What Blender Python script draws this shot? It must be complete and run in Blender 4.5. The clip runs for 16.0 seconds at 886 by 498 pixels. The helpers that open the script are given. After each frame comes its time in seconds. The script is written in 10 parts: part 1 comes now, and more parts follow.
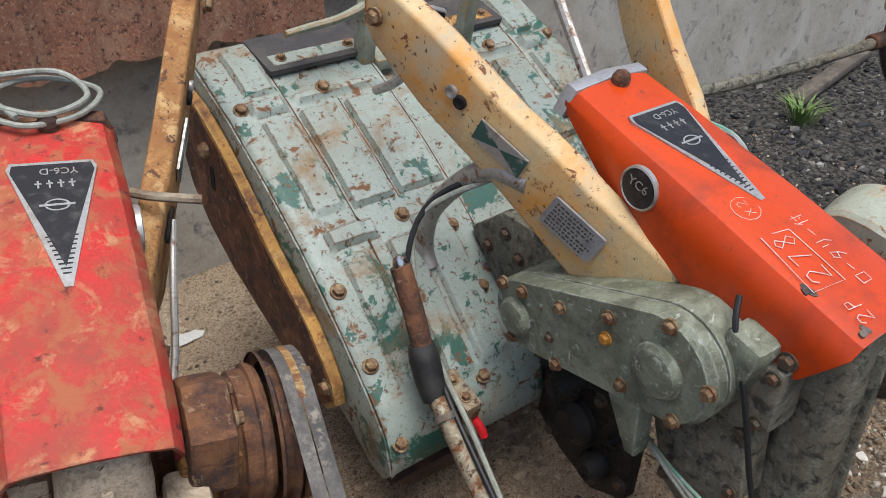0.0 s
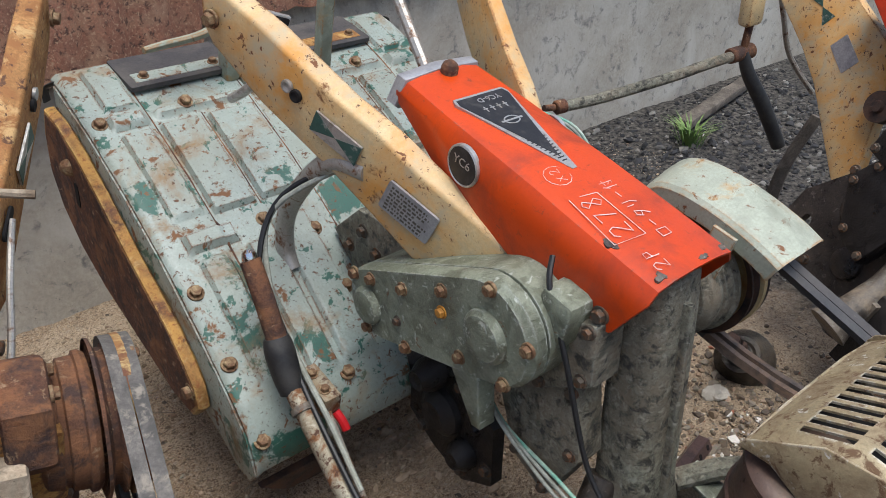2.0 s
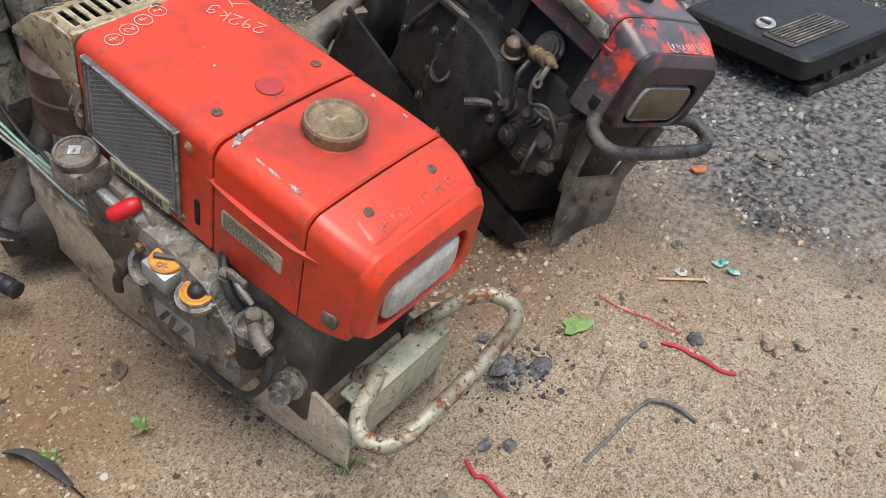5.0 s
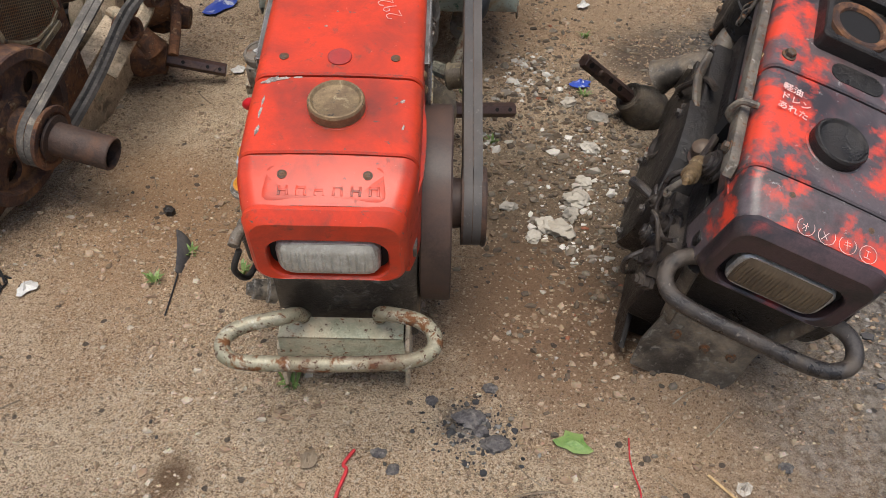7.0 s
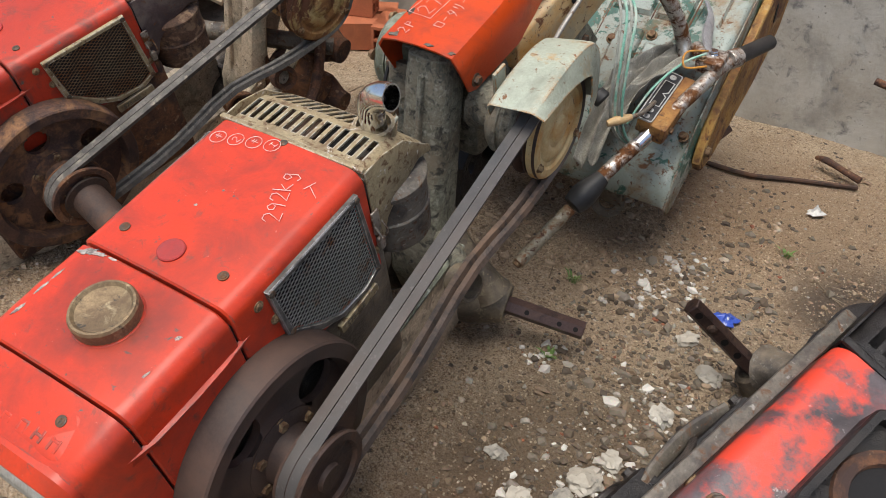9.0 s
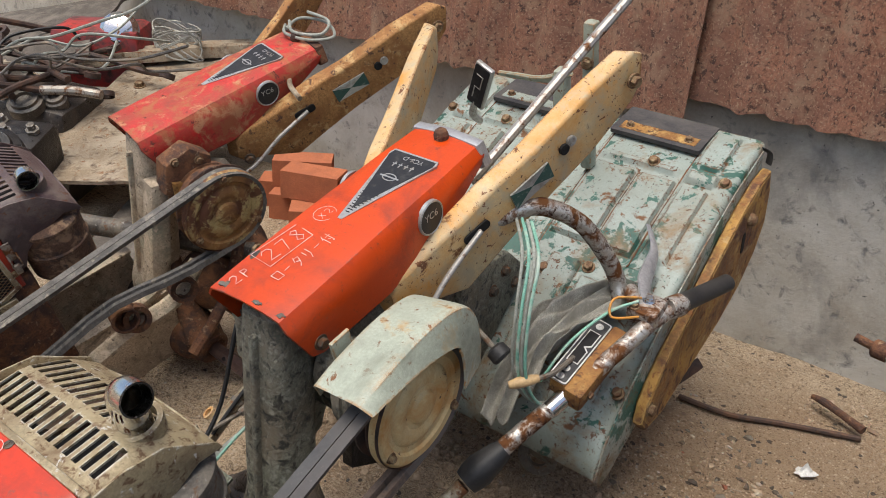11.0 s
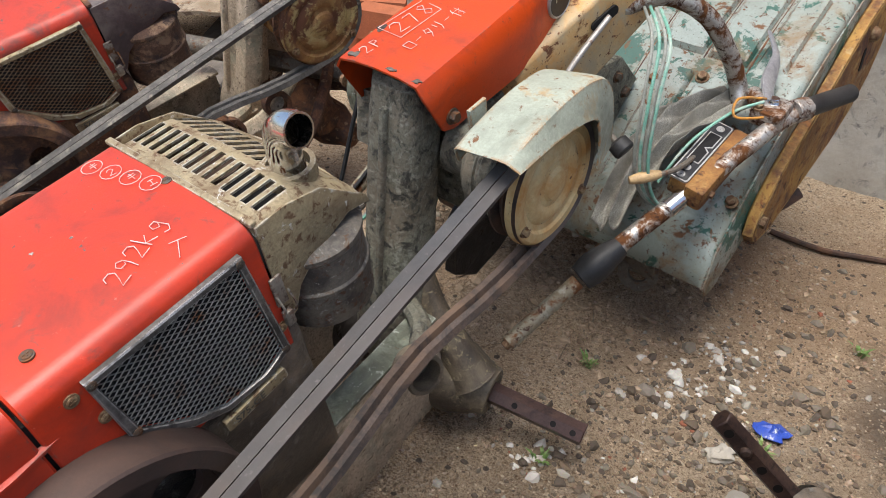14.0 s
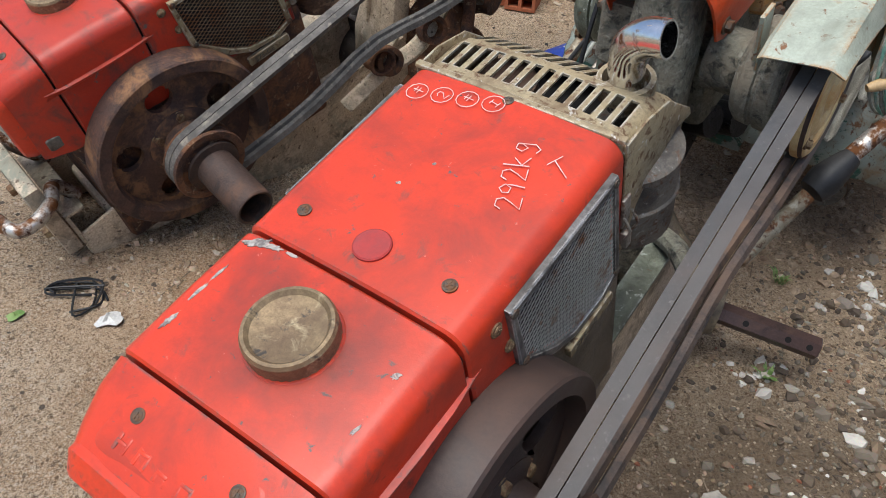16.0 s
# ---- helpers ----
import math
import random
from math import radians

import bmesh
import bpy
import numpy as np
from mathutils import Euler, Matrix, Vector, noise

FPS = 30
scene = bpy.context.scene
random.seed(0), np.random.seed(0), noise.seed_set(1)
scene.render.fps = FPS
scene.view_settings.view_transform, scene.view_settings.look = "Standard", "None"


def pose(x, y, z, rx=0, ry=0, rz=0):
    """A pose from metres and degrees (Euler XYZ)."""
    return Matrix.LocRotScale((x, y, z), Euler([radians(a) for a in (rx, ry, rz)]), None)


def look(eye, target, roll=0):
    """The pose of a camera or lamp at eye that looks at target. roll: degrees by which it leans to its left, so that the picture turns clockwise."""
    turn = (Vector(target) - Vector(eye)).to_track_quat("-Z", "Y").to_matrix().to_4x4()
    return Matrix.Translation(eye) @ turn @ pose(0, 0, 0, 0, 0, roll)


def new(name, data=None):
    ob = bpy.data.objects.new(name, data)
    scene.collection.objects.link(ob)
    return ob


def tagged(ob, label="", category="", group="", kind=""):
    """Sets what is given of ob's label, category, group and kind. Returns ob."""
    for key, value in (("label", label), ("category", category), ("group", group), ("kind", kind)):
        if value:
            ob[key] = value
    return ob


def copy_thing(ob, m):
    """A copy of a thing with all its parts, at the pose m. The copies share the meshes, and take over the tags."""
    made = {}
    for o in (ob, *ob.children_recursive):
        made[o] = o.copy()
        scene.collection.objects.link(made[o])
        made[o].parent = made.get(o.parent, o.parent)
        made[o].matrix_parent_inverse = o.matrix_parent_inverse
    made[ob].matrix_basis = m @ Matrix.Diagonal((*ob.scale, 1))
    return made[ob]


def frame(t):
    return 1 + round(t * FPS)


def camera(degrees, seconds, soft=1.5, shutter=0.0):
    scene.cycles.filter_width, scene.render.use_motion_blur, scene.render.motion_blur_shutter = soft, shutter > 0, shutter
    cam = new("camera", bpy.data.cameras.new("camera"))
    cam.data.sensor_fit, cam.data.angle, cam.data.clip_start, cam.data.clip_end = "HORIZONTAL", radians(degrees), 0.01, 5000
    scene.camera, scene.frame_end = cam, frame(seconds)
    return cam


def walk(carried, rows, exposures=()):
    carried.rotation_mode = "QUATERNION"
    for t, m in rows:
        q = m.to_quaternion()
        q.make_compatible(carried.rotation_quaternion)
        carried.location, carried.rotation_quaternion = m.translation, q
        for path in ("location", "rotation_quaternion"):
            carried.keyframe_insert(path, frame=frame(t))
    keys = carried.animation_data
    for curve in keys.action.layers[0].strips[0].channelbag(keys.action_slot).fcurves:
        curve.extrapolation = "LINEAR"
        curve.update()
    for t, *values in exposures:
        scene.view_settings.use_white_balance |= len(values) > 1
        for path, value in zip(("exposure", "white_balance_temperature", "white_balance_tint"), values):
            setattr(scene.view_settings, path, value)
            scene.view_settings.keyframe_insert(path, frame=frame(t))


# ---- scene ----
cam = camera(56.9, 16.0, soft=0.8)
PATH = [
    (0, (-0.78, 0.494, 1.166), (0.192, 1.865, 0.081), -0.3),
    (0.5, (-0.771, 0.507, 1.192), (0.243, 1.895, 0.171), -0.7),
    (1, (-0.742, 0.465, 1.186), (0.313, 1.857, 0.212), -0.9),
    (1.5, (-0.734, 0.404, 1.14), (0.347, 1.787, 0.18), -0.9),
    (2, (-0.715, 0.343, 1.097), (0.401, 1.696, 0.134), -1.0),
    (2.5, (-0.703, 0.29, 1.067), (0.465, 1.553, 0.046), -1.1),
    (3, (-0.724, 0.229, 1.034), (0.521, 1.339, -0.071), -0.7),
    (3.5, (-0.751, 0.079, 1.018), (0.523, 1.075, -0.159), -1.3),
    (4, (-0.815, -0.175, 1.06), (0.458, 0.764, -0.163), -1.3),
    (4.5, (-0.776, -0.356, 1.044), (0.495, 0.571, -0.192), -1.2),
    (4.7, (-0.717, -0.435, 1.036), (0.55, 0.484, -0.208), -0.7),
    (6.8, (0.093, -0.892, 1.092), (0.206, 0.668, -0.155), 1.0),
    (7, (0.164, -0.921, 1.095), (0.162, 0.642, -0.152), 1.1),
    (7.5, (0.362, -0.921, 1.097), (0.124, 0.626, -0.148), 1.5),
    (8, (0.581, -0.872, 1.12), (0.137, 0.641, -0.111), 1.9),
    (8.5, (0.653, -0.603, 1.095), (0.011, 0.841, -0.131), 2.3),
    (9, (0.684, -0.293, 1.167), (-0.113, 1.101, -0.025), 4.1),
    (9.5, (0.721, -0.014, 1.186), (-0.189, 1.394, 0.094), 4.9),
    (10, (0.749, 0.127, 1.211), (-0.235, 1.558, 0.218), 4.1),
    (10.2, (0.749, 0.154, 1.213), (-0.247, 1.602, 0.258), 4.2),
    (12.3, (0.746, 0.152, 1.181), (-0.3, 1.608, 0.293), 3.8),
    (12.5, (0.735, 0.135, 1.155), (-0.306, 1.59, 0.263), 4.0),
    (13, (0.722, 0.098, 1.106), (-0.291, 1.519, 0.129), 4.1),
    (13.5, (0.705, 0.059, 1.073), (-0.286, 1.439, 0.017), 4.1),
    (14, (0.688, 0.028, 1.05), (-0.307, 1.346, -0.078), 4.2),
    (14.5, (0.672, 0.017, 1.042), (-0.341, 1.258, -0.155), 4.3),
    (15, (0.629, -0.054, 1.084), (-0.39, 1.139, -0.155), 4.0),
    (15.5, (0.539, -0.182, 1.05), (-0.484, 0.991, -0.205), 3.4),
    (16, (0.38, -0.195, 1.001), (-0.524, 1.076, -0.252), 2.5),
]
walk(cam, [(t, look(eye, target, roll)) for t, eye, target, roll in PATH],
     exposures=[(0.0, 0.66, 6350, 8), (1.0, 0.64, 6300, 8), (2.0, 0.72, 6250, 8), (3.5, 1.06, 6000, 8), (4.7, 1.04, 6150, 6), (6.8, 0.66, 6750, 9), (8.0, 0.66, 6550, 8), (9.5, 0.78, 6750, 8), (12.5, 0.68, 6700, 9), (14.5, 1.04, 6450, 9), (15.2, 0.96, 6350, 8), (16.0, 0.76, 6200, 7)])

# ---- world and light: bright overcast sky ----
world = bpy.data.worlds.new("sky")
scene.world = world
world.use_nodes = True
wn = world.node_tree
sky = wn.nodes.new("ShaderNodeTexSky")
sky.sky_type = "NISHITA"
sky.sun_disc = False
sky.sun_elevation = radians(75)
sky.sun_rotation = radians(187)
sky.air_density = 1.0
sky.dust_density = 3.0
wn.nodes["Background"].inputs[1].default_value = 0.12
wn.links.new(sky.outputs[0], wn.nodes["Background"].inputs[0])
sun = new("sun", bpy.data.lights.new("sun", "SUN"))
sun.data.energy = 2.0
sun.data.angle = radians(40)
sun.data.color = (1.0, 0.97, 0.93)
sun.matrix_world = look((-0.15, -1.2, 4.5), (0, 0, 0))


# ---- materials ----
def material(name, layers, rough=0.6, metal=0.0, bump=0.15, bump_scale=300.0, grain=0.15, grain_scale=220.0, spread=1.0, edge=None, spec=0.36, stain=None):
    """layers: base colour first, then (colour, scale, amount, softness, roughness) patches painted over it by noise."""
    m = bpy.data.materials.new(name)
    m.use_nodes = True
    nt = m.node_tree
    b = nt.nodes["Principled BSDF"]
    tc = nt.nodes.new("ShaderNodeTexCoord")
    oi = nt.nodes.new("ShaderNodeObjectInfo")
    sh = nt.nodes.new("ShaderNodeVectorMath")
    sh.operation = "ADD"
    sc = nt.nodes.new("ShaderNodeVectorMath")
    sc.operation = "SCALE"
    cx = nt.nodes.new("ShaderNodeCombineXYZ")
    for k in range(3):
        nt.links.new(oi.outputs["Random"], cx.inputs[k])
    nt.links.new(cx.outputs[0], sc.inputs[0])
    sc.inputs["Scale"].default_value = 7.0 * spread
    nt.links.new(tc.outputs["Object"], sh.inputs[0])
    nt.links.new(sc.outputs[0], sh.inputs[1])
    vec = sh.outputs[0]

    def noise_at(scale, detail=6.0, rough_n=0.6, dist=0.0):
        n = nt.nodes.new("ShaderNodeTexNoise")
        n.inputs["Scale"].default_value = scale
        n.inputs["Detail"].default_value = detail
        n.inputs["Roughness"].default_value = rough_n
        n.inputs["Distortion"].default_value = dist
        nt.links.new(vec, n.inputs["Vector"])
        return n.outputs["Fac"]

    def ramp(sock, lo, hi):
        r = nt.nodes.new("ShaderNodeMapRange")
        r.inputs["From Min"].default_value = lo
        r.inputs["From Max"].default_value = hi if abs(hi - lo) > 0.001 else lo + 0.001
        nt.links.new(sock, r.inputs["Value"])
        return r.outputs[0]

    def mix(fac, a, c):
        x = nt.nodes.new("ShaderNodeMix")
        x.data_type = "RGBA"
        nt.links.new(fac, x.inputs["Factor"])
        for s, v in ((x.inputs["A"], a), (x.inputs["B"], c)):
            if isinstance(v, tuple):
                s.default_value = (*v, 1)
            else:
                nt.links.new(v, s)
        return x.outputs["Result"]

    base = layers[0]
    grain = grain * 1.35
    g = noise_at(grain_scale, 6.0, 0.78)
    big = noise_at(grain_scale / 24.0, 5.0, 0.6)
    lo = tuple(v * (1 - grain) for v in base)
    hi = tuple(min(1.0, v * (1 + grain)) for v in base)
    col = mix(ramp(g, 0.39, 0.61), lo, hi)
    lo2 = tuple(v * (1 - 1.3 * grain) for v in base)
    w = nt.nodes.new("ShaderNodeMath")
    w.operation = "MULTIPLY"
    w.inputs[1].default_value = 0.6
    nt.links.new(ramp(big, 0.42, 0.68), w.inputs[0])
    col = mix(w.outputs[0], col, lo2)
    rg = nt.nodes.new("ShaderNodeValue")
    rg.outputs[0].default_value = rough
    rgs = rg.outputs[0]
    height = g
    for colour, scale, amount, soft, r2 in layers[1:]:
        n = noise_at(scale, 8.0, 0.68, 0.4)
        cut = 0.66 - 0.32 * amount
        f = ramp(n, cut - soft / 2, cut + soft / 2)
        col = mix(f, col, colour)
        x = nt.nodes.new("ShaderNodeMix")
        nt.links.new(f, x.inputs["Factor"])
        nt.links.new(rgs, x.inputs["A"])
        x.inputs["B"].default_value = r2
        rgs = x.outputs["Result"]
        a = nt.nodes.new("ShaderNodeMath")
        a.operation = "MULTIPLY_ADD"
        nt.links.new(f, a.inputs[0])
        a.inputs[1].default_value = -0.8
        nt.links.new(height, a.inputs[2])
        height = a.outputs[0]
    if stain:
        # soot spread round one spot
        centre, r0, r1, colour = stain
        sb = nt.nodes.new("ShaderNodeVectorMath")
        sb.operation = "DISTANCE"
        nt.links.new(tc.outputs["Object"], sb.inputs[0])
        sb.inputs[1].default_value = centre
        f1 = ramp(sb.outputs["Value"], r1, r0)
        f2 = ramp(noise_at(16, 7.0, 0.7), 0.30, 0.72)
        pm = nt.nodes.new("ShaderNodeMath")
        pm.operation = "MULTIPLY"
        nt.links.new(f1, pm.inputs[0])
        nt.links.new(f2, pm.inputs[1])
        col = mix(pm.outputs[0], col, colour)
    if edge:
        # paint rubbed off along edges
        colour, radius, strength, r2 = edge
        bv = nt.nodes.new("ShaderNodeBevel")
        bv.samples = 4
        bv.inputs["Radius"].default_value = radius
        ge = nt.nodes.new("ShaderNodeNewGeometry")
        dt = nt.nodes.new("ShaderNodeVectorMath")
        dt.operation = "DOT_PRODUCT"
        nt.links.new(bv.outputs[0], dt.inputs[0])
        nt.links.new(ge.outputs["Normal"], dt.inputs[1])
        e1 = ramp(dt.outputs["Value"], 0.995, 0.90)
        wn1 = ramp(noise_at(38, 7.0, 0.7), 0.60 - 0.25 * strength, 0.66 - 0.25 * strength)
        em = nt.nodes.new("ShaderNodeMath")
        em.operation = "MULTIPLY"
        nt.links.new(e1, em.inputs[0])
        nt.links.new(wn1, em.inputs[1])
        col = mix(em.outputs[0], col, colour)
        x = nt.nodes.new("ShaderNodeMix")
        nt.links.new(em.outputs[0], x.inputs["Factor"])
        nt.links.new(rgs, x.inputs["A"])
        x.inputs["B"].default_value = r2
        rgs = x.outputs["Result"]
    nt.links.new(col, b.inputs["Base Color"])
    nt.links.new(rgs, b.inputs["Roughness"])
    b.inputs["Metallic"].default_value = metal
    b.inputs["Specular IOR Level"].default_value = spec
    bp = nt.nodes.new("ShaderNodeBump")
    bp.inputs["Strength"].default_value = min(1.0, bump * 1.6)
    bp.inputs["Distance"].default_value = 0.003
    nt.links.new(height, bp.inputs["Height"])
    nt.links.new(bp.outputs[0], b.inputs["Normal"])
    return m


def paint_left(m, spots, colour, r2):
    """Ragged islands of sound paint (x, y, z, radius) left on a stained hood."""
    nt = m.node_tree
    b = nt.nodes["Principled BSDF"]
    tc = nt.nodes.new("ShaderNodeTexCoord")
    nz = nt.nodes.new("ShaderNodeTexNoise")
    nz.inputs["Scale"].default_value = 26
    nz.inputs["Detail"].default_value = 9
    nz.inputs["Roughness"].default_value = 0.68
    nt.links.new(tc.outputs["Object"], nz.inputs["Vector"])
    jag = nt.nodes.new("ShaderNodeMath")
    jag.operation = "MULTIPLY_ADD"
    jag.inputs[1].default_value = 0.24
    jag.inputs[2].default_value = -0.12
    nt.links.new(nz.outputs["Fac"], jag.inputs[0])
    least = None
    for x, y, z, r in spots:
        ds = nt.nodes.new("ShaderNodeVectorMath")
        ds.operation = "DISTANCE"
        nt.links.new(tc.outputs["Object"], ds.inputs[0])
        ds.inputs[1].default_value = (x, y, z)
        sub = nt.nodes.new("ShaderNodeMath")
        sub.operation = "SUBTRACT"
        nt.links.new(ds.outputs["Value"], sub.inputs[0])
        sub.inputs[1].default_value = r
        if least is None:
            least = sub.outputs[0]
        else:
            mn = nt.nodes.new("ShaderNodeMath")
            mn.operation = "MINIMUM"
            nt.links.new(least, mn.inputs[0])
            nt.links.new(sub.outputs[0], mn.inputs[1])
            least = mn.outputs[0]
    ad = nt.nodes.new("ShaderNodeMath")
    nt.links.new(least, ad.inputs[0])
    nt.links.new(jag.outputs[0], ad.inputs[1])
    mr = nt.nodes.new("ShaderNodeMapRange")
    mr.inputs["From Min"].default_value = 0.026
    mr.inputs["From Max"].default_value = -0.016
    nt.links.new(ad.outputs[0], mr.inputs["Value"])
    mx = nt.nodes.new("ShaderNodeMix")
    mx.data_type = "RGBA"
    nt.links.new(mr.outputs[0], mx.inputs["Factor"])
    nt.links.new(b.inputs["Base Color"].links[0].from_socket, mx.inputs["A"])
    mx.inputs["B"].default_value = (*colour, 1)
    nt.links.new(mx.outputs["Result"], b.inputs["Base Color"])
    ro = nt.nodes.new("ShaderNodeMix")
    nt.links.new(mr.outputs[0], ro.inputs["Factor"])
    nt.links.new(b.inputs["Roughness"].links[0].from_socket, ro.inputs["A"])
    ro.inputs["B"].default_value = r2
    nt.links.new(ro.outputs["Result"], b.inputs["Roughness"])


RUST = (0.17, 0.072, 0.028)
DARK_RUST = (0.075, 0.035, 0.022)
GREASE = (0.022, 0.019, 0.017)

red_paint = material("red_paint", [(0.64, 0.043, 0.013), ((0.43, 0.038, 0.014), 5, 0.42, 0.4, 0.40), ((0.24, 0.030, 0.018), 11, 0.24, 0.30, 0.42), ((0.13, 0.050, 0.036), 28, 0.02, 0.12, 0.6), ((0.09, 0.075, 0.068), 75, -0.02, 0.05, 0.5), ((0.66, 0.22, 0.16), 110, -0.10, 0.05, 0.6)],
                     rough=0.30, bump=0.05, grain=0.06, edge=((0.11, 0.075, 0.06), 0.004, 0.35, 0.6), spec=0.42, stain=((0.006, 0.255, 0.466), 0.040, 0.115, (0.10, 0.028, 0.020)))
faded_red = material("faded_red_paint", [(0.50, 0.042, 0.016), ((0.32, 0.028, 0.016), 6, 0.44, 0.4, 0.45), ((0.12, 0.045, 0.035), 18, 0.20, 0.2, 0.6), ((0.10, 0.085, 0.075), 60, 0.02, 0.06, 0.6)], rough=0.38, bump=0.08, grain=0.08, edge=((0.12, 0.075, 0.06), 0.004, 0.4, 0.6))
orange_paint = material("orange_paint", [(0.60, 0.062, 0.003), ((0.46, 0.040, 0.003), 4, 0.50, 0.5, 0.36), ((0.22, 0.030, 0.012), 10, 0.14, 0.25, 0.4), ((0.13, 0.11, 0.10), 48, -0.14, 0.03, 0.5), ((0.26, 0.045, 0.02), 90, 0.04, 0.10, 0.5)], rough=0.28, bump=0.05, grain=0.06, edge=((0.16, 0.10, 0.08), 0.004, 0.15, 0.6), spec=0.45)
rusty_red = material("rusty_red_paint", [(0.48, 0.026, 0.020), ((0.28, 0.055, 0.034), 9, 0.46, 0.22, 0.65), ((0.44, 0.20, 0.10), 16, 0.26, 0.08, 0.75), ((0.34, 0.10, 0.045), 34, 0.36, 0.12, 0.75), ((0.12, 0.035, 0.025), 46, 0.08, 0.08, 0.85)], rough=0.5, bump=0.14, grain=0.12, edge=((0.10, 0.045, 0.03), 0.005, 0.5, 0.8))
oily_red = material("oily_red_paint", [(0.100, 0.078, 0.080), ((0.30, 0.045, 0.038), 7.0, 0.14, 0.22, 0.40), ((0.034, 0.026, 0.027), 9, 0.34, 0.2, 0.32), ((0.45, 0.045, 0.030), 22, 0.02, 0.10, 0.4), ((0.30, 0.29, 0.28), 80, 0.02, 0.05, 0.5)], rough=0.34, bump=0.08, grain=0.12, edge=((0.035, 0.030, 0.030), 0.008, 0.8, 0.4), spec=0.5)
paint_left(oily_red, [(-0.100, 0.250, 0.466, 0.035), (-0.110, 0.200, 0.466, 0.026), (-0.118, 0.285, 0.466, 0.018), (0.092, 0.245, 0.466, 0.028), (0.100, 0.300, 0.466, 0.021), (0.070, 0.200, 0.462, 0.016), (0.080, 0.050, 0.440, 0.032), (0.035, 0.060, 0.450, 0.022), (-0.035, 0.055, 0.448, 0.016), (-0.086, 0.143, 0.462, 0.009), (-0.116, 0.550, 0.466, 0.022), (-0.118, 0.440, 0.466, 0.032), (-0.125, 0.600, 0.466, 0.027), (-0.100, 0.490, 0.466, 0.018), (0.110, 0.400, 0.466, 0.024), (-0.070, 0.370, 0.466, 0.013), (-0.125, 0.085, 0.395, 0.018), (-0.13, 0.34, 0.40, 0.018)], (0.62, 0.050, 0.024), 0.42)
oily_dark = material("oil_black_paint", [(0.060, 0.034, 0.036), ((0.36, 0.035, 0.026), 9, 0.14, 0.14, 0.4), ((0.020, 0.016, 0.017), 14, 0.40, 0.16, 0.3)], rough=0.36, bump=0.08, grain=0.14, spec=0.5)
dull_red = material("dull_red_paint", [(0.42, 0.024, 0.016), ((0.12, 0.05, 0.055), 6, 0.45, 0.35, 0.6), ((0.05, 0.03, 0.025), 20, 0.25, 0.15, 0.6)], rough=0.5, bump=0.08, grain=0.1)
pale_green = material("pale_green_paint", [(0.282, 0.332, 0.300), ((0.215, 0.235, 0.195), 5, 0.42, 0.30, 0.5), ((0.022, 0.088, 0.066), 7, 0.27, 0.025, 0.45), ((0.026, 0.095, 0.070), 24, 0.19, 0.02, 0.45), ((0.22, 0.14, 0.07), 9, 0.18, 0.16, 0.8), ((0.15, 0.07, 0.03), 26, 0.16, 0.05, 0.85), ((0.11, 0.055, 0.03), 75, 0.13, 0.05, 0.85), ((0.06, 0.05, 0.042), 150, 0.08, 0.05, 0.8)], rough=0.30, bump=0.16, grain=0.10, edge=((0.15, 0.07, 0.035), 0.006, 0.55, 0.85), spec=0.5)
green_paint = material("green_grey_paint", [(0.225, 0.245, 0.180), ((0.135, 0.145, 0.100), 30, 0.40, 0.10, 0.45), ((0.060, 0.062, 0.045), 8, 0.22, 0.25, 0.4), ((0.42, 0.44, 0.38), 70, 0.14, 0.06, 0.6), (RUST, 50, -0.02, 0.06, 0.8)], rough=0.40, bump=0.35, grain=0.16, edge=((0.36, 0.38, 0.34), 0.005, 0.5, 0.5), spec=0.45)
fender_green = material("pale_fender_paint", [(0.36, 0.385, 0.305), (RUST, 60, 0.14, 0.06, 0.85), ((0.42, 0.26, 0.10), 9, 0.12, 0.1, 0.75), ((0.22, 0.235, 0.18), 10, 0.36, 0.2, 0.6)], rough=0.36, bump=0.10, grain=0.10, edge=((0.34, 0.16, 0.045), 0.006, 0.6, 0.8), spec=0.45)
cream_paint = material("cream_paint", [(0.60, 0.455, 0.245), ((0.58, 0.270, 0.060), 4.5, 0.50, 0.22, 0.6), ((0.44, 0.36, 0.23), 20, 0.30, 0.2, 0.6), ((0.16, 0.065, 0.03), 44, 0.10, 0.03, 0.85), ((0.09, 0.045, 0.03), 110, 0.10, 0.03, 0.85), (RUST, 16, -0.02, 0.06, 0.85)], rough=0.42, bump=0.10, grain=0.08, edge=((0.24, 0.095, 0.030), 0.007, 0.75, 0.85), spec=0.4)
cream_pulley = material("cream_pulley_paint", [(0.58, 0.44, 0.22), ((0.48, 0.24, 0.07), 16, 0.42, 0.25, 0.7), (DARK_RUST, 60, 0.04, 0.05, 0.85)], rough=0.45, bump=0.1, grain=0.07)
rusty_cream = material("rusty_pulley_paint", [(0.45, 0.34, 0.15), ((0.13, 0.055, 0.03), 24, 0.58, 0.08, 0.85), ((0.30, 0.15, 0.05), 14, 0.35, 0.2, 0.8)], rough=0.6, bump=0.2, grain=0.1)
rusty_orange = material("rusty_yellow_paint", [(0.40, 0.205, 0.050), ((0.16, 0.065, 0.026), 6, 0.52, 0.30, 0.8), ((0.48, 0.31, 0.11), 16, 0.18, 0.14, 0.7), ((0.065, 0.032, 0.022), 34, 0.30, 0.08, 0.85), ((0.22, 0.09, 0.03), 90, 0.22, 0.08, 0.85)], rough=0.6, bump=0.22, grain=0.18, edge=((0.09, 0.04, 0.025), 0.005, 0.5, 0.85))
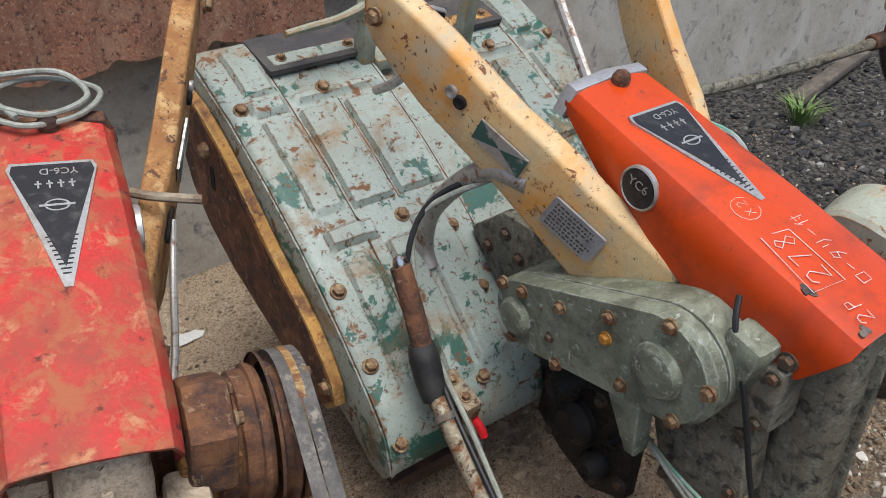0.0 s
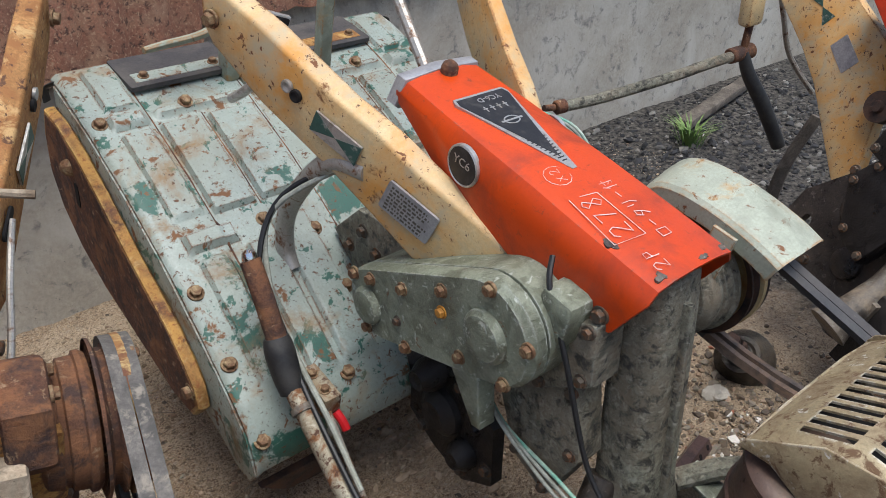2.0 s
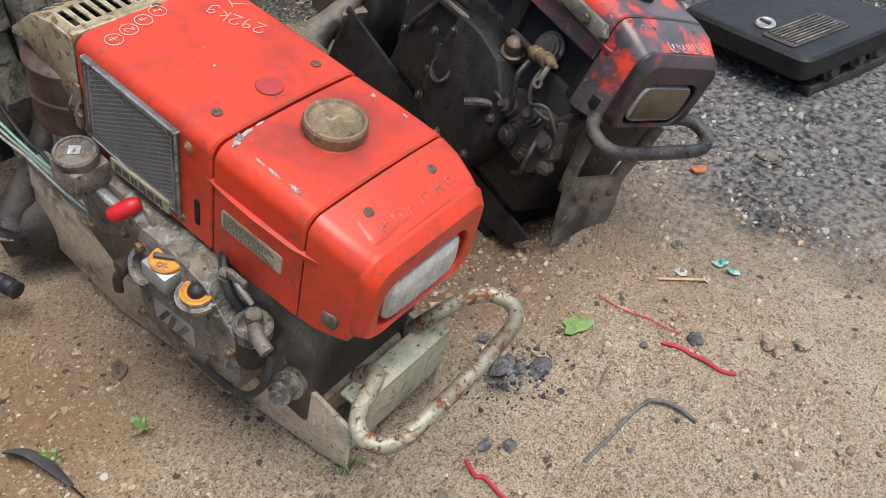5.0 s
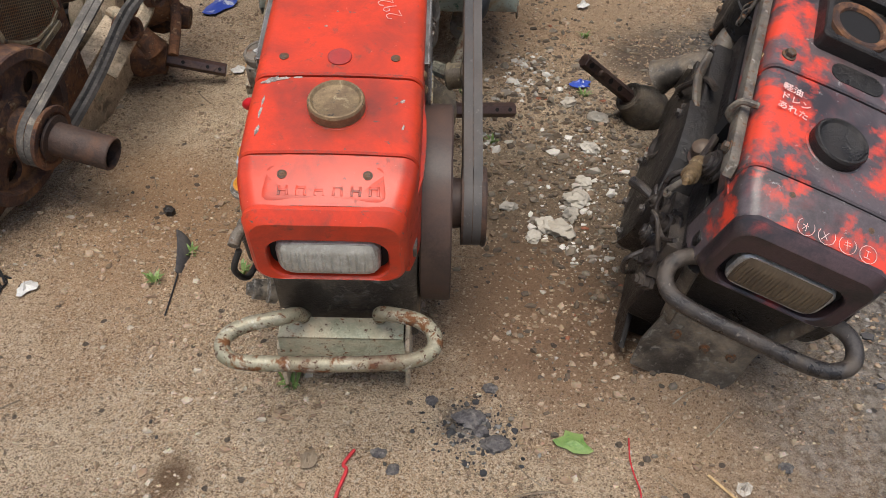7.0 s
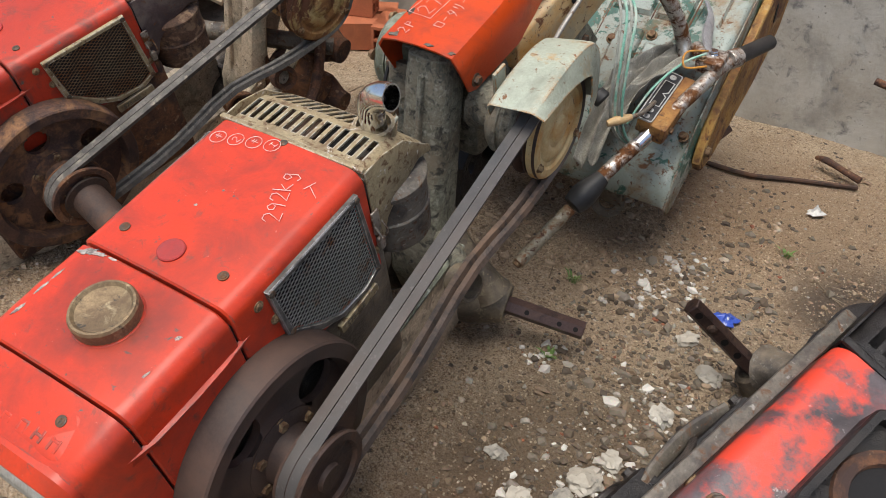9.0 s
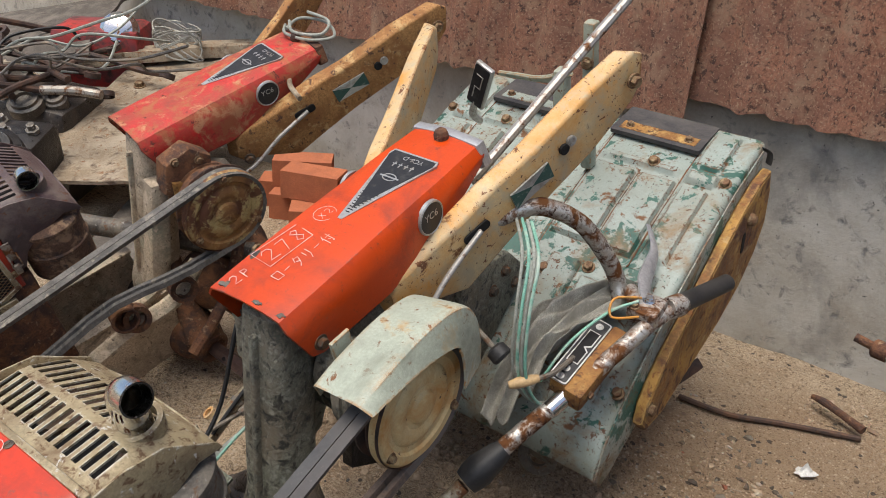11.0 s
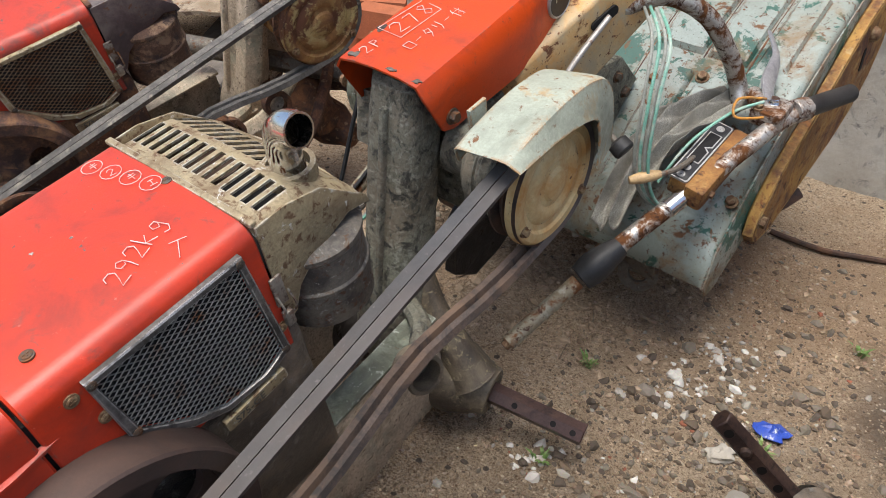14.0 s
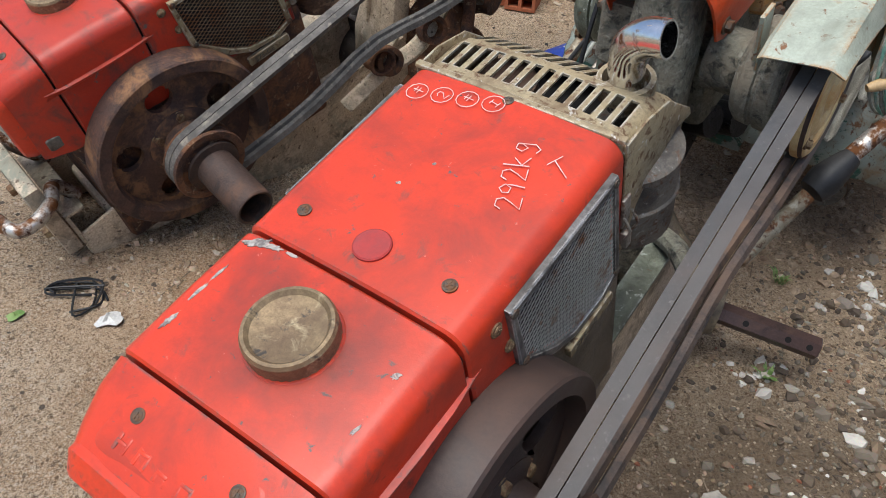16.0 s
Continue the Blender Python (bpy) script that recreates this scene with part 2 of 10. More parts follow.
end_plate_paint = material("rusted_yellow_plate", [(0.22, 0.105, 0.035), ((0.44, 0.24, 0.060), 7, 0.44, 0.22, 0.75), ((0.46, 0.34, 0.16), 11, 0.10, 0.10, 0.6), ((0.11, 0.050, 0.030), 9, 0.32, 0.12, 0.8), ((0.07, 0.035, 0.025), 30, 0.18, 0.08, 0.85), ((0.24, 0.10, 0.035), 80, 0.26, 0.08, 0.85)], rough=0.6, bump=0.25, grain=0.25, edge=((0.46, 0.29, 0.09), 0.010, 0.6, 0.6))
arm_rust = material("orange_rust_paint", [(0.38, 0.190, 0.066), ((0.27, 0.120, 0.042), 16, 0.42, 0.12, 0.8), ((0.50, 0.32, 0.14), 26, 0.22, 0.08, 0.75), ((0.11, 0.055, 0.032), 60, 0.18, 0.05, 0.85)], rough=0.7, bump=0.25, grain=0.25)
rust = material("rust", [(0.125, 0.056, 0.032), ((0.22, 0.10, 0.045), 14, 0.42, 0.2, 0.9), ((0.055, 0.032, 0.026), 24, 0.42, 0.15, 0.85), ((0.30, 0.20, 0.12), 60, 0.10, 0.08, 0.9)], rough=0.85, bump=0.4, grain=0.32)
dark_rust = material("dark_rust", [(0.060, 0.037, 0.029), ((0.13, 0.065, 0.038), 12, 0.3, 0.25, 0.85), ((0.030, 0.022, 0.02), 30, 0.3, 0.15, 0.6)], rough=0.6, bump=0.2, grain=0.2)
flywheel_iron = material("flywheel_iron", [(0.050, 0.034, 0.029), ((0.095, 0.055, 0.040), 10, 0.3, 0.3, 0.7)], rough=0.45, bump=0.08, grain=0.15)
rusty_flywheel = material("rusty_flywheel_iron", [(0.085, 0.045, 0.034), ((0.23, 0.12, 0.06), 14, 0.42, 0.12, 0.9), ((0.045, 0.028, 0.024), 25, 0.35, 0.15, 0.7)], rough=0.7, bump=0.25, grain=0.2)
old_steel = material("old_steel", [(0.30, 0.27, 0.23), (RUST, 30, 0.33, 0.12, 0.85), (DARK_RUST, 60, 0.2, 0.1, 0.8)], rough=0.42, metal=0.55, bump=0.15, grain=0.15)
chrome = material("worn_chrome", [(0.62, 0.62, 0.62), (RUST, 60, 0.12, 0.1, 0.8)], rough=0.14, metal=1.0, bump=0.03, grain=0.05)
chrome_rust = material("rust_spotted_chrome", [(0.50, 0.48, 0.44), (RUST, 28, 0.48, 0.12, 0.85), (DARK_RUST, 80, 0.25, 0.1, 0.85)], rough=0.3, metal=0.7, bump=0.12, grain=0.1)
muffler_tan = material("heat_stained_tan", [(0.300, 0.238, 0.140), ((0.36, 0.29, 0.17), 9, 0.34, 0.25, 0.42), ((0.17, 0.115, 0.065), 18, 0.30, 0.2, 0.75), ((0.13, 0.075, 0.04), 70, 0.26, 0.08, 0.8), ((0.52, 0.50, 0.45), 60, 0.08, 0.05, 0.4)], rough=0.40, metal=0.12, bump=0.15, grain=0.18, edge=((0.50, 0.46, 0.37), 0.004, 0.5, 0.4))
can_brown = material("heat_brown_can", [(0.120, 0.072, 0.050), ((0.045, 0.028, 0.024), 12, 0.4, 0.25, 0.35), ((0.15, 0.115, 0.08), 9, 0.24, 0.25, 0.6), ((0.035, 0.025, 0.02), 60, 0.12, 0.06, 0.6)], rough=0.36, metal=0.2, bump=0.08, grain=0.14)
bare_chip = material("bare_metal_chip", [(0.36, 0.32, 0.28), ((0.14, 0.12, 0.11), 90, 0.4, 0.1, 0.6), ((0.55, 0.40, 0.34), 140, 0.2, 0.1, 0.6)], rough=0.45, metal=0.2, bump=0.2, grain=0.2)
sooty_steel = material("sooty_steel", [(0.125, 0.110, 0.092), ((0.20, 0.17, 0.13), 10, 0.38, 0.3, 0.7), ((0.055, 0.047, 0.042), 24, 0.34, 0.15, 0.5), ((0.13, 0.07, 0.04), 70, 0.22, 0.08, 0.8), ((0.30, 0.28, 0.25), 110, 0.08, 0.06, 0.6)], rough=0.5, metal=0.15, bump=0.2, grain=0.25)
cast_grey = material("dusty_cast_grey", [(0.195, 0.178, 0.150), ((0.27, 0.215, 0.15), 9, 0.42, 0.3, 0.85), (GREASE, 15, 0.34, 0.16, 0.35), ((0.38, 0.365, 0.335), 60, 0.16, 0.08, 0.45), ((0.04, 0.035, 0.03), 90, 0.16, 0.08, 0.5)], rough=0.45, metal=0.2, bump=0.35, grain=0.25, edge=((0.34, 0.33, 0.31), 0.005, 0.5, 0.4))
column_green = material("oily_grey_green", [(0.205, 0.205, 0.158), (GREASE, 7, 0.16, 0.30, 0.35), ((0.32, 0.32, 0.265), 90, 0.30, 0.10, 0.7), ((0.24, 0.195, 0.14), 7, 0.32, 0.3, 0.9), ((0.11, 0.105, 0.08), 38, 0.20, 0.08, 0.6), ((0.045, 0.043, 0.036), 50, 0.26, 0.1, 0.5)], rough=0.45, bump=0.5, grain=0.28, edge=((0.26, 0.26, 0.22), 0.006, 0.5, 0.6))
dome_brown = material("purple_brown_enamel", [(0.100, 0.066, 0.064), ((0.055, 0.038, 0.038), 9, 0.42, 0.3, 0.4), ((0.20, 0.16, 0.13), 14, 0.16, 0.25, 0.8), ((0.13, 0.06, 0.035), 60, 0.12, 0.08, 0.8)], rough=0.42, bump=0.15, grain=0.16)
mottled_rust = material("mottled_rust_can", [(0.105, 0.055, 0.034), ((0.26, 0.165, 0.100), 26, 0.40, 0.10, 0.85), ((0.045, 0.028, 0.024), 34, 0.30, 0.10, 0.7)], rough=0.7, bump=0.3, grain=0.25)
dusty_tan = material("dust_caked_panel", [(0.30, 0.235, 0.160), ((0.20, 0.150, 0.100), 5, 0.40, 0.3, 0.9), ((0.38, 0.32, 0.24), 12, 0.25, 0.25, 0.9), ((0.11, 0.075, 0.052), 24, 0.20, 0.12, 0.9), ((0.20, 0.095, 0.045), 50, 0.14, 0.08, 0.9)], rough=0.9, bump=0.35, grain=0.22)
grease_black = material("oily_black_iron", [(0.012, 0.0105, 0.010), ((0.030, 0.024, 0.021), 16, 0.36, 0.3, 0.6), ((0.009, 0.008, 0.008), 30, 0.3, 0.2, 0.22)], rough=0.40, bump=0.3, grain=0.3)
greasy_iron = material("greasy_brown_iron", [(0.036, 0.029, 0.026), ((0.085, 0.066, 0.050), 14, 0.36, 0.25, 0.7), ((0.012, 0.010, 0.010), 20, 0.36, 0.2, 0.24), ((0.15, 0.13, 0.11), 90, 0.06, 0.06, 0.6)], rough=0.36, bump=0.3, grain=0.3, spec=0.5)
dusty_bell = material("dusty_olive_casting", [(0.110, 0.086, 0.060), ((0.28, 0.225, 0.145), 9, 0.30, 0.22, 0.8), ((0.035, 0.028, 0.023), 11, 0.36, 0.20, 0.32), ((0.30, 0.25, 0.15), 60, 0.16, 0.08, 0.7)], rough=0.45, bump=0.3, grain=0.22, spec=0.5)
hex_steel = material("brown_axle_steel", [(0.085, 0.052, 0.046), ((0.14, 0.085, 0.062), 20, 0.32, 0.2, 0.5), ((0.045, 0.030, 0.028), 40, 0.25, 0.1, 0.4)], rough=0.30, metal=0.35, bump=0.08, grain=0.14, spec=0.5)
belt_worn = material("worn_belt_back", [(0.120, 0.090, 0.074), ((0.20, 0.125, 0.080), 8, 0.34, 0.25, 0.75), ((0.060, 0.050, 0.045), 30, 0.36, 0.15, 0.7)], rough=0.6, bump=0.15, grain=0.22)
bed_dusty = material("dusty_bed_steel", [(0.50, 0.395, 0.280), ((0.26, 0.26, 0.195), 7, 0.26, 0.16, 0.55), ((0.16, 0.125, 0.09), 14, 0.22, 0.14, 0.7), ((0.58, 0.47, 0.345), 45, 0.28, 0.12, 0.9), ((0.14, 0.10, 0.07), 90, 0.14, 0.06, 0.85)], rough=0.75, bump=0.25, grain=0.22)
bumper_paint = material("bumper_flaking_paint", [(0.33, 0.31, 0.235), ((0.20, 0.145, 0.085), 10, 0.50, 0.3, 0.7), (RUST, 30, 0.34, 0.10, 0.85), (DARK_RUST, 70, 0.28, 0.08, 0.85), ((0.48, 0.46, 0.38), 26, 0.10, 0.12, 0.5)], rough=0.36, metal=0.25, bump=0.18, grain=0.16)
front_bumper = material("worn_bumper_paint", [(0.36, 0.335, 0.245), ((0.22, 0.205, 0.135), 12, 0.48, 0.25, 0.5), (RUST, 34, 0.32, 0.08, 0.85), (DARK_RUST, 90, 0.24, 0.06, 0.85), ((0.60, 0.58, 0.50), 30, 0.14, 0.10, 0.35)], rough=0.34, metal=0.3, bump=0.18, grain=0.16, stain=((0.03, -0.04, 0.237), 0.07, 0.13, (0.085, 0.038, 0.026)))
front_plate_paint = material("dusty_green_plate", [(0.36, 0.37, 0.27), ((0.50, 0.40, 0.28), 9, 0.42, 0.22, 0.85), ((0.24, 0.25, 0.17), 20, 0.28, 0.15, 0.5), (RUST, 60, 0.12, 0.06, 0.85), (DARK_RUST, 110, 0.14, 0.06, 0.85)], rough=0.5, bump=0.2, grain=0.18, edge=((0.46, 0.42, 0.30), 0.004, 0.4, 0.6))
belt_rubber = material("belt_rubber", [(0.036, 0.036, 0.038), ((0.115, 0.085, 0.070), 2.2, 0.40, 0.3, 0.7), ((0.085, 0.080, 0.076), 9, 0.40, 0.4, 0.6), ((0.13, 0.12, 0.11), 120, 0.04, 0.08, 0.7)], rough=0.5, bump=0.1, grain=0.2)
belt_dusty = material("dusty_belt_rubber", [(0.145, 0.132, 0.118), ((0.07, 0.065, 0.06), 22, 0.45, 0.2, 0.8), ((0.25, 0.22, 0.18), 40, 0.15, 0.1, 0.9)], rough=0.85, bump=0.25, grain=0.2)
black_rubber = material("black_rubber", [(0.017, 0.017, 0.018), ((0.05, 0.047, 0.043), 20, 0.2, 0.3, 0.7)], rough=0.5, bump=0.06, grain=0.15)
flap_rubber = material("dusty_flap_rubber", [(0.045, 0.042, 0.045), ((0.10, 0.09, 0.08), 14, 0.35, 0.3, 0.85)], rough=0.75, bump=0.15, grain=0.15)
# near-black put in for the shade inside openings, slots and holes
black_void = material("shade_black", [(0.008, 0.007, 0.007)], rough=0.8, bump=0.0)
wire_steel = material("grille_wire", [(0.310, 0.300, 0.280), (RUST, 40, 0.14, 0.15, 0.8)], rough=0.35, metal=0.5, bump=0.05, grain=0.2)
grille_frame = material("grille_frame_steel", [(0.20, 0.19, 0.175), ((0.06, 0.055, 0.05), 20, 0.40, 0.2, 0.6)], rough=0.3, metal=0.5, bump=0.08, grain=0.18, edge=((0.55, 0.53, 0.50), 0.003, 0.7, 0.3))
rusty_wire = material("rusty_grille_wire", [(0.20, 0.14, 0.085), (RUST, 30, 0.4, 0.2, 0.85)], rough=0.7, metal=0.3, bump=0.1, grain=0.2)
brass_cap = material("stained_brass_cap", [(0.25, 0.175, 0.095), ((0.13, 0.085, 0.05), 20, 0.42, 0.25, 0.6), ((0.40, 0.32, 0.19), 40, 0.12, 0.15, 0.45), ((0.06, 0.05, 0.04), 80, 0.14, 0.08, 0.6)], rough=0.45, metal=0.35, bump=0.15, grain=0.22)
red_plastic = material("red_plastic", [(0.52, 0.012, 0.018), ((0.30, 0.01, 0.012), 20, 0.25, 0.3, 0.5)], rough=0.3, bump=0.02, grain=0.05)
yellow_plastic = material("yellow_plastic", [(0.50, 0.215, 0.028), ((0.18, 0.11, 0.05), 50, 0.25, 0.2, 0.6)], rough=0.45, bump=0.05, grain=0.08)
label_paper = material("aged_label", [(0.40, 0.34, 0.22), ((0.24, 0.19, 0.12), 28, 0.35, 0.2, 0.7)], rough=0.6, bump=0.03, grain=0.1)
label_ink = material("label_ink", [(0.085, 0.075, 0.06)], rough=0.6, bump=0.0)
plate_alu = material("scratched_aluminium", [(0.40, 0.40, 0.41), ((0.27, 0.27, 0.28), 40, 0.3, 0.2, 0.5)], rough=0.42, metal=0.5, bump=0.05, grain=0.1)
badge_black = material("badge_black", [(0.017, 0.017, 0.019), ((0.06, 0.058, 0.055), 60, 0.15, 0.2, 0.6)], rough=0.4, bump=0.03, grain=0.1)
badge_silver = material("badge_silver", [(0.46, 0.45, 0.43), ((0.25, 0.22, 0.18), 40, 0.25, 0.2, 0.6)], rough=0.35, metal=0.6, bump=0.05, grain=0.1)
sticker_green = material("sticker_dark_green", [(0.035, 0.08, 0.065), ((0.25, 0.25, 0.22), 60, 0.15, 0.1, 0.6)], rough=0.5, bump=0.02, grain=0.1)
chalk = material("white_paint_marker", [(0.74, 0.56, 0.52), ((0.68, 0.30, 0.25), 70, 0.36, 0.2, 0.6)], rough=0.6, bump=0.02, grain=0.08)
lamp_lens = material("ribbed_lens_glass", [(0.44, 0.425, 0.375), ((0.30, 0.285, 0.245), 18, 0.4, 0.3, 0.25), ((0.55, 0.54, 0.49), 60, 0.2, 0.2, 0.2)], rough=0.14, bump=0.05, grain=0.06, spec=0.6)
brown_lens = material("dirty_lens_glass", [(0.13, 0.095, 0.06), ((0.07, 0.05, 0.035), 14, 0.35, 0.3, 0.35)], rough=0.3, bump=0.05, grain=0.1)
greasy_dust = material("greasy_dusty_iron", [(0.095, 0.080, 0.064), ((0.30, 0.235, 0.165), 9, 0.34, 0.22, 0.8), (GREASE, 12, 0.46, 0.25, 0.28), ((0.19, 0.175, 0.15), 70, 0.14, 0.08, 0.6)], rough=0.40, bump=0.3, grain=0.25, spec=0.5)
cable_black = material("black_cable", [(0.015, 0.015, 0.016)], rough=0.45, bump=0.02)
alu_cast = material("dull_cast_aluminium", [(0.40, 0.40, 0.39), ((0.24, 0.225, 0.20), 16, 0.40, 0.25, 0.6), ((0.08, 0.075, 0.07), 45, 0.16, 0.1, 0.6)], rough=0.45, metal=0.4, bump=0.25, grain=0.16)
cable_grey = material("grey_cable_sheath", [(0.30, 0.31, 0.27), ((0.16, 0.16, 0.13), 40, 0.3, 0.3, 0.7)], rough=0.5, bump=0.04)
cable_green = material("green_cable_sheath", [(0.17, 0.38, 0.29), ((0.42, 0.47, 0.40), 30, 0.3, 0.2, 0.6)], rough=0.5, bump=0.04)
steel_rod = material("dull_steel_rod", [(0.36, 0.34, 0.31), (RUST, 50, 0.22, 0.12, 0.8)], rough=0.4, metal=0.5, bump=0.06, grain=0.1)
wood_knob = material("worn_tan_knob", [(0.50, 0.34, 0.17), ((0.30, 0.2, 0.1), 40, 0.3, 0.2, 0.6)], rough=0.5, bump=0.06, grain=0.1)
cloth_grey = material("grey_mesh_cloth", [(0.44, 0.42, 0.36), ((0.22, 0.205, 0.17), 14, 0.40, 0.25, 0.95)], rough=0.95, bump=0.8, grain=0.32, grain_scale=520)
bolt_rust = material("rusty_bolt", [(0.16, 0.085, 0.045), ((0.33, 0.25, 0.14), 90, 0.3, 0.2, 0.6)], rough=0.65, metal=0.3, bump=0.2, grain=0.25)
bolt_steel = material("greasy_bolt_steel", [(0.085, 0.070, 0.055), (RUST, 90, 0.3, 0.2, 0.8)], rough=0.5, metal=0.25, bump=0.1, grain=0.2)
terracotta = material("terracotta", [(0.42, 0.135, 0.062), ((0.30, 0.10, 0.05), 20, 0.3, 0.3, 0.9)], rough=0.9, bump=0.2, grain=0.12)
wood_board = material("weathered_board", [(0.215, 0.160, 0.105), ((0.13, 0.095, 0.065), 12, 0.4, 0.3, 0.9), ((0.36, 0.30, 0.22), 22, 0.3, 0.2, 0.9)], rough=0.85, bump=0.35, grain=0.2)
dark_wood = material("dark_weathered_wood", [(0.095, 0.080, 0.066), ((0.17, 0.145, 0.12), 14, 0.36, 0.2, 0.9)], rough=0.9, bump=0.4, grain=0.25)
plaster = material("stained_cement_plaster", [(0.405, 0.368, 0.308), ((0.31, 0.275, 0.222), 1.3, 0.46, 0.34, 0.9), ((0.49, 0.465, 0.41), 3.2, 0.36, 0.25, 0.9), ((0.16, 0.15, 0.135), 2.4, 0.06, 0.16, 0.85), ((0.17, 0.165, 0.155), 22, 0.12, 0.14, 0.9), ((0.10, 0.09, 0.08), 70, -0.04, 0.06, 0.9)], rough=0.9, bump=0.4, grain=0.13, grain_scale=90)
sheet_rust = material("rusted_iron_sheet", [(0.33, 0.150, 0.092), ((0.20, 0.095, 0.064), 7, 0.45, 0.25, 0.85), ((0.34, 0.21, 0.135), 12, 0.26, 0.2, 0.85), ((0.085, 0.045, 0.034), 60, 0.26, 0.08, 0.85), ((0.40, 0.25, 0.16), 150, 0.24, 0.06, 0.85)], rough=0.8, bump=0.35, grain=0.26, grain_scale=160)
ash_paper = material("crumpled_plastic", [(0.55, 0.54, 0.51)], rough=0.5, bump=0.1)
leaf_green = material("leaf_green", [(0.12, 0.21, 0.055), ((0.22, 0.28, 0.10), 40, 0.3, 0.3, 0.5)], rough=0.5, bump=0.1)
blue_plastic = material("blue_wrapper", [(0.03, 0.07, 0.36), ((0.55, 0.57, 0.6), 14, 0.2, 0.05, 0.4)], rough=0.35, bump=0.05)
red_cord = material("red_cord", [(0.42, 0.03, 0.035)], rough=0.6, bump=0.05)
dead_leaf = material("dead_leaf", [(0.12, 0.08, 0.055)], rough=0.8, bump=0.2)


# ---- mesh helpers ----
def V(*a):
    return Vector(a)


def frame_of(axis):
    w = Vector(axis).normalized()
    u = w.orthogonal().normalized()
    return u, w.cross(u), w


def part(name, bm, mat, parent, label="", smooth=30):
    bmesh.ops.recalc_face_normals(bm, faces=bm.faces)
    me = bpy.data.meshes.new(name)
    bm.to_mesh(me)
    bm.free()
    if smooth:
        me.shade_smooth()
        me.set_sharp_from_angle(angle=radians(smooth))
    me.materials.append(mat)
    ob = new(name, me)
    ob.parent = parent
    if label:
        tagged(ob, label)
    return ob


def rings(bm, loops, closed=True, cap=True):
    """Skins a list of point loops."""
    vs = [[bm.verts.new(p) for p in loop] for loop in loops]
    n = len(vs[0])
    for a, b in zip(vs, vs[1:]):
        for i in range(n if closed else n - 1):
            j = (i + 1) % n
            bm.faces.new((a[i], a[j], b[j], b[i]))
    if cap and closed:
        bm.faces.new(vs[0][::-1])
        bm.faces.new(vs[-1])
    return bm


def cyl(bm, p0, p1, r0, r1=None, seg=20, bev=0.0):
    r1 = r0 if r1 is None else r1
    p0, p1 = Vector(p0), Vector(p1)
    u, v, w = frame_of(p1 - p0)
    st = [(p0, r0), (p1, r1)]
    if bev:
        st = [(p0, r0 - bev), (p0 + w * bev, r0), (p1 - w * bev, r1), (p1, r1 - bev)]
    rings(bm, [[p + (u * math.cos(2 * math.pi * k / seg) + v * math.sin(2 * math.pi * k / seg)) * r for k in range(seg)] for p, r in st])
    return bm


def lathe(bm, base, axis, profile, seg=32, cap=True):
    """profile: (distance along axis, radius)."""
    base = Vector(base)
    u, v, w = frame_of(axis)
    rings(bm, [[base + w * h + (u * math.cos(2 * math.pi * k / seg) + v * math.sin(2 * math.pi * k / seg)) * r for k in range(seg)] for h, r in profile], cap=cap)
    return bm


def smooth_line(pts, n=6):
    pts = [Vector(p) for p in pts]
    out = []
    for i in range(len(pts) - 1):
        p0, p1, p2, p3 = pts[max(i - 1, 0)], pts[i], pts[i + 1], pts[min(i + 2, len(pts) - 1)]
        for k in range(n):
            t = k / n
            out.append(0.5 * ((2 * p1) + (p2 - p0) * t + (2 * p0 - 5 * p1 + 4 * p2 - p3) * t * t + (3 * p1 - p0 - 3 * p2 + p3) * t ** 3))
    out.append(pts[-1])
    return out


def tube(bm, pts, r, seg=12, n=6, radii=None, flat=1.0):
    line = smooth_line(pts, n) if n else [Vector(p) for p in pts]
    loops = []
    t0 = (line[1] - line[0]).normalized()
    u = t0.orthogonal().normalized()
    for i, p in enumerate(line):
        t = (line[min(i + 1, len(line) - 1)] - line[max(i - 1, 0)]).normalized()
        u = (u - t * u.dot(t)).normalized()
        v = t.cross(u)
        rr = r
        if radii:
            q = i / (len(line) - 1) * (len(radii) - 1)
            a = min(int(q), len(radii) - 2)
            rr = radii[a] + (radii[a + 1] - radii[a]) * (q - a)
        loops.append([p + (u * math.cos(2 * math.pi * k / seg) * flat + v * math.sin(2 * math.pi * k / seg)) * rr for k in range(seg)])
    rings(bm, loops)
    return bm


def box(bm, lo, hi, bev=0.0, m=None):
    lo, hi = Vector(lo), Vector(hi)
    tmp = bmesh.new()
    bmesh.ops.create_cube(tmp, size=1.0)
    bmesh.ops.scale(tmp, vec=hi - lo, verts=tmp.verts)
    bmesh.ops.translate(tmp, vec=(lo + hi) / 2, verts=tmp.verts)
    if bev:
        bmesh.ops.bevel(tmp, geom=tmp.edges[:], offset=bev, segments=2, affect="EDGES", profile=0.5)
    if m is not None:
        bmesh.ops.transform(tmp, matrix=m, verts=tmp.verts)
    join(bm, tmp)
    return bm


def join(bm, tmp):
    vs = {v: bm.verts.new(v.co) for v in tmp.verts}
    for f in tmp.faces:
        bm.faces.new([vs[v] for v in f.verts])
    tmp.free()


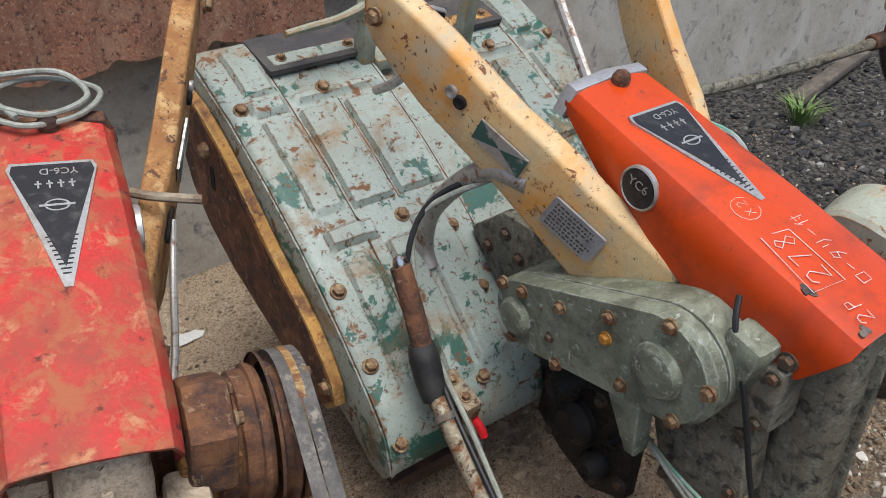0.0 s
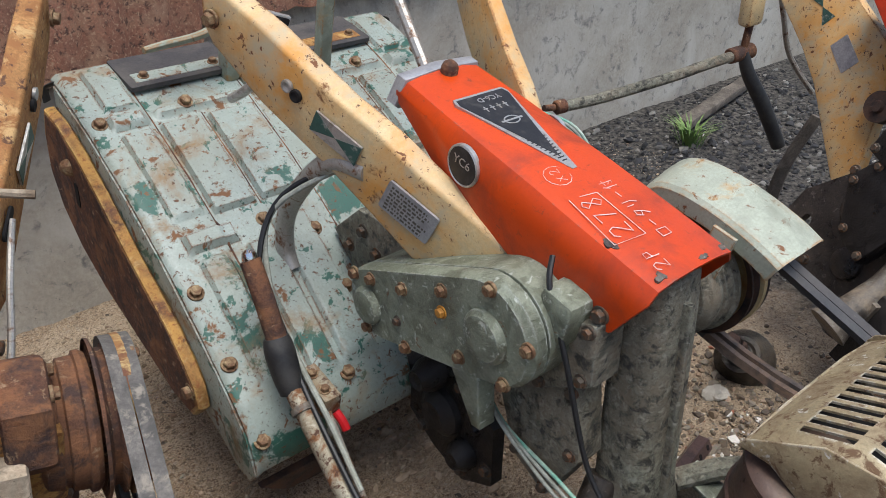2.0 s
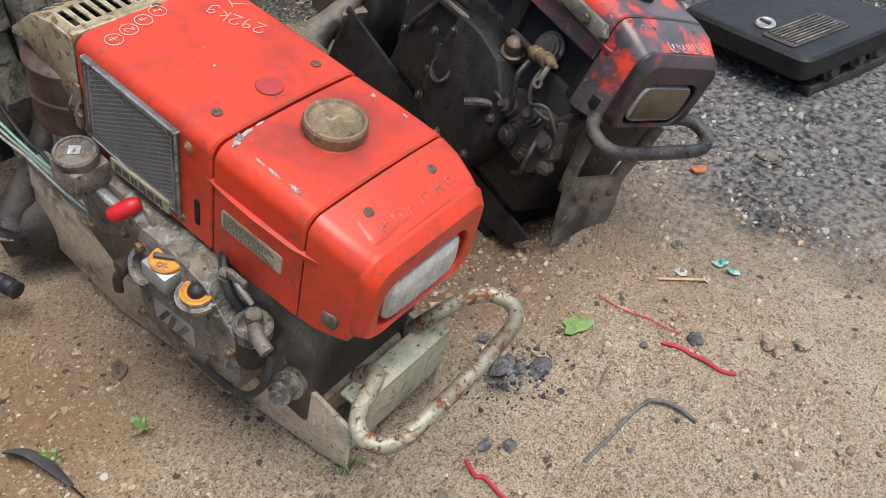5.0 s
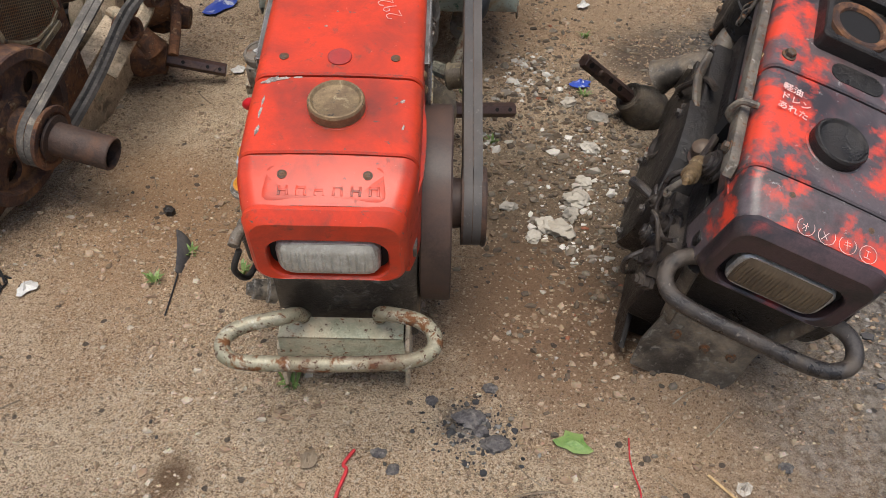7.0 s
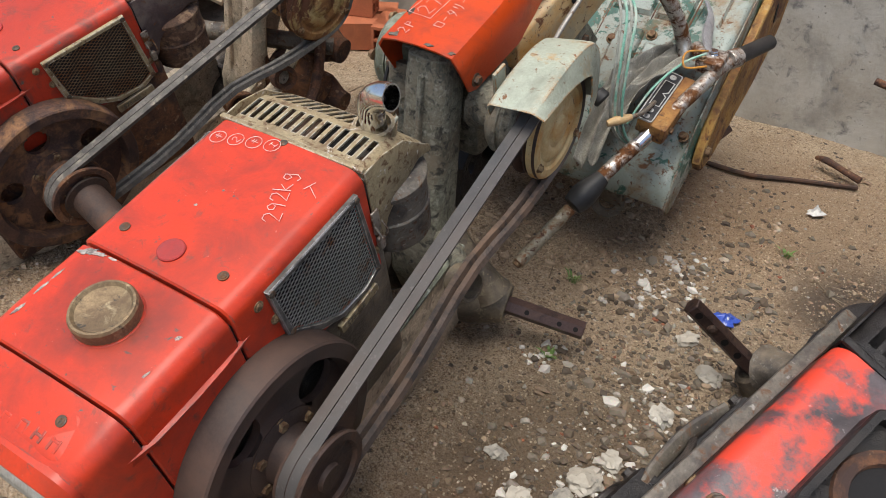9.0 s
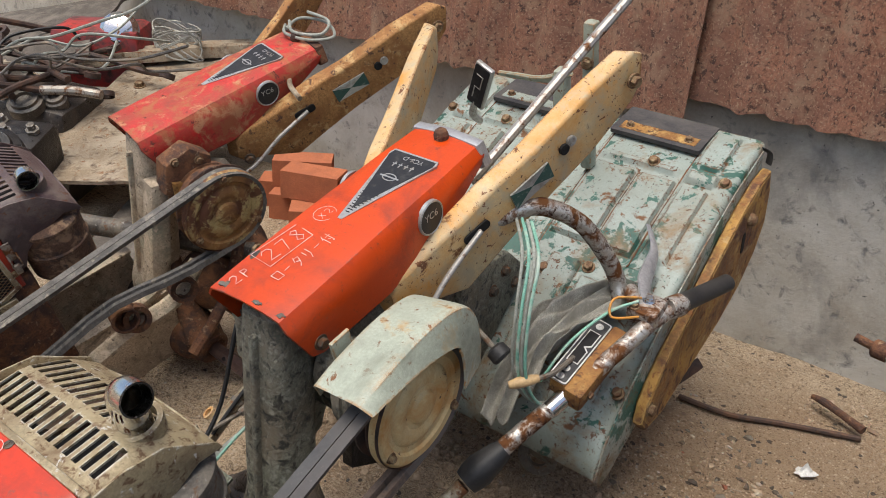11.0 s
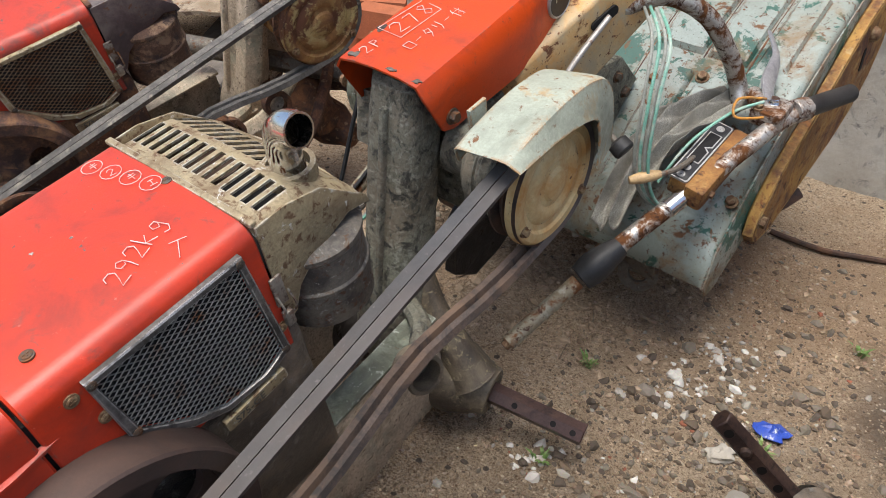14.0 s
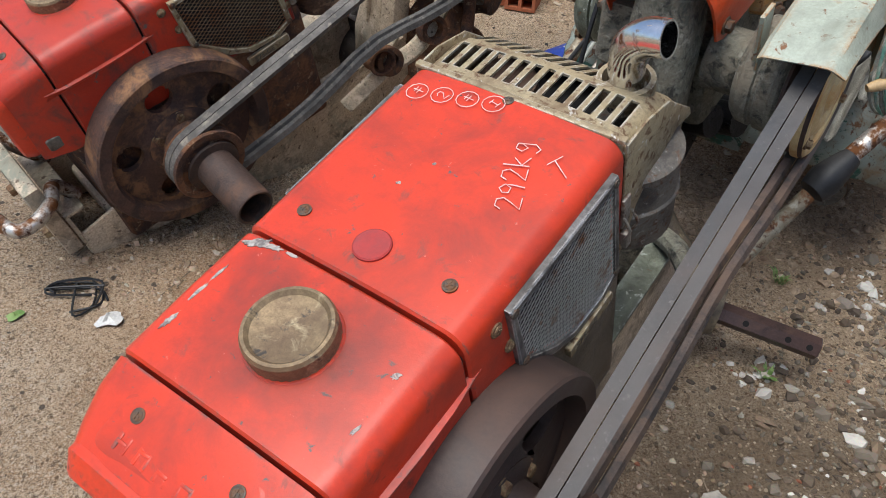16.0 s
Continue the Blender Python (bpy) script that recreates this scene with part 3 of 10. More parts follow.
def slab(bm, outline, axis, a, b, bev=0.0):
    """A flat outline (two coordinates in order) pulled out along one axis from a to b."""
    def at(p, h):
        return V(h, p[0], p[1]) if axis == "x" else V(p[0], h, p[1]) if axis == "y" else V(p[0], p[1], h)
    tmp = bmesh.new()
    rings(tmp, [[at(p, a) for p in outline], [at(p, b) for p in outline]])
    if bev:
        bmesh.ops.recalc_face_normals(tmp, faces=tmp.faces)
        caps = [f for f in tmp.faces if len(f.verts) == len(outline) and (len(outline) != 4 or abs(f.normal[{"x": 0, "y": 1, "z": 2}[axis]]) > 0.9)]
        es = list({e for f in caps for e in f.edges})
        bmesh.ops.bevel(tmp, geom=es, offset=bev, segments=2, affect="EDGES", profile=0.5)
    join(bm, tmp)
    return bm


def rrect(cx, cy, w, h, r, n=5):
    out = []
    for sx, sy, a0 in ((1, 1, 0), (-1, 1, 90), (-1, -1, 180), (1, -1, 270)):
        for k in range(n + 1):
            a = radians(a0 + 90 * k / n)
            out.append((cx + sx * (w / 2 - r) + r * math.cos(a), cy + sy * (h / 2 - r) + r * math.sin(a)))
    return out


def hull2(c0, r0, c1, r1, n=14):
    """Outline round two circles."""
    c0, c1 = Vector(c0), Vector(c1)
    d = c1 - c0
    a0 = math.atan2(d.y, d.x)
    k = math.acos(max(-1, min(1, (r0 - r1) / d.length)))
    out = [c1 + Vector((math.cos(a0 + t), math.sin(a0 + t))) * r1 for t in (-k + 2 * k * i / n for i in range(n + 1))]
    out += [c0 + Vector((math.cos(a0 + t), math.sin(a0 + t))) * r0 for t in (k + (2 * math.pi - 2 * k) * i / n for i in range(n + 1))]
    return [(p.x, p.y) for p in out]


_bolts = {}


def bolt(parent, p, d, r=0.008, mat=None, kind="hex", name="bolt"):
    """A bolt or screw head standing on p, its axis along d; alike heads share one mesh."""
    key = (round(r, 4), mat.name, kind)
    if key not in _bolts:
        bm = bmesh.new()
        if kind == "hex":
            lathe(bm, (0, 0, -0.002), (0, 0, 1), [(0, r * 1.35), (0.0032, r * 1.35), (0.0038, r * 1.25)], 16)
            lathe(bm, (0, 0, 0.0015), (0, 0, 1), [(0, r), (r * 0.75, r), (r * 0.9, r * 0.86)], 6)
        elif kind == "ball":
            lathe(bm, (0, 0, -0.002), (0, 0, 1), [(0, r), (r * 0.7, r), (r * 1.2, r * 0.8), (r * 1.5, r * 0.4), (r * 1.55, r * 0.05)], 18)
        else:
            lathe(bm, (0, 0, -0.002), (0, 0, 1), [(0, r * 1.25), (0.003, r * 1.25), (0.0035, r * 0.95), (r * 0.7, r * 0.95), (r * 0.85, r * 0.7)], 16)
            box(bm, (-r * 0.6, -r * 0.13, r * 0.85 - 0.0025), (r * 0.6, r * 0.13, r * 0.85 - 0.0014))
            box(bm, (-r * 0.13, -r * 0.6, r * 0.85 - 0.0025), (r * 0.13, r * 0.6, r * 0.85 - 0.0013))
        bmesh.ops.recalc_face_normals(bm, faces=bm.faces)
        me = bpy.data.meshes.new(name)
        bm.to_mesh(me)
        bm.free()
        me.materials.append(mat)
        _bolts[key] = me
    ob = new(name, _bolts[key])
    ob.parent = parent
    ob.matrix_local = Matrix.Translation(p) @ Vector(d).to_track_quat("Z", "Y").to_matrix().to_4x4()
    return ob


def thing(name, m, label, category, group="", kind=""):
    e = new(name)
    e.matrix_world = m
    tagged(e, label, category, group, kind)
    return e


# ---- power tiller ----


def hood_loop(y, w, zt, zb, r, crown=0.003, flare=0.002):
    pts = [V(-w - flare, y, zb), V(-w - flare * 0.4, y, (zb + zt) / 2)]
    n = 6
    for k in range(n + 1):
        a = math.pi - 0.5 * math.pi * k / n
        pts.append(V(-w + r + r * math.cos(a), y, zt - r + r * math.sin(a)))
    for k in range(1, 4):
        u = -1 + k / 2
        pts.append(V((w - r) * u, y, zt + crown * (1 - u * u)))
    for k in range(n + 1):
        a = 0.5 * math.pi - 0.5 * math.pi * k / n
        pts.append(V(w - r + r * math.cos(a), y, zt - r + r * math.sin(a)))
    pts += [V(w + flare * 0.4, y, (zb + zt) / 2), V(w + flare, y, zb)]
    return pts


def hood_piece(stations, edge=0.0025):
    bm = bmesh.new()
    (y0, w0, t0, b0, r0), (y1, w1, t1, b1, r1) = stations[0], stations[-1]
    st = [(y0, w0 - edge, t0 - edge, b0, r0)] + [(y0 + edge, w0, t0, b0, r0)] + list(stations[1:-1]) + [(y1 - edge, w1, t1, b1, r1), (y1, w1 - edge, t1 - edge, b1, r1)]
    rings(bm, [hood_loop(*s) for s in st])
    return bm


def text_mesh(name, body, size, m, mat, parent, thick=0.0003, label=""):
    cu = bpy.data.curves.new(name, "FONT")
    cu.body = body
    cu.size = size
    cu.extrude = thick
    cu.resolution_u = 3
    tmp = bpy.data.objects.new(name, cu)
    scene.collection.objects.link(tmp)
    me = bpy.data.meshes.new_from_object(tmp.evaluated_get(bpy.context.evaluated_depsgraph_get()))
    bpy.data.objects.remove(tmp)
    bpy.data.curves.remove(cu)
    me.materials.clear()
    me.materials.append(mat)
    ob = new(name, me)
    ob.parent = parent
    ob.matrix_local = m
    if label:
        tagged(ob, label)
    return ob


def on_plane(o, ex, ey, lift=0.0):
    """A matrix for flat work: its x along ex, its y as near ey as can be."""
    x = Vector(ex).normalized()
    y = (Vector(ey) - x * Vector(ey).dot(x)).normalized()
    z = x.cross(y)
    o = Vector(o) + z * lift
    return Matrix(((x.x, y.x, z.x, o.x), (x.y, y.y, z.y, o.y), (x.z, y.z, z.z, o.z), (0, 0, 0, 1)))


def flat(bm, outline, m, h0, h1):
    rings(bm, [[m @ V(p[0], p[1], h0) for p in outline], [m @ V(p[0], p[1], h1) for p in outline]])
    return bm


def bars(bm, m, x0, x1, y0, y1, rows, seed, h0, h1, fill=0.8, lo=0.25, hi=0.9):
    """Rows of short bars for writing too small to read."""
    rnd = random.Random(seed)
    dy = (y1 - y0) / rows
    for k in range(rows):
        x = x0
        end = x1 - (x1 - x0) * rnd.uniform(0, 0.35)
        while x < end:
            w = dy * rnd.uniform(lo, hi) * 1.6
            a, b = x, min(x + w, end)
            yy = y0 + dy * k
            flat(bm, [(a, yy), (b, yy), (b, yy + dy * 0.55), (a, yy + dy * 0.55)], m, h0, h1)
            x += w + dy * 0.35
    return bm


def grille(parent, side, mats, arched):
    """Expanded-metal radiator grille in a steel frame, standing on the hood's side."""
    x0 = side * 0.1305
    if arched:
        out = [(0.376, 0.447), (0.562, 0.449), (0.578, 0.287), (0.545, 0.272), (0.484, 0.274), (0.44, 0.296), (0.41, 0.325), (0.384, 0.353)]
    else:
        out = [(0.378, 0.449), (0.565, 0.452), (0.575, 0.31), (0.378, 0.30)]
    c = V(sum(p[0] for p in out) / len(out), sum(p[1] for p in out) / len(out))
    inn = [tuple(Vector(p) + (c - Vector(p)).normalized() * 0.013) for p in out]
    bm = bmesh.new()
    loops = [[V(x0 - side * 0.004, *p) for p in out], [V(x0 + side * 0.004, *p) for p in out], [V(x0 + side * 0.0055, *(Vector(p) + (c - Vector(p)).normalized() * 0.002)) for p in out],
             [V(x0 + side * 0.0055, *(Vector(p) + (c - Vector(p)).normalized() * 0.011)) for p in out], [V(x0 + side * 0.002, *p) for p in inn]]
    rings(bm, loops, cap=False)
    g = part("grille", bm, mats["frame"], parent, "steel-framed expanded metal radiator grille")
    # flat black sheet that paints the shaded depth between the wires
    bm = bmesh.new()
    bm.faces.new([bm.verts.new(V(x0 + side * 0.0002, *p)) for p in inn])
    part("backing", bm, black_void, g, "black sheet for the radiator and the shade behind the mesh")
    # diamond mesh: two families of slanted strands, cut to the opening
    ins = [Vector(p) for p in inn]

    def clip(p, d):
        lo, hi = -9.0, 9.0
        area = sum(a.x * b.y - b.x * a.y for a, b in zip(ins, ins[1:] + ins[:1]))
        s = 1 if area > 0 else -1
        for a, b in zip(ins, ins[1:] + ins[:1]):
            e = b - a
            nx, ny = -e.y * s, e.x * s
            f = nx * (p[0] - a.x) + ny * (p[1] - a.y)
            q = nx * d[0] + ny * d[1]
            if abs(q) < 1e-9:
                if f < 0:
                    return None
            elif q > 0:
                lo = max(lo, -f / q)
            else:
                hi = min(hi, -f / q)
        return (lo, hi) if hi - lo > 0.004 else None
    bm = bmesh.new()
    for sgn in (1, -1):
        d = (math.cos(radians(31)), sgn * math.sin(radians(31)))
        nrm = (-d[1], d[0])
        for k in range(-36, 37):
            p = (c.x + nrm[0] * k * 0.0064, c.y + nrm[1] * k * 0.0064)
            iv = clip(p, d)
            if iv:
                a = V(x0 + side * (0.003 + 0.0006 * sgn), p[0] + d[0] * iv[0], p[1] + d[1] * iv[0])
                b = V(x0 + side * (0.003 + 0.0006 * sgn), p[0] + d[0] * iv[1], p[1] + d[1] * iv[1])
                tube(bm, [a, b], 0.00072, 5, 0)
    tagged(part("mesh", bm, mats["wire"], g, "diamond-pattern expanded metal mesh"), kind="stuff")
    for p in (out[0], out[1], out[2], out[-1]):
        q = Vector(p) + (c - Vector(p)).normalized() * 0.008
        bolt(g, V(x0 + side * 0.0055, q.x, q.y), (side, 0, 0), 0.0042, bolt_steel, "screw", "screw")
    return g


def engine(T, s):
    """The diesel engine under its hood; s names materials and details."""
    paint = s["paint"]
    h0, h1, h2, h3 = s["stations"]
    hood = part("rear_hood", hood_piece([(h2 + 0.002, 0.128, 0.467, s["low"], 0.022), ((h2 + h3) / 2, 0.1285, 0.468, s["low"], 0.022), (h3, 0.128, 0.467, s["low"], 0.022)]), paint, T, s["hood_label"])
    tank = part("tank_hood", hood_piece([(h1 + 0.002, 0.127, 0.466, s["low"] + 0.005, 0.024), ((h1 + h2) / 2, 0.128, 0.467, s["low"] + 0.003, 0.024), (h2 - 0.002, 0.128, 0.466, s["low"] + 0.001, 0.024)]), paint, T)
    bm = bmesh.new()
    st = [(h1 - 0.002, 0.1265, 0.4645, 0.29, 0.024), (h1 - 0.03, 0.1245, 0.4585, 0.292, 0.024), (h0 + 0.035, 0.117, 0.449, 0.295, 0.024), (h0 + 0.02, 0.1125, 0.4425, 0.298, 0.024)]
    rings(bm, [hood_loop(*q) for q in st])
    cowl = part("front_cowl", bm, paint, T)
    # bezel round the headlamp
    n = 7
    yb, yf = h0 + 0.0215, h0 - 0.002
    o1 = rrect(0, 0.370, 0.228, 0.148, 0.03, n)
    o2 = rrect(0, 0.366, 0.216, 0.134, 0.03, n)
    o3 = rrect(0, 0.3665, 0.206, 0.126, 0.028, n)
    i1 = rrect(0, 0.349, 0.176, 0.090, 0.032, n)
    i2 = rrect(0, 0.349, 0.172, 0.086, 0.030, n)
    bm = bmesh.new()
    rings(bm, [[V(p[0], y, p[1]) for p in o] for o, y in ((o1, yb), (o1, yb - 0.008), (o2, yf + 0.003), (o3, yf), (i1, yf + 0.002), (i2, yf + 0.005), (i2, yb - 0.002))], cap=False)
    part("bezel", bm, s["bezel"], cowl)
    bm = bmesh.new()
    slab(bm, rrect(0, 0.349, 0.172, 0.086, 0.030), "y", yb - 0.003, yb - 0.001)
    part("recess", bm, black_void, cowl)
    lamp = bmesh.new()
    w, h = (0.148, 0.074)
    lo = rrect(0, 0.349, w, h, 0.022)
    rings(lamp, [[V(p[0] * k, y, 0.349 + (p[1] - 0.349) * k) for p in lo] for y, k in ((yb - 0.002, 1.0), (yf + 0.008, 1.0), (yf + 0.004, 0.96))])
    head = part("headlamp", lamp, badge_silver, cowl, s["lamp_label"])
    bm = bmesh.new()
    nx, nz = 56, 8
    grid = {}
    for i in range(nx + 1):
        for j in range(nz + 1):
            u, v = -1 + 2 * i / nx, -1 + 2 * j / nz
            e = (1 - abs(u) ** 6) * (1 - abs(v) ** 4)
            rib = 0.0011 * math.sin(u * 70) * (1 if abs(v) < 0.86 else 0)
            grid[i, j] = bm.verts.new(V(u * w * 0.46 * (1 - 0.06 * v * v), yf + 0.004 - 0.007 * e ** 0.5 - rib, 0.349 + v * h * 0.45 * (1 - 0.05 * u ** 4)))
    for i in range(nx):
        for j in range(nz):
            bm.faces.new((grid[i, j], grid[i + 1, j], grid[i + 1, j + 1], grid[i, j + 1]))
    part("lens", bm, s["lens"], head, "ribbed glass lens", smooth=60)
    # raised front panel with plain letter-like shapes
    if s["emboss"]:
        tilt = on_plane((0, h0 + 0.050, 0.4530), (1, 0, 0), (0, 1, 0.27))
        bm = bmesh.new()
        o = rrect(0, 0.004, 0.170, 0.056, 0.012)
        o_in = rrect(0, 0.004, 0.160, 0.046, 0.010)
        rings(bm, [[tilt @ V(p[0], p[1], z) for p in q] for q, z in ((o, -0.006), (o, 0.0002), (o_in, 0.0022))])
        part("raised_panel", bm, paint, cowl)
        for k in range(6):
            bm = bmesh.new()
            x = -0.062 + k * 0.0248
            for q in (0, 1):
                box(bm, (x + q * 0.011 - 0.001, -0.017, 0.0012), (x + q * 0.011 + 0.003, -0.002, 0.0031), 0.0008, tilt)
            box(bm, (x, -0.011 + (k % 2) * 0.004, 0.0015), (x + 0.012, -0.0075 + (k % 2) * 0.004, 0.0037), 0.0008, tilt)
            part("raised_mark", bm, paint, cowl)
    # black boxes as painted shade inside, so that the joints read as gaps
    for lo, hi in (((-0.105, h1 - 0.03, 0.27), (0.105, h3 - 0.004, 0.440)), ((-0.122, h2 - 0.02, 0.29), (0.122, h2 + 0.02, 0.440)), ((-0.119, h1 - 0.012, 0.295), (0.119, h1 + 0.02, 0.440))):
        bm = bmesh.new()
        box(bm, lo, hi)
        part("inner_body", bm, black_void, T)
    # fuel cap
    cx, cy = s["cap_at"]
    bm = bmesh.new()
    lathe(bm, (cx, cy, 0.464), (0, 0, 1), [(0, 0.047), (0.003, 0.047), (0.006, 0.043)], 40)
    part("cap_seat", bm, paint, tank)
    bm = bmesh.new()
    prof = [(0.004, 0.0415), (0.019, 0.0415), (0.0225, 0.0395), (0.0228, 0.0365), (0.0190, 0.033), (0.0165, 0.02), (0.0175, 0.0)]
    seg = 72
    loops = []
    for hgt, r in prof[:-1]:
        loops.append([V(cx + math.cos(2 * math.pi * k / seg) * (r - (0.0008 if k % 2 and hgt < 0.019 else 0)), cy + math.sin(2 * math.pi * k / seg) * (r - (0.0008 if k % 2 and hgt < 0.019 else 0)), 0.466 + hgt) for k in range(seg)])
    rings(bm, loops)
    part("fuel_cap", bm, s["cap"], tank, s["cap_label"])
    # screws and round plug on the hood
    if s["emboss"]:
        for x in (-0.085, 0.085):
            bolt(hood, (x, h2 + 0.041, 0.469), (0, 0, 1), 0.0058, bolt_steel, "screw", "screw")
        bm = bmesh.new()
        lathe(bm, (0, h2 + 0.040, 0.469), (0, 0, 1), [(0, 0.0185), (0.003, 0.0185), (0.0042, 0.017)], 32)
        part("plug", bm, dull_red, hood, "round dull red rubber plug")
    else:
        for x in (-0.10, 0.10):
            bolt(hood, (x, h2 + 0.030, 0.468), (0, 0, 1), 0.0085, bolt_steel, "hex", "bolt")
    for x in (-0.0585, 0.0585):
        bolt(cowl, (x, h0 + 0.063, 0.4595), (0, -0.27, 1), 0.0055, bolt_steel, "screw", "screw")
    bolt(hood, (-0.002, h3 - 0.006, 0.470), (0, 0, 1), 0.0048, bolt_steel, "screw", "screw")
    # sides: fins, plate, slot, reflectors
    for sd in (-1, 1):
        bm = bmesh.new()
        ys = [h2 + 0.020, h2 - 0.03, (h1 + h2) / 2, h1 + 0.015, h1 - 0.030]
        hts = [-0.001, 0.0045, 0.006, 0.004, -0.006]
        rings(bm, [[V(sd * 0.124, y, 0.411), V(sd * (0.129 + q), y, 0.4085), V(sd * (0.129 + q), y, 0.4055), V(sd * 0.124, y, 0.398)] for y, q in zip(ys, hts)])
        part("fin", bm, paint, tank, "pressed ridge with worn paint")
        bm = bmesh.new()
        slab(bm, [(p[0], p[1]) for p in rrect(h0 + 0.052, 0.322, 0.034, 0.024, 0.006)], "x", sd * 0.110, sd * 0.1245, 0.002)
        part("reflector", bm, s["reflector"], cowl, "small oblong side reflector")
        bolt(cowl, (sd * 0.119, h0 + 0.058, 0.352), (sd, 0, 0), 0.0055, bolt_steel, "screw", "screw")
        bolt(hood, (sd * 0.129, h2 + 0.042, 0.435), (sd, 0, 0), 0.0062, bolt_rust, "screw", "screw")
        if s["emboss"]:
            bolt(hood, (sd * 0.130, h2 + 0.058, 0.30 if sd < 0 else 0.392), (sd, 0, 0), 0.0062, bolt_rust, "screw", "screw")
            bolt(hood, (sd * 0.130, h3 - 0.008, 0.318), (sd, 0, 0), 0.0062, bolt_rust, "screw", "screw")
        if s["grilles"]:
            grille(T, sd, s, sd > 0)
    if s["emboss"]:
        bm = bmesh.new()
        slab(bm, rrect(h2 + 0.028, 0.332, 0.009, 0.046, 0.0044), "x", -0.12, -0.1308)
        part("slot", bm, black_void, hood, "narrow vent slot")
        bm = bmesh.new()
        slab(bm, rrect((h1 + h2) / 2 + 0.006, 0.360, 0.108, 0.031, 0.004), "x", -0.126, -0.1305)
        lab = part("data_plate", bm, label_paper, tank, "yellowed instruction plate with small print")
        bm = bmesh.new()
        m = on_plane((-0.1306, (h1 + h2) / 2 + 0.056, 0.347), (0, -1, 0), (0, 0, 1))
        bars(bm, m, 0, 0.100, 0.0, 0.026, 6, 3, -0.0002, 0.0003)
        part("print", bm, label_ink, lab)
    # slotted muffler cover
    top = lambda x, y: 0.4655 - 0.9 * max(0.0, y - (h3 + 0.05)) ** 2 / 0.14 - 0.006 * (x / 0.128) ** 2 - 0.05 * max(0.0, abs(x) - 0.112) / 0.016 * 0.25
    bm = bmesh.new()
    y0, y1 = h3 + 0.002, h3 + 0.150
    xs = [-0.128, -0.124, -0.116]
    nsl = 14
    pitch = 0.2250 / nsl
    for k in range(nsl):
        xs += [-0.1125 + pitch * (k + 0.22), -0.1125 + pitch * (k + 0.78)]
    xs += [0.116, 0.124, 0.128]
    ys = [y0, y0 + 0.012, y0 + 0.020, y0 + 0.062, y0 + 0.076, y0 + 0.118, y0 + 0.130, y1]
    slot_x = {3 + 2 * k for k in range(nsl)}
    pipe_c = (0.105, h3 + 0.095)
    vt, vb = {}, {}
    for i, x in enumerate(xs):
        for j, y in enumerate(ys):
            vt[i, j] = bm.verts.new(V(x, y, top(x, y)))
            vb[i, j] = bm.verts.new(V(x, y, top(x, y) - 0.003))
    holes = set()
    for i in range(len(xs) - 1):
        for j in range(len(ys) - 1):
            if i in slot_x and j in (2, 4):
                if not (xs[i] > pipe_c[0] - 0.032 and j == 4):
                    holes.add((i, j))
                    continue
            bm.faces.new((vt[i, j], vt[i + 1, j], vt[i + 1, j + 1], vt[i, j + 1]))
            bm.faces.new((vb[i, j], vb[i, j + 1], vb[i + 1, j + 1], vb[i + 1, j]))
    for i, j in holes:
        for a, b in (((i, j), (i + 1, j)), ((i + 1, j), (i + 1, j + 1)), ((i + 1, j + 1), (i, j + 1)), ((i, j + 1), (i, j))):
            bm.faces.new((vt[a], vt[b], vb[b], vb[a]))
    cover = part("muffler_cover", bm, s["cover"], T, "slotted sheet-metal muffler cover, heat stained")
    for sd in (-1, 1):
        bm = bmesh.new()
        o = [(y0, 0.462), (y0 + 0.04, 0.4625), (y0 + 0.09, top(0, y0 + 0.09) - 0.004), (y1, top(0, y1) - 0.004), (y1 + 0.004, 0.385), (y1 - 0.03, 0.392), (y0 + 0.06, 0.372), (y0 + 0.03, 0.350), (y0 + 0.016, 0.322), (y0, 0.315)]
        slab(bm, o, "x", sd * 0.1265, sd * 0.1295, 0.001)
        part("side_panel", bm, s["cover"], cover)
        # spring clip at the hood's rear edge
        bm = bmesh.new()
        box(bm, (sd * 0.1300, h3 - 0.006, 0.350), (sd * 0.134, h3 + 0.010, 0.392), 0.0015)
        tube(bm, [(sd * 0.134, h3 - 0.004, 0.366), (sd * 0.142, h3 - 0.004, 0.350), (sd * 0.136, h3 - 0.004, 0.334), (sd * 0.136, h3 + 0.012, 0.334), (sd * 0.142, h3 + 0.012, 0.350), (sd * 0.134, h3 + 0.012, 0.366)], 0.0016, 6, 3)
        box(bm, (sd * 0.1300, h3 - 0.004, 0.318), (sd * 0.139, h3 + 0.008, 0.340), 0.002)
        part("clip", bm, old_steel, cover, "worn spring clip")
    bm = bmesh.new()
    slab(bm, [(-0.127, top(0.127, y1) - 0.0005), (-0.06, top(0.06, y1)), (0.06, top(0.06, y1)), (0.127, top(0.127, y1) - 0.0005), (0.128, 0.385), (-0.128, 0.385)], "y", y1 - 0.0015, y1 + 0.003, 0.001)
    part("rear_panel", bm, s["cover"], cover)
    # plain black box: the darkness below the slots is in its colour
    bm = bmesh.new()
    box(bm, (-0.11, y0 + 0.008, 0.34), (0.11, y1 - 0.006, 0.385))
    part("muffler", bm, black_void, cover, "black box for the muffler and the shade under the slots")
    bm = bmesh.new()
    box(bm, (-0.128, h3 - 0.0015, 0.4625), (0.128, h3 + 0.008, 0.4690), 0.0025)
    part("trim_strip", bm, s["strip"], cover, "bright metal edging strip")
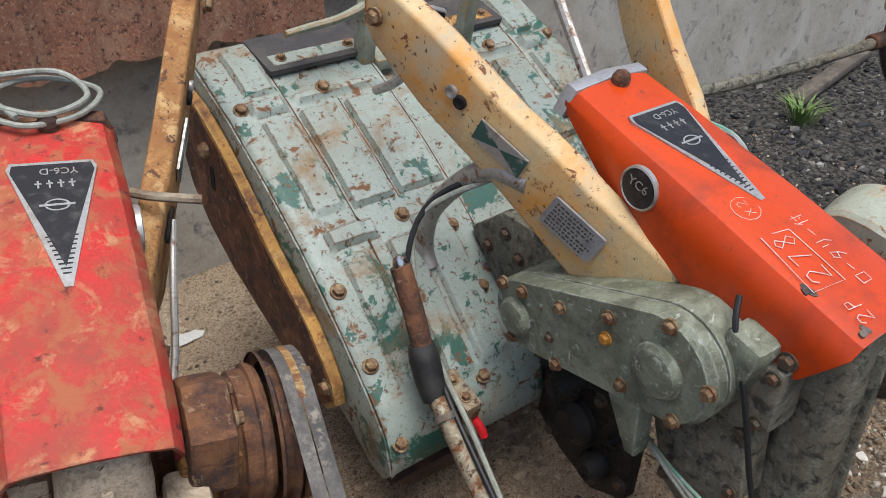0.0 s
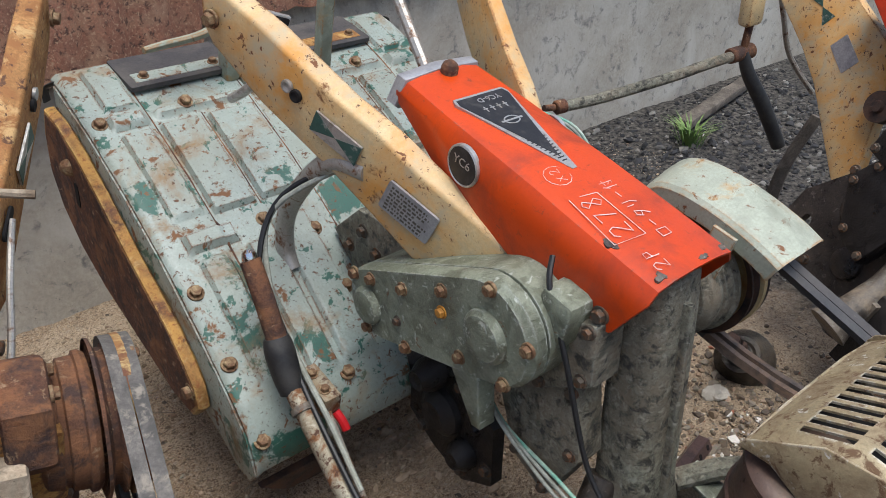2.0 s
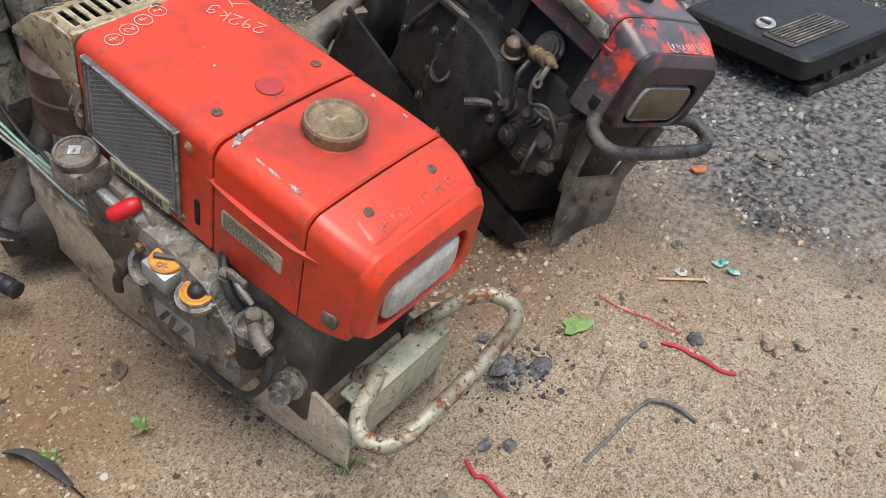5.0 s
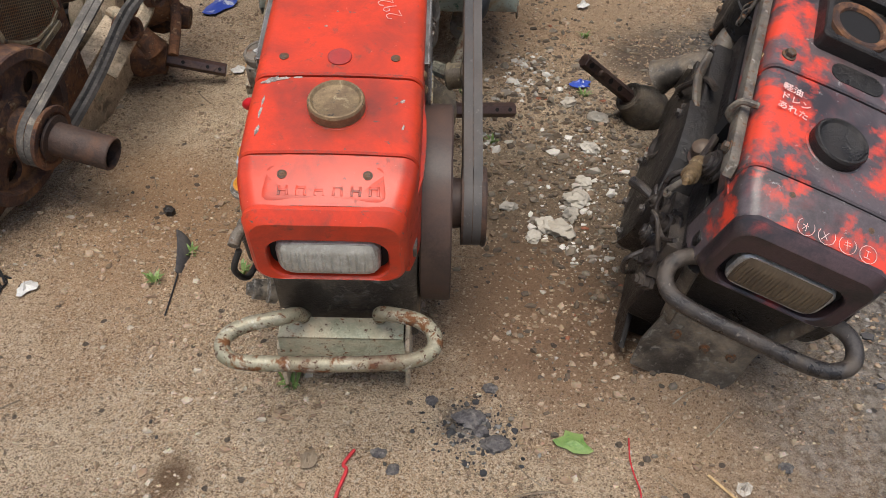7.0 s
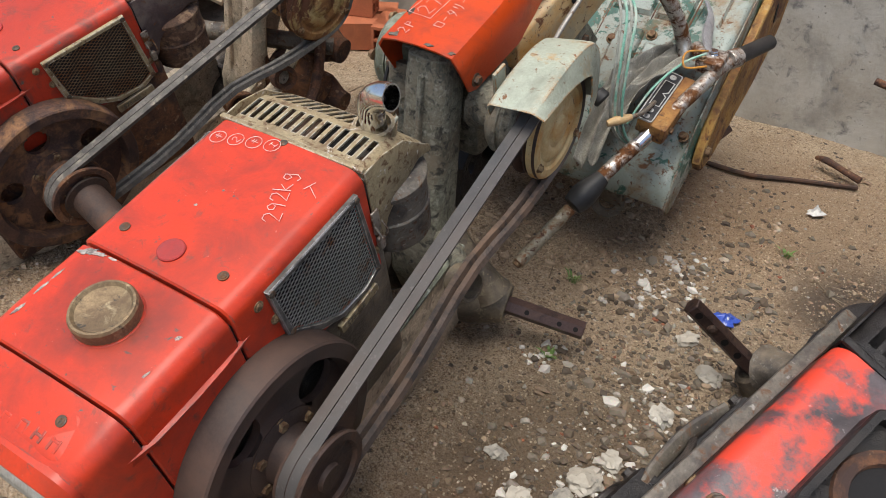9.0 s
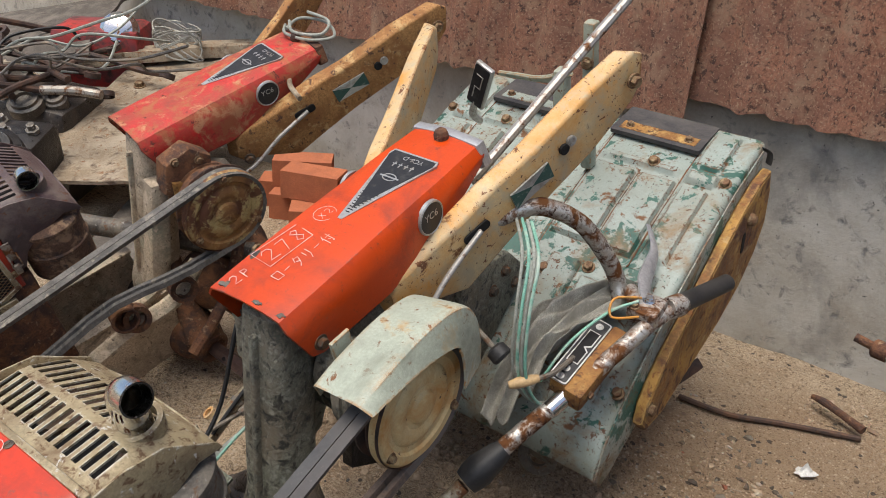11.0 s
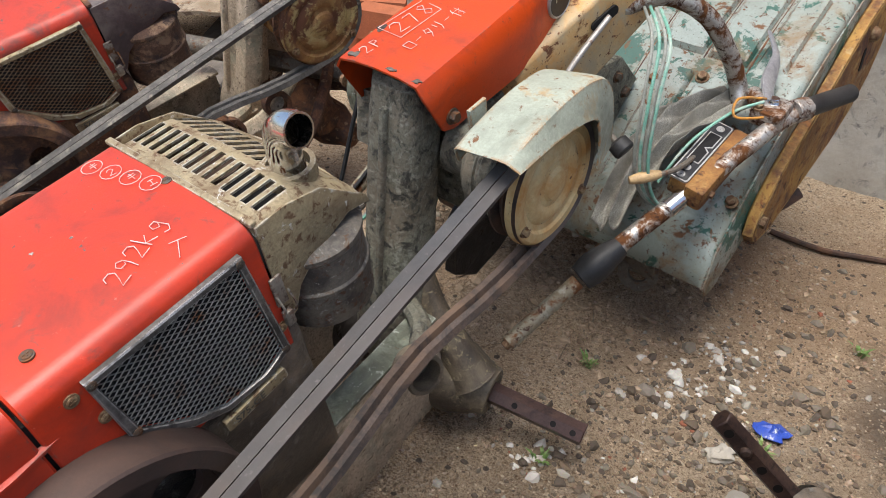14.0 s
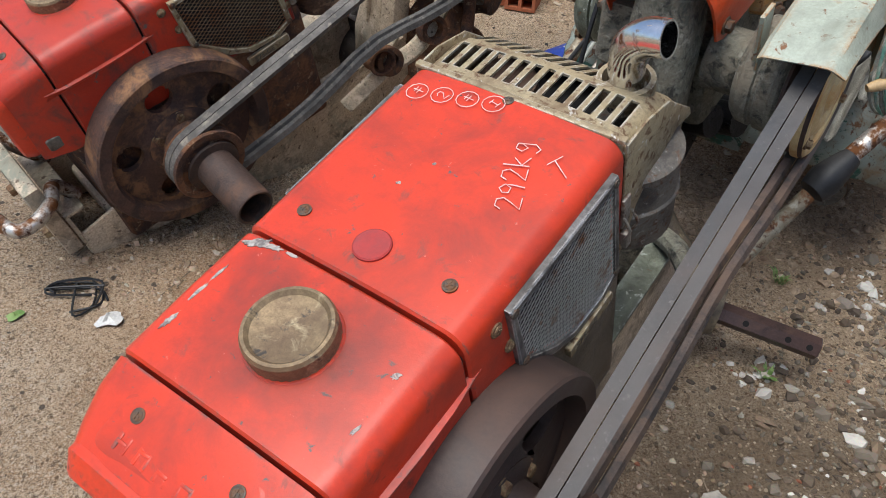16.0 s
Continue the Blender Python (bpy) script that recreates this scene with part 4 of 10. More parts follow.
    if s["pipe"]:
        pb = V(pipe_c[0] - 0.028, pipe_c[1], 0.43)
        bm = bmesh.new()
        lathe(bm, (pb.x, pb.y, 0.44), (0, 0, 1), [(0, 0.031), (0.018, 0.031), (0.019, 0.025), (0.004, 0.024)], 28, cap=False)
        part("pipe_collar", bm, s["cover"], cover)
        bm = bmesh.new()
        line = [V(pb.x + dx, pb.y + dy, 0.42 + dz * s["pipe_rise"]) for dx, dy, dz in ((0, 0, 0), (0, 0, 0.055), (0.004, 0, 0.080), (0.022, -0.002, 0.097), (0.044, -0.004, 0.103))]
        sm = smooth_line(line, 6)
        u = V(0, 1, 0)
        lo_o, lo_i = [], []
        for i, p in enumerate(sm):
            t = (sm[min(i + 1, len(sm) - 1)] - sm[max(i - 1, 0)]).normalized()
            v = t.cross(u).normalized()
            lo_o.append([p + (u * math.cos(a) + v * math.sin(a)) * 0.0195 for a in (2 * math.pi * k / 28 for k in range(28))])
            lo_i.append([p + (u * math.cos(a) + v * math.sin(a)) * 0.0172 for a in (2 * math.pi * k / 28 for k in range(28))])
        rings(bm, lo_o + lo_i[::-1][:16], cap=False)
        part("exhaust_pipe", bm, s["pipe_mat"], cover, s["pipe_label"])
    # air cleaner can on one side, silencer can on the other
    for x, mt, lab in ((-0.082, s["can"], "brown-stained air cleaner canister"), (0.082, s["silencer"], "sooty silencer canister")):
        bm = bmesh.new()
        yc = h3 + 0.090
        lathe(bm, (x, yc, 0.250), (0, 0, 1), [(0, 0.046), (0.004, 0.058), (0.010, 0.063), (0.060, 0.064), (0.063, 0.0665), (0.067, 0.0665), (0.070, 0.064), (0.112, 0.064), (0.116, 0.067), (0.122, 0.067), (0.128, 0.060), (0.131, 0.045), (0.145, 0.044)], 40)
        part("canister", bm, mt, T, lab)
    bm = bmesh.new()
    tube(bm, [(-0.105, h3 + 0.080, 0.262), (-0.118, h3 + 0.058, 0.245), (-0.122, h3 + 0.030, 0.228), (-0.118, h3 - 0.01, 0.222), (-0.10, h3 - 0.05, 0.22)], 0.021, 16)
    part("intake_pipe", bm, s["alu"], T, "bent cast intake pipe")
    # crankcase and left-hand gear cover
    bm = bmesh.new()
    box(bm, (-0.115, h0 + 0.065, 0.03), (0.125, h3 + 0.02, 0.30), 0.012)
    part("crankcase", bm, s["block"], T, "cast crankcase under the hood")
    bm = bmesh.new()
    slab(bm, [(0.585, 0.276), (0.60, 0.20), (0.585, 0.11), (0.52, 0.075), (0.43, 0.085), (0.40, 0.115), (0.375, 0.266)], "x", -0.11, -0.150, 0.006)
    gear = part("gear_cover", bm, s["block2"], T, "flat cast gear cover")
    bm = bmesh.new()
    slab(bm, [(0.43, 0.27), (0.45, 0.15), (0.435, 0.06), (0.36, 0.03), (0.24, 0.045), (0.215, 0.12), (0.225, 0.20), (0.29, 0.262), (0.36, 0.275)], "x", -0.10, -0.170, 0.012)
    pump = part("pump_housing", bm, s["block2"], T, "cast governor and pump housing")
    bm = bmesh.new()
    tube(bm, [(-0.150, 0.560, 0.262), (-0.160, 0.507, 0.258), (-0.158, 0.45, 0.262), (-0.150, 0.415, 0.262)], 0.0125, 12, flat=0.6)
    part("rib", bm, s["alu"], gear, "bare aluminium rib")
    for p in ((-0.15, 0.487, 0.191), (-0.15, 0.575, 0.265), (-0.15, 0.57, 0.14), (-0.17, 0.42, 0.235), (-0.17, 0.43, 0.075), (-0.17, 0.25, 0.07), (-0.17, 0.235, 0.17), (-0.17, 0.34, 0.05)):
        bolt(gear if p[1] > 0.45 else pump, p, (-1, 0, 0), 0.0075, s["bolt"])
    # round filler cap on its neck
    if not s["outboard"]:
        return
    bm = bmesh.new()
    box(bm, (-0.200, 0.515, 0.262), (-0.140, 0.575, 0.310), 0.008)
    neck = part("filler_neck", bm, s["block2"], gear)
    bm = bmesh.new()
    lathe(bm, (-0.172, 0.545, 0.306), (-0.12, 0, 1), [(0, 0.026), (0.004, 0.030), (0.018, 0.0305), (0.0215, 0.028), (0.0215, 0.0245), (0.0195, 0.0235), (0.0195, 0.012)], 40)
    capo = part("filler_cap", bm, s["capo"], neck, "embossed grey filler cap")
    bm = bmesh.new()
    m = on_plane((-0.1747, 0.545, 0.3262), (0, -1, 0), (1, 0, 0.12))
    flat(bm, [(-0.0115, 0), (0, 0.0115), (0.0115, 0), (0, -0.0115)], m, -0.001, 0.0012)
    part("raised_mark", bm, s["alu"], capo)
    # decompression lever with a red rubber sleeve
    bm = bmesh.new()
    lathe(bm, (-0.15, 0.435, 0.268), (-1, 0, 0), [(0, 0.026), (0.006, 0.026), (0.008, 0.02), (0.02, 0.012)], 24)
    lever = part("decompression_lever", bm, old_steel, gear, "small lever with red sleeve")
    bm = bmesh.new()
    tube(bm, [(-0.156, 0.433, 0.301), (-0.168, 0.439, 0.296), (-0.181, 0.447, 0.288), (-0.191, 0.453, 0.281)], 0.012, 14, 4, radii=[0.007, 0.0118, 0.0120, 0.0118, 0.009])
    part("sleeve", bm, s["knob"], lever, "glossy red rubber sleeve" if s["emboss"] else "grimy dark sleeve")
    # brand plate reduced to plain bars
    if s["grilles"]:
        for sd in (-1, 1):
            yA, yB, zA, zB = (0.521, 0.396, 0.308, 0.314) if sd < 0 else (0.470, 0.560, 0.270, 0.274)
            m = on_plane((sd * 0.1375, yA, zA - 0.020), (0, yB - yA, zB - zA), (0, 0, 1))
            L = math.hypot(yB - yA, zB - zA)
            hh = 0.022 if sd < 0 else 0.016
            bm = bmesh.new()
            flat(bm, rrect(L / 2, hh / 2, L, hh, 0.003, 3), m, -0.007, 0.0008)
            pl = part("name_plate", bm, label_paper if sd < 0 else muffler_tan, T, "small tan metal name plate")
            if sd > 0:
                text_mesh("lettering", "S75-GE", 0.0145, m @ Matrix.Translation((0.012, 0.0028, 0.0012)), label_ink, pl)
                continue
            for k in range(6):
                bm = bmesh.new()
                x = 0.010 + k * (L - 0.02) / 6
                wd = (L - 0.02) / 6 * 0.78
                tmp = [(x, 0.004), (x + 0.0052, 0.004), (x + 0.0052, 0.0085), (x + wd - 0.0052, 0.0085), (x + wd - 0.0052, 0.004), (x + wd, 0.004), (x + wd, 0.0178), (x, 0.0178)]
                flat(bm, tmp, m, 0, 0.0014)
                part("plain_mark", bm, label_ink, pl)
    # oil filler with orange cap, dipstick button, open port
    bm = bmesh.new()
    box(bm, (-0.197, 0.336, 0.222), (-0.145, 0.386, 0.254), 0.004)
    of = part("oil_filler", bm, plate_alu if s["emboss"] else grease_black, pump)
    bm = bmesh.new()
    lathe(bm, (-0.172, 0.361, 0.252), (-0.1, 0, 1), [(0, 0.0235), (0.008, 0.0235), (0.010, 0.0215)], 32)
    oc = part("oil_cap", bm, s["oilcap"], of, "round orange oil filler cap" if s["emboss"] else "round black oil filler cap")
    bm = bmesh.new()
    m = on_plane((-0.173, 0.361, 0.2622), (0.6, -0.8, 0), (0.8, 0.6, 0.08))
    box(bm, (-0.017, -0.0035, -0.001), (0.017, 0.0035, 0.006), 0.0015, m)
    part("grip", bm, label_ink, oc)
    if s["emboss"]:
        text_mesh("lettering", "OIL", 0.011, m @ Matrix.Translation((-0.010, -0.0165, 0.0003)), label_ink, oc)
    bm = bmesh.new()
    lathe(bm, (-0.172, 0.300, 0.234), (-0.1, 0, 1), [(0, 0.030), (0.006, 0.030), (0.006, 0.023), (0.010, 0.023), (0.0102, 0.014)], 32)
    dip = part("dipstick_seat", bm, s["block2"], pump)
    bm = bmesh.new()
    lathe(bm, (-0.173, 0.300, 0.243), (-0.1, 0, 1), [(0, 0.0215), (0.004, 0.0225), (0.006, 0.019), (0.003, 0.015), (0.003, 0.012)], 32)
    part("ring", bm, s["oilcap"], dip, "orange collar" if s["emboss"] else "")
    bm = bmesh.new()
    lathe(bm, (-0.173, 0.300, 0.243), (-0.1, 0, 1), [(0, 0.012), (0.006, 0.0125), (0.013, 0.010), (0.017, 0.005), (0.018, 0.0005)], 20)
    part("button", bm, black_rubber, dip, "black rubber button")
    bm = bmesh.new()
    lathe(bm, (-0.155, 0.408, 0.196), (-1, 0, 0.5), [(0, 0.030), (0.028, 0.029), (0.030, 0.027), (0.029, 0.021), (0.004, 0.020)], 28, cap=False)
    port = part("crank_port", bm, s["block2"], pump, "open hand-crank socket")
    bm = bmesh.new()
    lathe(bm, (-0.157, 0.408, 0.197), (-1, 0, 0.5), [(0, 0.020), (0.003, 0.020), (0.003, 0.010), (0.022, 0.009), (0.024, 0.006)], 20)
    part("crank_shaft", bm, dark_rust, port)
    # speed lever
    bm = bmesh.new()
    tube(bm, [(-0.165, 0.462, 0.155), (-0.182, 0.470, 0.130), (-0.178, 0.480, 0.085)], 0.008, 8, 5, flat=0.6)
    cyl(bm, (-0.15, 0.462, 0.158), (-0.185, 0.462, 0.158), 0.013, bev=0.002)
    part("speed_lever", bm, dark_rust, pump)
    # emblem on the pump housing
    bm = bmesh.new()
    m = on_plane((-0.1702, 0.398, 0.098), (0, -1, 0.08), (0, 0.1, 1))
    flat(bm, rrect(0.045, 0.02, 0.090, 0.042, 0.004, 3), m, -0.002, 0.0022)
    em = part("emblem", bm, plate_alu if s["emboss"] else s["capo"], pump, "cast emblem plate with slanted stripes")
    bm = bmesh.new()
    for k, (a, b) in enumerate(((0.008, 0.03), (0.03, 0.044), (0.05, 0.072))):
        flat(bm, [(a, 0.004), (a + 0.010, 0.004), (b + 0.010, 0.036), (b, 0.036)], m, 0.001, 0.0042)
    part("stripe", bm, sooty_steel if s["emboss"] else grease_black, em)
    # fuel filter bowl and pipes
    bm = bmesh.new()
    ring_n = 36
    prof = [(0.0, 0.018), (0.004, 0.0265), (0.018, 0.0275), (0.026, 0.027), (0.030, 0.023), (0.032, 0.010)]
    loops = [[V(-0.150 + math.cos(2 * math.pi * k / ring_n) * (r - (0.0018 if k % 2 and 0.002 < h < 0.025 else 0)), 0.215 + math.sin(2 * math.pi * k / ring_n) * (r - (0.0018 if k % 2 and 0.002 < h < 0.025 else 0)), 0.212 + h) for k in range(ring_n)] for h, r in prof]
    rings(bm, loops)
    filt = part("fuel_filter", bm, cast_grey if s["emboss"] else grease_black, T, "fuel filter with ribbed collar")
    bm = bmesh.new()
    lathe(bm, (-0.150, 0.215, 0.150), (0, 0, 1), [(0, 0.010), (0.004, 0.018), (0.012, 0.022), (0.062, 0.023)], 28)
    part("bowl", bm, black_rubber, filt, "dark glass bowl")
    bm = bmesh.new()
    lathe(bm, (-0.150, 0.215, 0.246), (0, 0, 1), [(0, 0.012), (0.016, 0.012), (0.018, 0.009)], 8)
    tube(bm, [(-0.158, 0.205, 0.248), (-0.168, 0.185, 0.250), (-0.172, 0.165, 0.246)], 0.010, 12, 4)
    part("cock", bm, sooty_steel, filt)
    for pts, r, mt in (([(-0.145, 0.245, 0.24), (-0.150, 0.262, 0.262), (-0.140, 0.285, 0.285), (-0.125, 0.30, 0.29)], 0.007, black_rubber),
                       ([(-0.165, 0.165, 0.235), (-0.180, 0.158, 0.19), (-0.178, 0.20, 0.11), (-0.172, 0.28, 0.075), (-0.165, 0.33, 0.06)], 0.0055, black_rubber),
                       ([(-0.14, 0.262, 0.275), (-0.150, 0.245, 0.290), (-0.145, 0.225, 0.268)], 0.004, steel_rod)):
        bm = bmesh.new()
        tube(bm, pts, r, 10)
        part("hose", bm, mt, T)
    for p, r, hgt in (((-0.12, 0.255, 0.165), 0.016, 0.05), ((-0.13, 0.245, 0.12), 0.014, 0.045), ((-0.12, 0.16, 0.13), 0.018, 0.05)):
        bm = bmesh.new()
        lathe(bm, p, (-1, -0.2, 0.35), [(0, r * 1.3), (hgt * 0.3, r * 1.3), (hgt * 0.35, r), (hgt * 0.8, r), (hgt * 0.82, r * 0.7), (hgt, r * 0.6)], 16)
        part("pipe_union", bm, s["block2"], T)
    bm = bmesh.new()
    lathe(bm, (-0.142, 0.278, 0.272), (-0.3, -0.2, 1), [(0, 0.011), (0.010, 0.011), (0.011, 0.008), (0.022, 0.008), (0.023, 0.006)], 6)
    box(bm, (-0.150, 0.236, 0.288), (-0.142, 0.270, 0.301), 0.002)
    part("fuel_pump_lever", bm, sooty_steel if s["emboss"] else grease_black, T)


def flywheel(T, s):
    c = V(0, 0.295, 0.210)
    bm = bmesh.new()
    R = 0.168
    seg = 80
    prof = [(0.126, R - 0.003), (0.129, R), (0.173, R), (0.176, R - 0.003), (0.176, R - 0.024), (0.166, R - 0.028), (0.153, R - 0.031)]
    rings(bm, [[c + V(x, r * math.cos(2 * math.pi * k / seg), r * math.sin(2 * math.pi * k / seg)) for k in range(seg)] for x, r in prof], cap=False)
    fw = part("flywheel", bm, s["fly"], T, s["fly_label"], smooth=40)
    bm = bmesh.new()
    # web with round holes
    nh, rh = s["holes"], s["hole_size"]
    radii = [0.137, 0.133, 0.127, 0.120, 0.113, 0.106, 0.099, 0.092, 0.085, 0.077, 0.069, 0.060]
    seg2 = 120
    cen = [Vector((0.101 * math.cos(2 * math.pi * (q + 0.3) / nh), 0.101 * math.sin(2 * math.pi * (q + 0.3) / nh))) for q in range(nh)]
    vv = {}
    for a, r in enumerate(radii):
        for k in range(seg2):
            p = Vector((r * math.cos(2 * math.pi * k / seg2), r * math.sin(2 * math.pi * k / seg2)))
            for h in cen:
                d = (p - h).length
                if 0 < abs(d - rh) < 0.0042:
                    p = h + (p - h) * (rh / d)
            x = 0.153 + (0.006 if r < 0.07 else 0)
            vv[a, k] = (bm.verts.new(c + V(x, p.x, p.y)), bm.verts.new(c + V(x - 0.012, p.x, p.y)))
    for a in range(len(radii) - 1):
        for k in range(seg2):
            k2 = (k + 1) % seg2
            quad = [vv[a, k], vv[a, k2], vv[a + 1, k2], vv[a + 1, k]]
            mid = sum((Vector((q[0].co.y - c.y, q[0].co.z - c.z)) for q in quad), Vector((0, 0))) / 4
            if all((mid - h).length > rh - 0.0005 for h in cen):
                bm.faces.new([q[0] for q in quad])
                bm.faces.new([q[1] for q in quad][::-1])
    part("web", bm, s["fly"], fw, smooth=40)
    for h in cen:
        bm = bmesh.new()
        rings(bm, [[c + V(x, h.x + rh * math.cos(2 * math.pi * k / 28), h.y + rh * math.sin(2 * math.pi * k / 28)) for k in range(28)] for x in (0.141, 0.153)], cap=False)
        part("hole_rim", bm, s["fly"], fw)
    bm = bmesh.new()
    lathe(bm, c + V(0.138, 0, 0), (1, 0, 0), [(0, 0.066), (0.022, 0.066), (0.026, 0.058), (0.028, 0.045), (0.062, 0.042)], 32)
    hub = part("hub", bm, s["fly"], fw)
    for k in range(6):
        a = radians(60 * k + 20)
        bolt(fw, c + V(0.1595, 0.054 * math.cos(a), 0.054 * math.sin(a)), (1, 0, 0), 0.0085, bolt_rust)
    bm = bmesh.new()
    rp = 0.068
    lathe(bm, c + V(0.192, 0.003, -0.012), (1, 0, 0), [(0, rp), (0.004, rp), (0.0085, rp - 0.014), (0.013, rp - 0.014), (0.0175, rp - 0.002), (0.0205, rp - 0.002), (0.025, rp - 0.014), (0.0295, rp - 0.014), (0.034, rp), (0.040, rp + 0.002), (0.043, rp), (0.043, rp - 0.012), (0.037, rp - 0.016), (0.037, 0.022), (0.044, 0.020), (0.044, 0.006)], 44)
    part("engine_pulley", bm, s["pulley"], fw, "grooved drive pulley")
    if s["extension"]:
        bm = bmesh.new()
        lathe(bm, c + V(0.230, 0.008, -0.018), (1, 0, -0.06), [(0, 0.050), (0.006, 0.050), (0.008, 0.036), (0.128, 0.036), (0.131, 0.034), (0.130, 0.030), (0.02, 0.029)], 40, cap=False)
        part("shaft_sleeve", bm, s["sleeve"], fw, "brown steel sleeve on the flywheel")
    return c


PUL = V(0, 0.982, 0.276)


def belts(T, s):
    c = V(0, 0.298, 0.198)
    r0, r1 = 0.062, 0.088
    for j, x in enumerate((0.2025, 0.2195)):
        bm = bmesh.new()
        a0 = math.atan2(PUL.z - c.z, PUL.y - c.y)
        k = math.acos((r0 - r1) / (PUL - c).length)
        line = []
        n = 18
        for i in range(n + 1):
            ang = a0 + k + (2 * math.pi - 2 * k) * i / n
            line.append((c.y + r0 * math.cos(ang), c.z + r0 * math.sin(ang), math.cos(ang), math.sin(ang)))
        for i in range(n + 1):
            ang = a0 - k + 2 * k * i / n
            line.append((PUL.y + r1 * math.cos(ang), PUL.z + r1 * math.sin(ang), math.cos(ang), math.sin(ang)))
        # slack in the lower run
        mid = []
        A, B = line[n], line[n + 1]
        for q in range(1, 12):
            t = q / 12
            sag = -0.036 * math.exp(-((t - 0.58) / 0.20) ** 2) * math.sin(math.pi * t)
            mid.append((A[0] + (B[0] - A[0]) * t, A[1] + (B[1] - A[1]) * t - sag, A[2], A[3]))
        line = line[:n + 1] + mid + line[n + 1:]
        w, h = 0.0078, 0.0055
        loops = []
        for y, z, ny, nz in line:
            loops.append([V(x - w, y + ny * h, z + nz * h), V(x + w, y + ny * h, z + nz * h), V(x + w * 0.55, y - ny * h, z - nz * h), V(x - w * 0.55, y - ny * h, z - nz * h)])
        loops.append(loops[0])
        rings(bm, loops, cap=False)
        bl = part("drive_belt", bm, s["belt"], T, "long rubber V-belt between the pulleys", smooth=20)
        if s["fender"]:
            # the slack run is rubbed brown
            bl.data.materials.append(belt_worn)
            for f in bl.data.polygons:
                q = f.center
                if 0.33 < q.y < 0.93 and (q.z - c.z) * (PUL.y - c.y) < (q.y - c.y) * (PUL.z - c.z):
                    f.material_index = 1
    bm = bmesh.new()
    R = 0.093
    lathe(bm, PUL + V(0.180, 0, 0), (1, 0, 0), [(0, R), (0.004, R), (0.009, R - 0.013), (0.016, R - 0.013), (0.020, R - 0.002), (0.022, R - 0.002), (0.027, R - 0.013), (0.033, R - 0.013), (0.038, R), (0.044, R)], 64, cap=False)
    rim = part("driven_pulley", bm, s["rim"], T, "large grooved pulley with dished cover")
    bm = bmesh.new()
    lathe(bm, PUL + V(0.212, 0, 0), (1, 0, 0), [(-0.004, 0.094), (0.004, 0.094), (0.010, 0.091), (0.013, 0.086), (0.013, 0.074), (0.009, 0.070), (0.0075, 0.062), (0.011, 0.058), (0.014, 0.050), (0.0135, 0.040), (0.0105, 0.034), (0.0115, 0.026), (0.016, 0.022), (0.018, 0.014), (0.018, 0.002)], 64)
    cov = part("pulley_cover", bm, s["disc"], rim, s["disc_label"])
    for k in range(3):
        a = radians(200 + 120 * k)
        bolt(cov, PUL + V(0.2245, 0.080 * math.cos(a), 0.086 * math.sin(a)), (1, 0, 0), 0.0062, bolt_rust)
    bm = bmesh.new()
    lathe(bm, PUL + V(0.060, 0, 0), (1, 0, 0), [(0, 0.045), (0.05, 0.045), (0.052, 0.064), (0.062, 0.073), (0.078, 0.075), (0.080, 0.071), (0.086, 0.071), (0.088, 0.076), (0.104, 0.077), (0.106, 0.082), (0.112, 0.082), (0.118, 0.078)], 40)
    part("clutch_drum", bm, s["drum"], rim, "greasy clutch drum")
    if s["fender"]:
        bm = bmesh.new()
        x0, x1 = 0.162, 0.240
        outer = smooth_line([V(0, 0.868, 0.386), V(0, 0.90, 0.394), V(0, 0.95, 0.400), V(0, 1.0, 0.401), V(0, 1.045, 0.395), V(0, 1.074, 0.380), V(0, 1.090, 0.350), V(0, 1.094, 0.308), V(0, 1.090, 0.265)], 4)
        loops = []
        for i, q in enumerate(outer):
            t = (outer[min(i + 1, len(outer) - 1)] - outer[max(i - 1, 0)]).normalized()
            d = V(0, -t.z, t.y)
            drop = 0.048 * min(1.0, i / 20)
            prof = [(x0 - 0.013, -0.030), (x0 - 0.012, -0.007), (x0 - 0.006, -0.001), (x0 + 0.002, 0.001), (x0 + 0.03, 0.006), (x1 - 0.026, 0.010), (x1 - 0.008, 0.012), (x1 - 0.002, 0.010), (x1 + 0.012, 0.001 - drop)]
            loops.append([q + V(a, 0, 0) + d * b for a, b in prof] + [q + V(a - (0.002 if n > 6 else -0.002 if n < 3 else 0), 0, 0) + d * (b - 0.0018) for n, (a, b) in reversed(list(enumerate(prof)))])
        rings(bm, loops)
        fen = part("belt_guard", bm, s["fender_mat"], T, "curved pale green sheet-metal belt guard")
        bm = bmesh.new()
        slab(bm, [(0.925, 0.395), (0.960, 0.395), (0.962, 0.23), (0.935, 0.22)], "x", 0.128, 0.134, 0.001)
        part("bracket", bm, s["fender_mat"], fen)


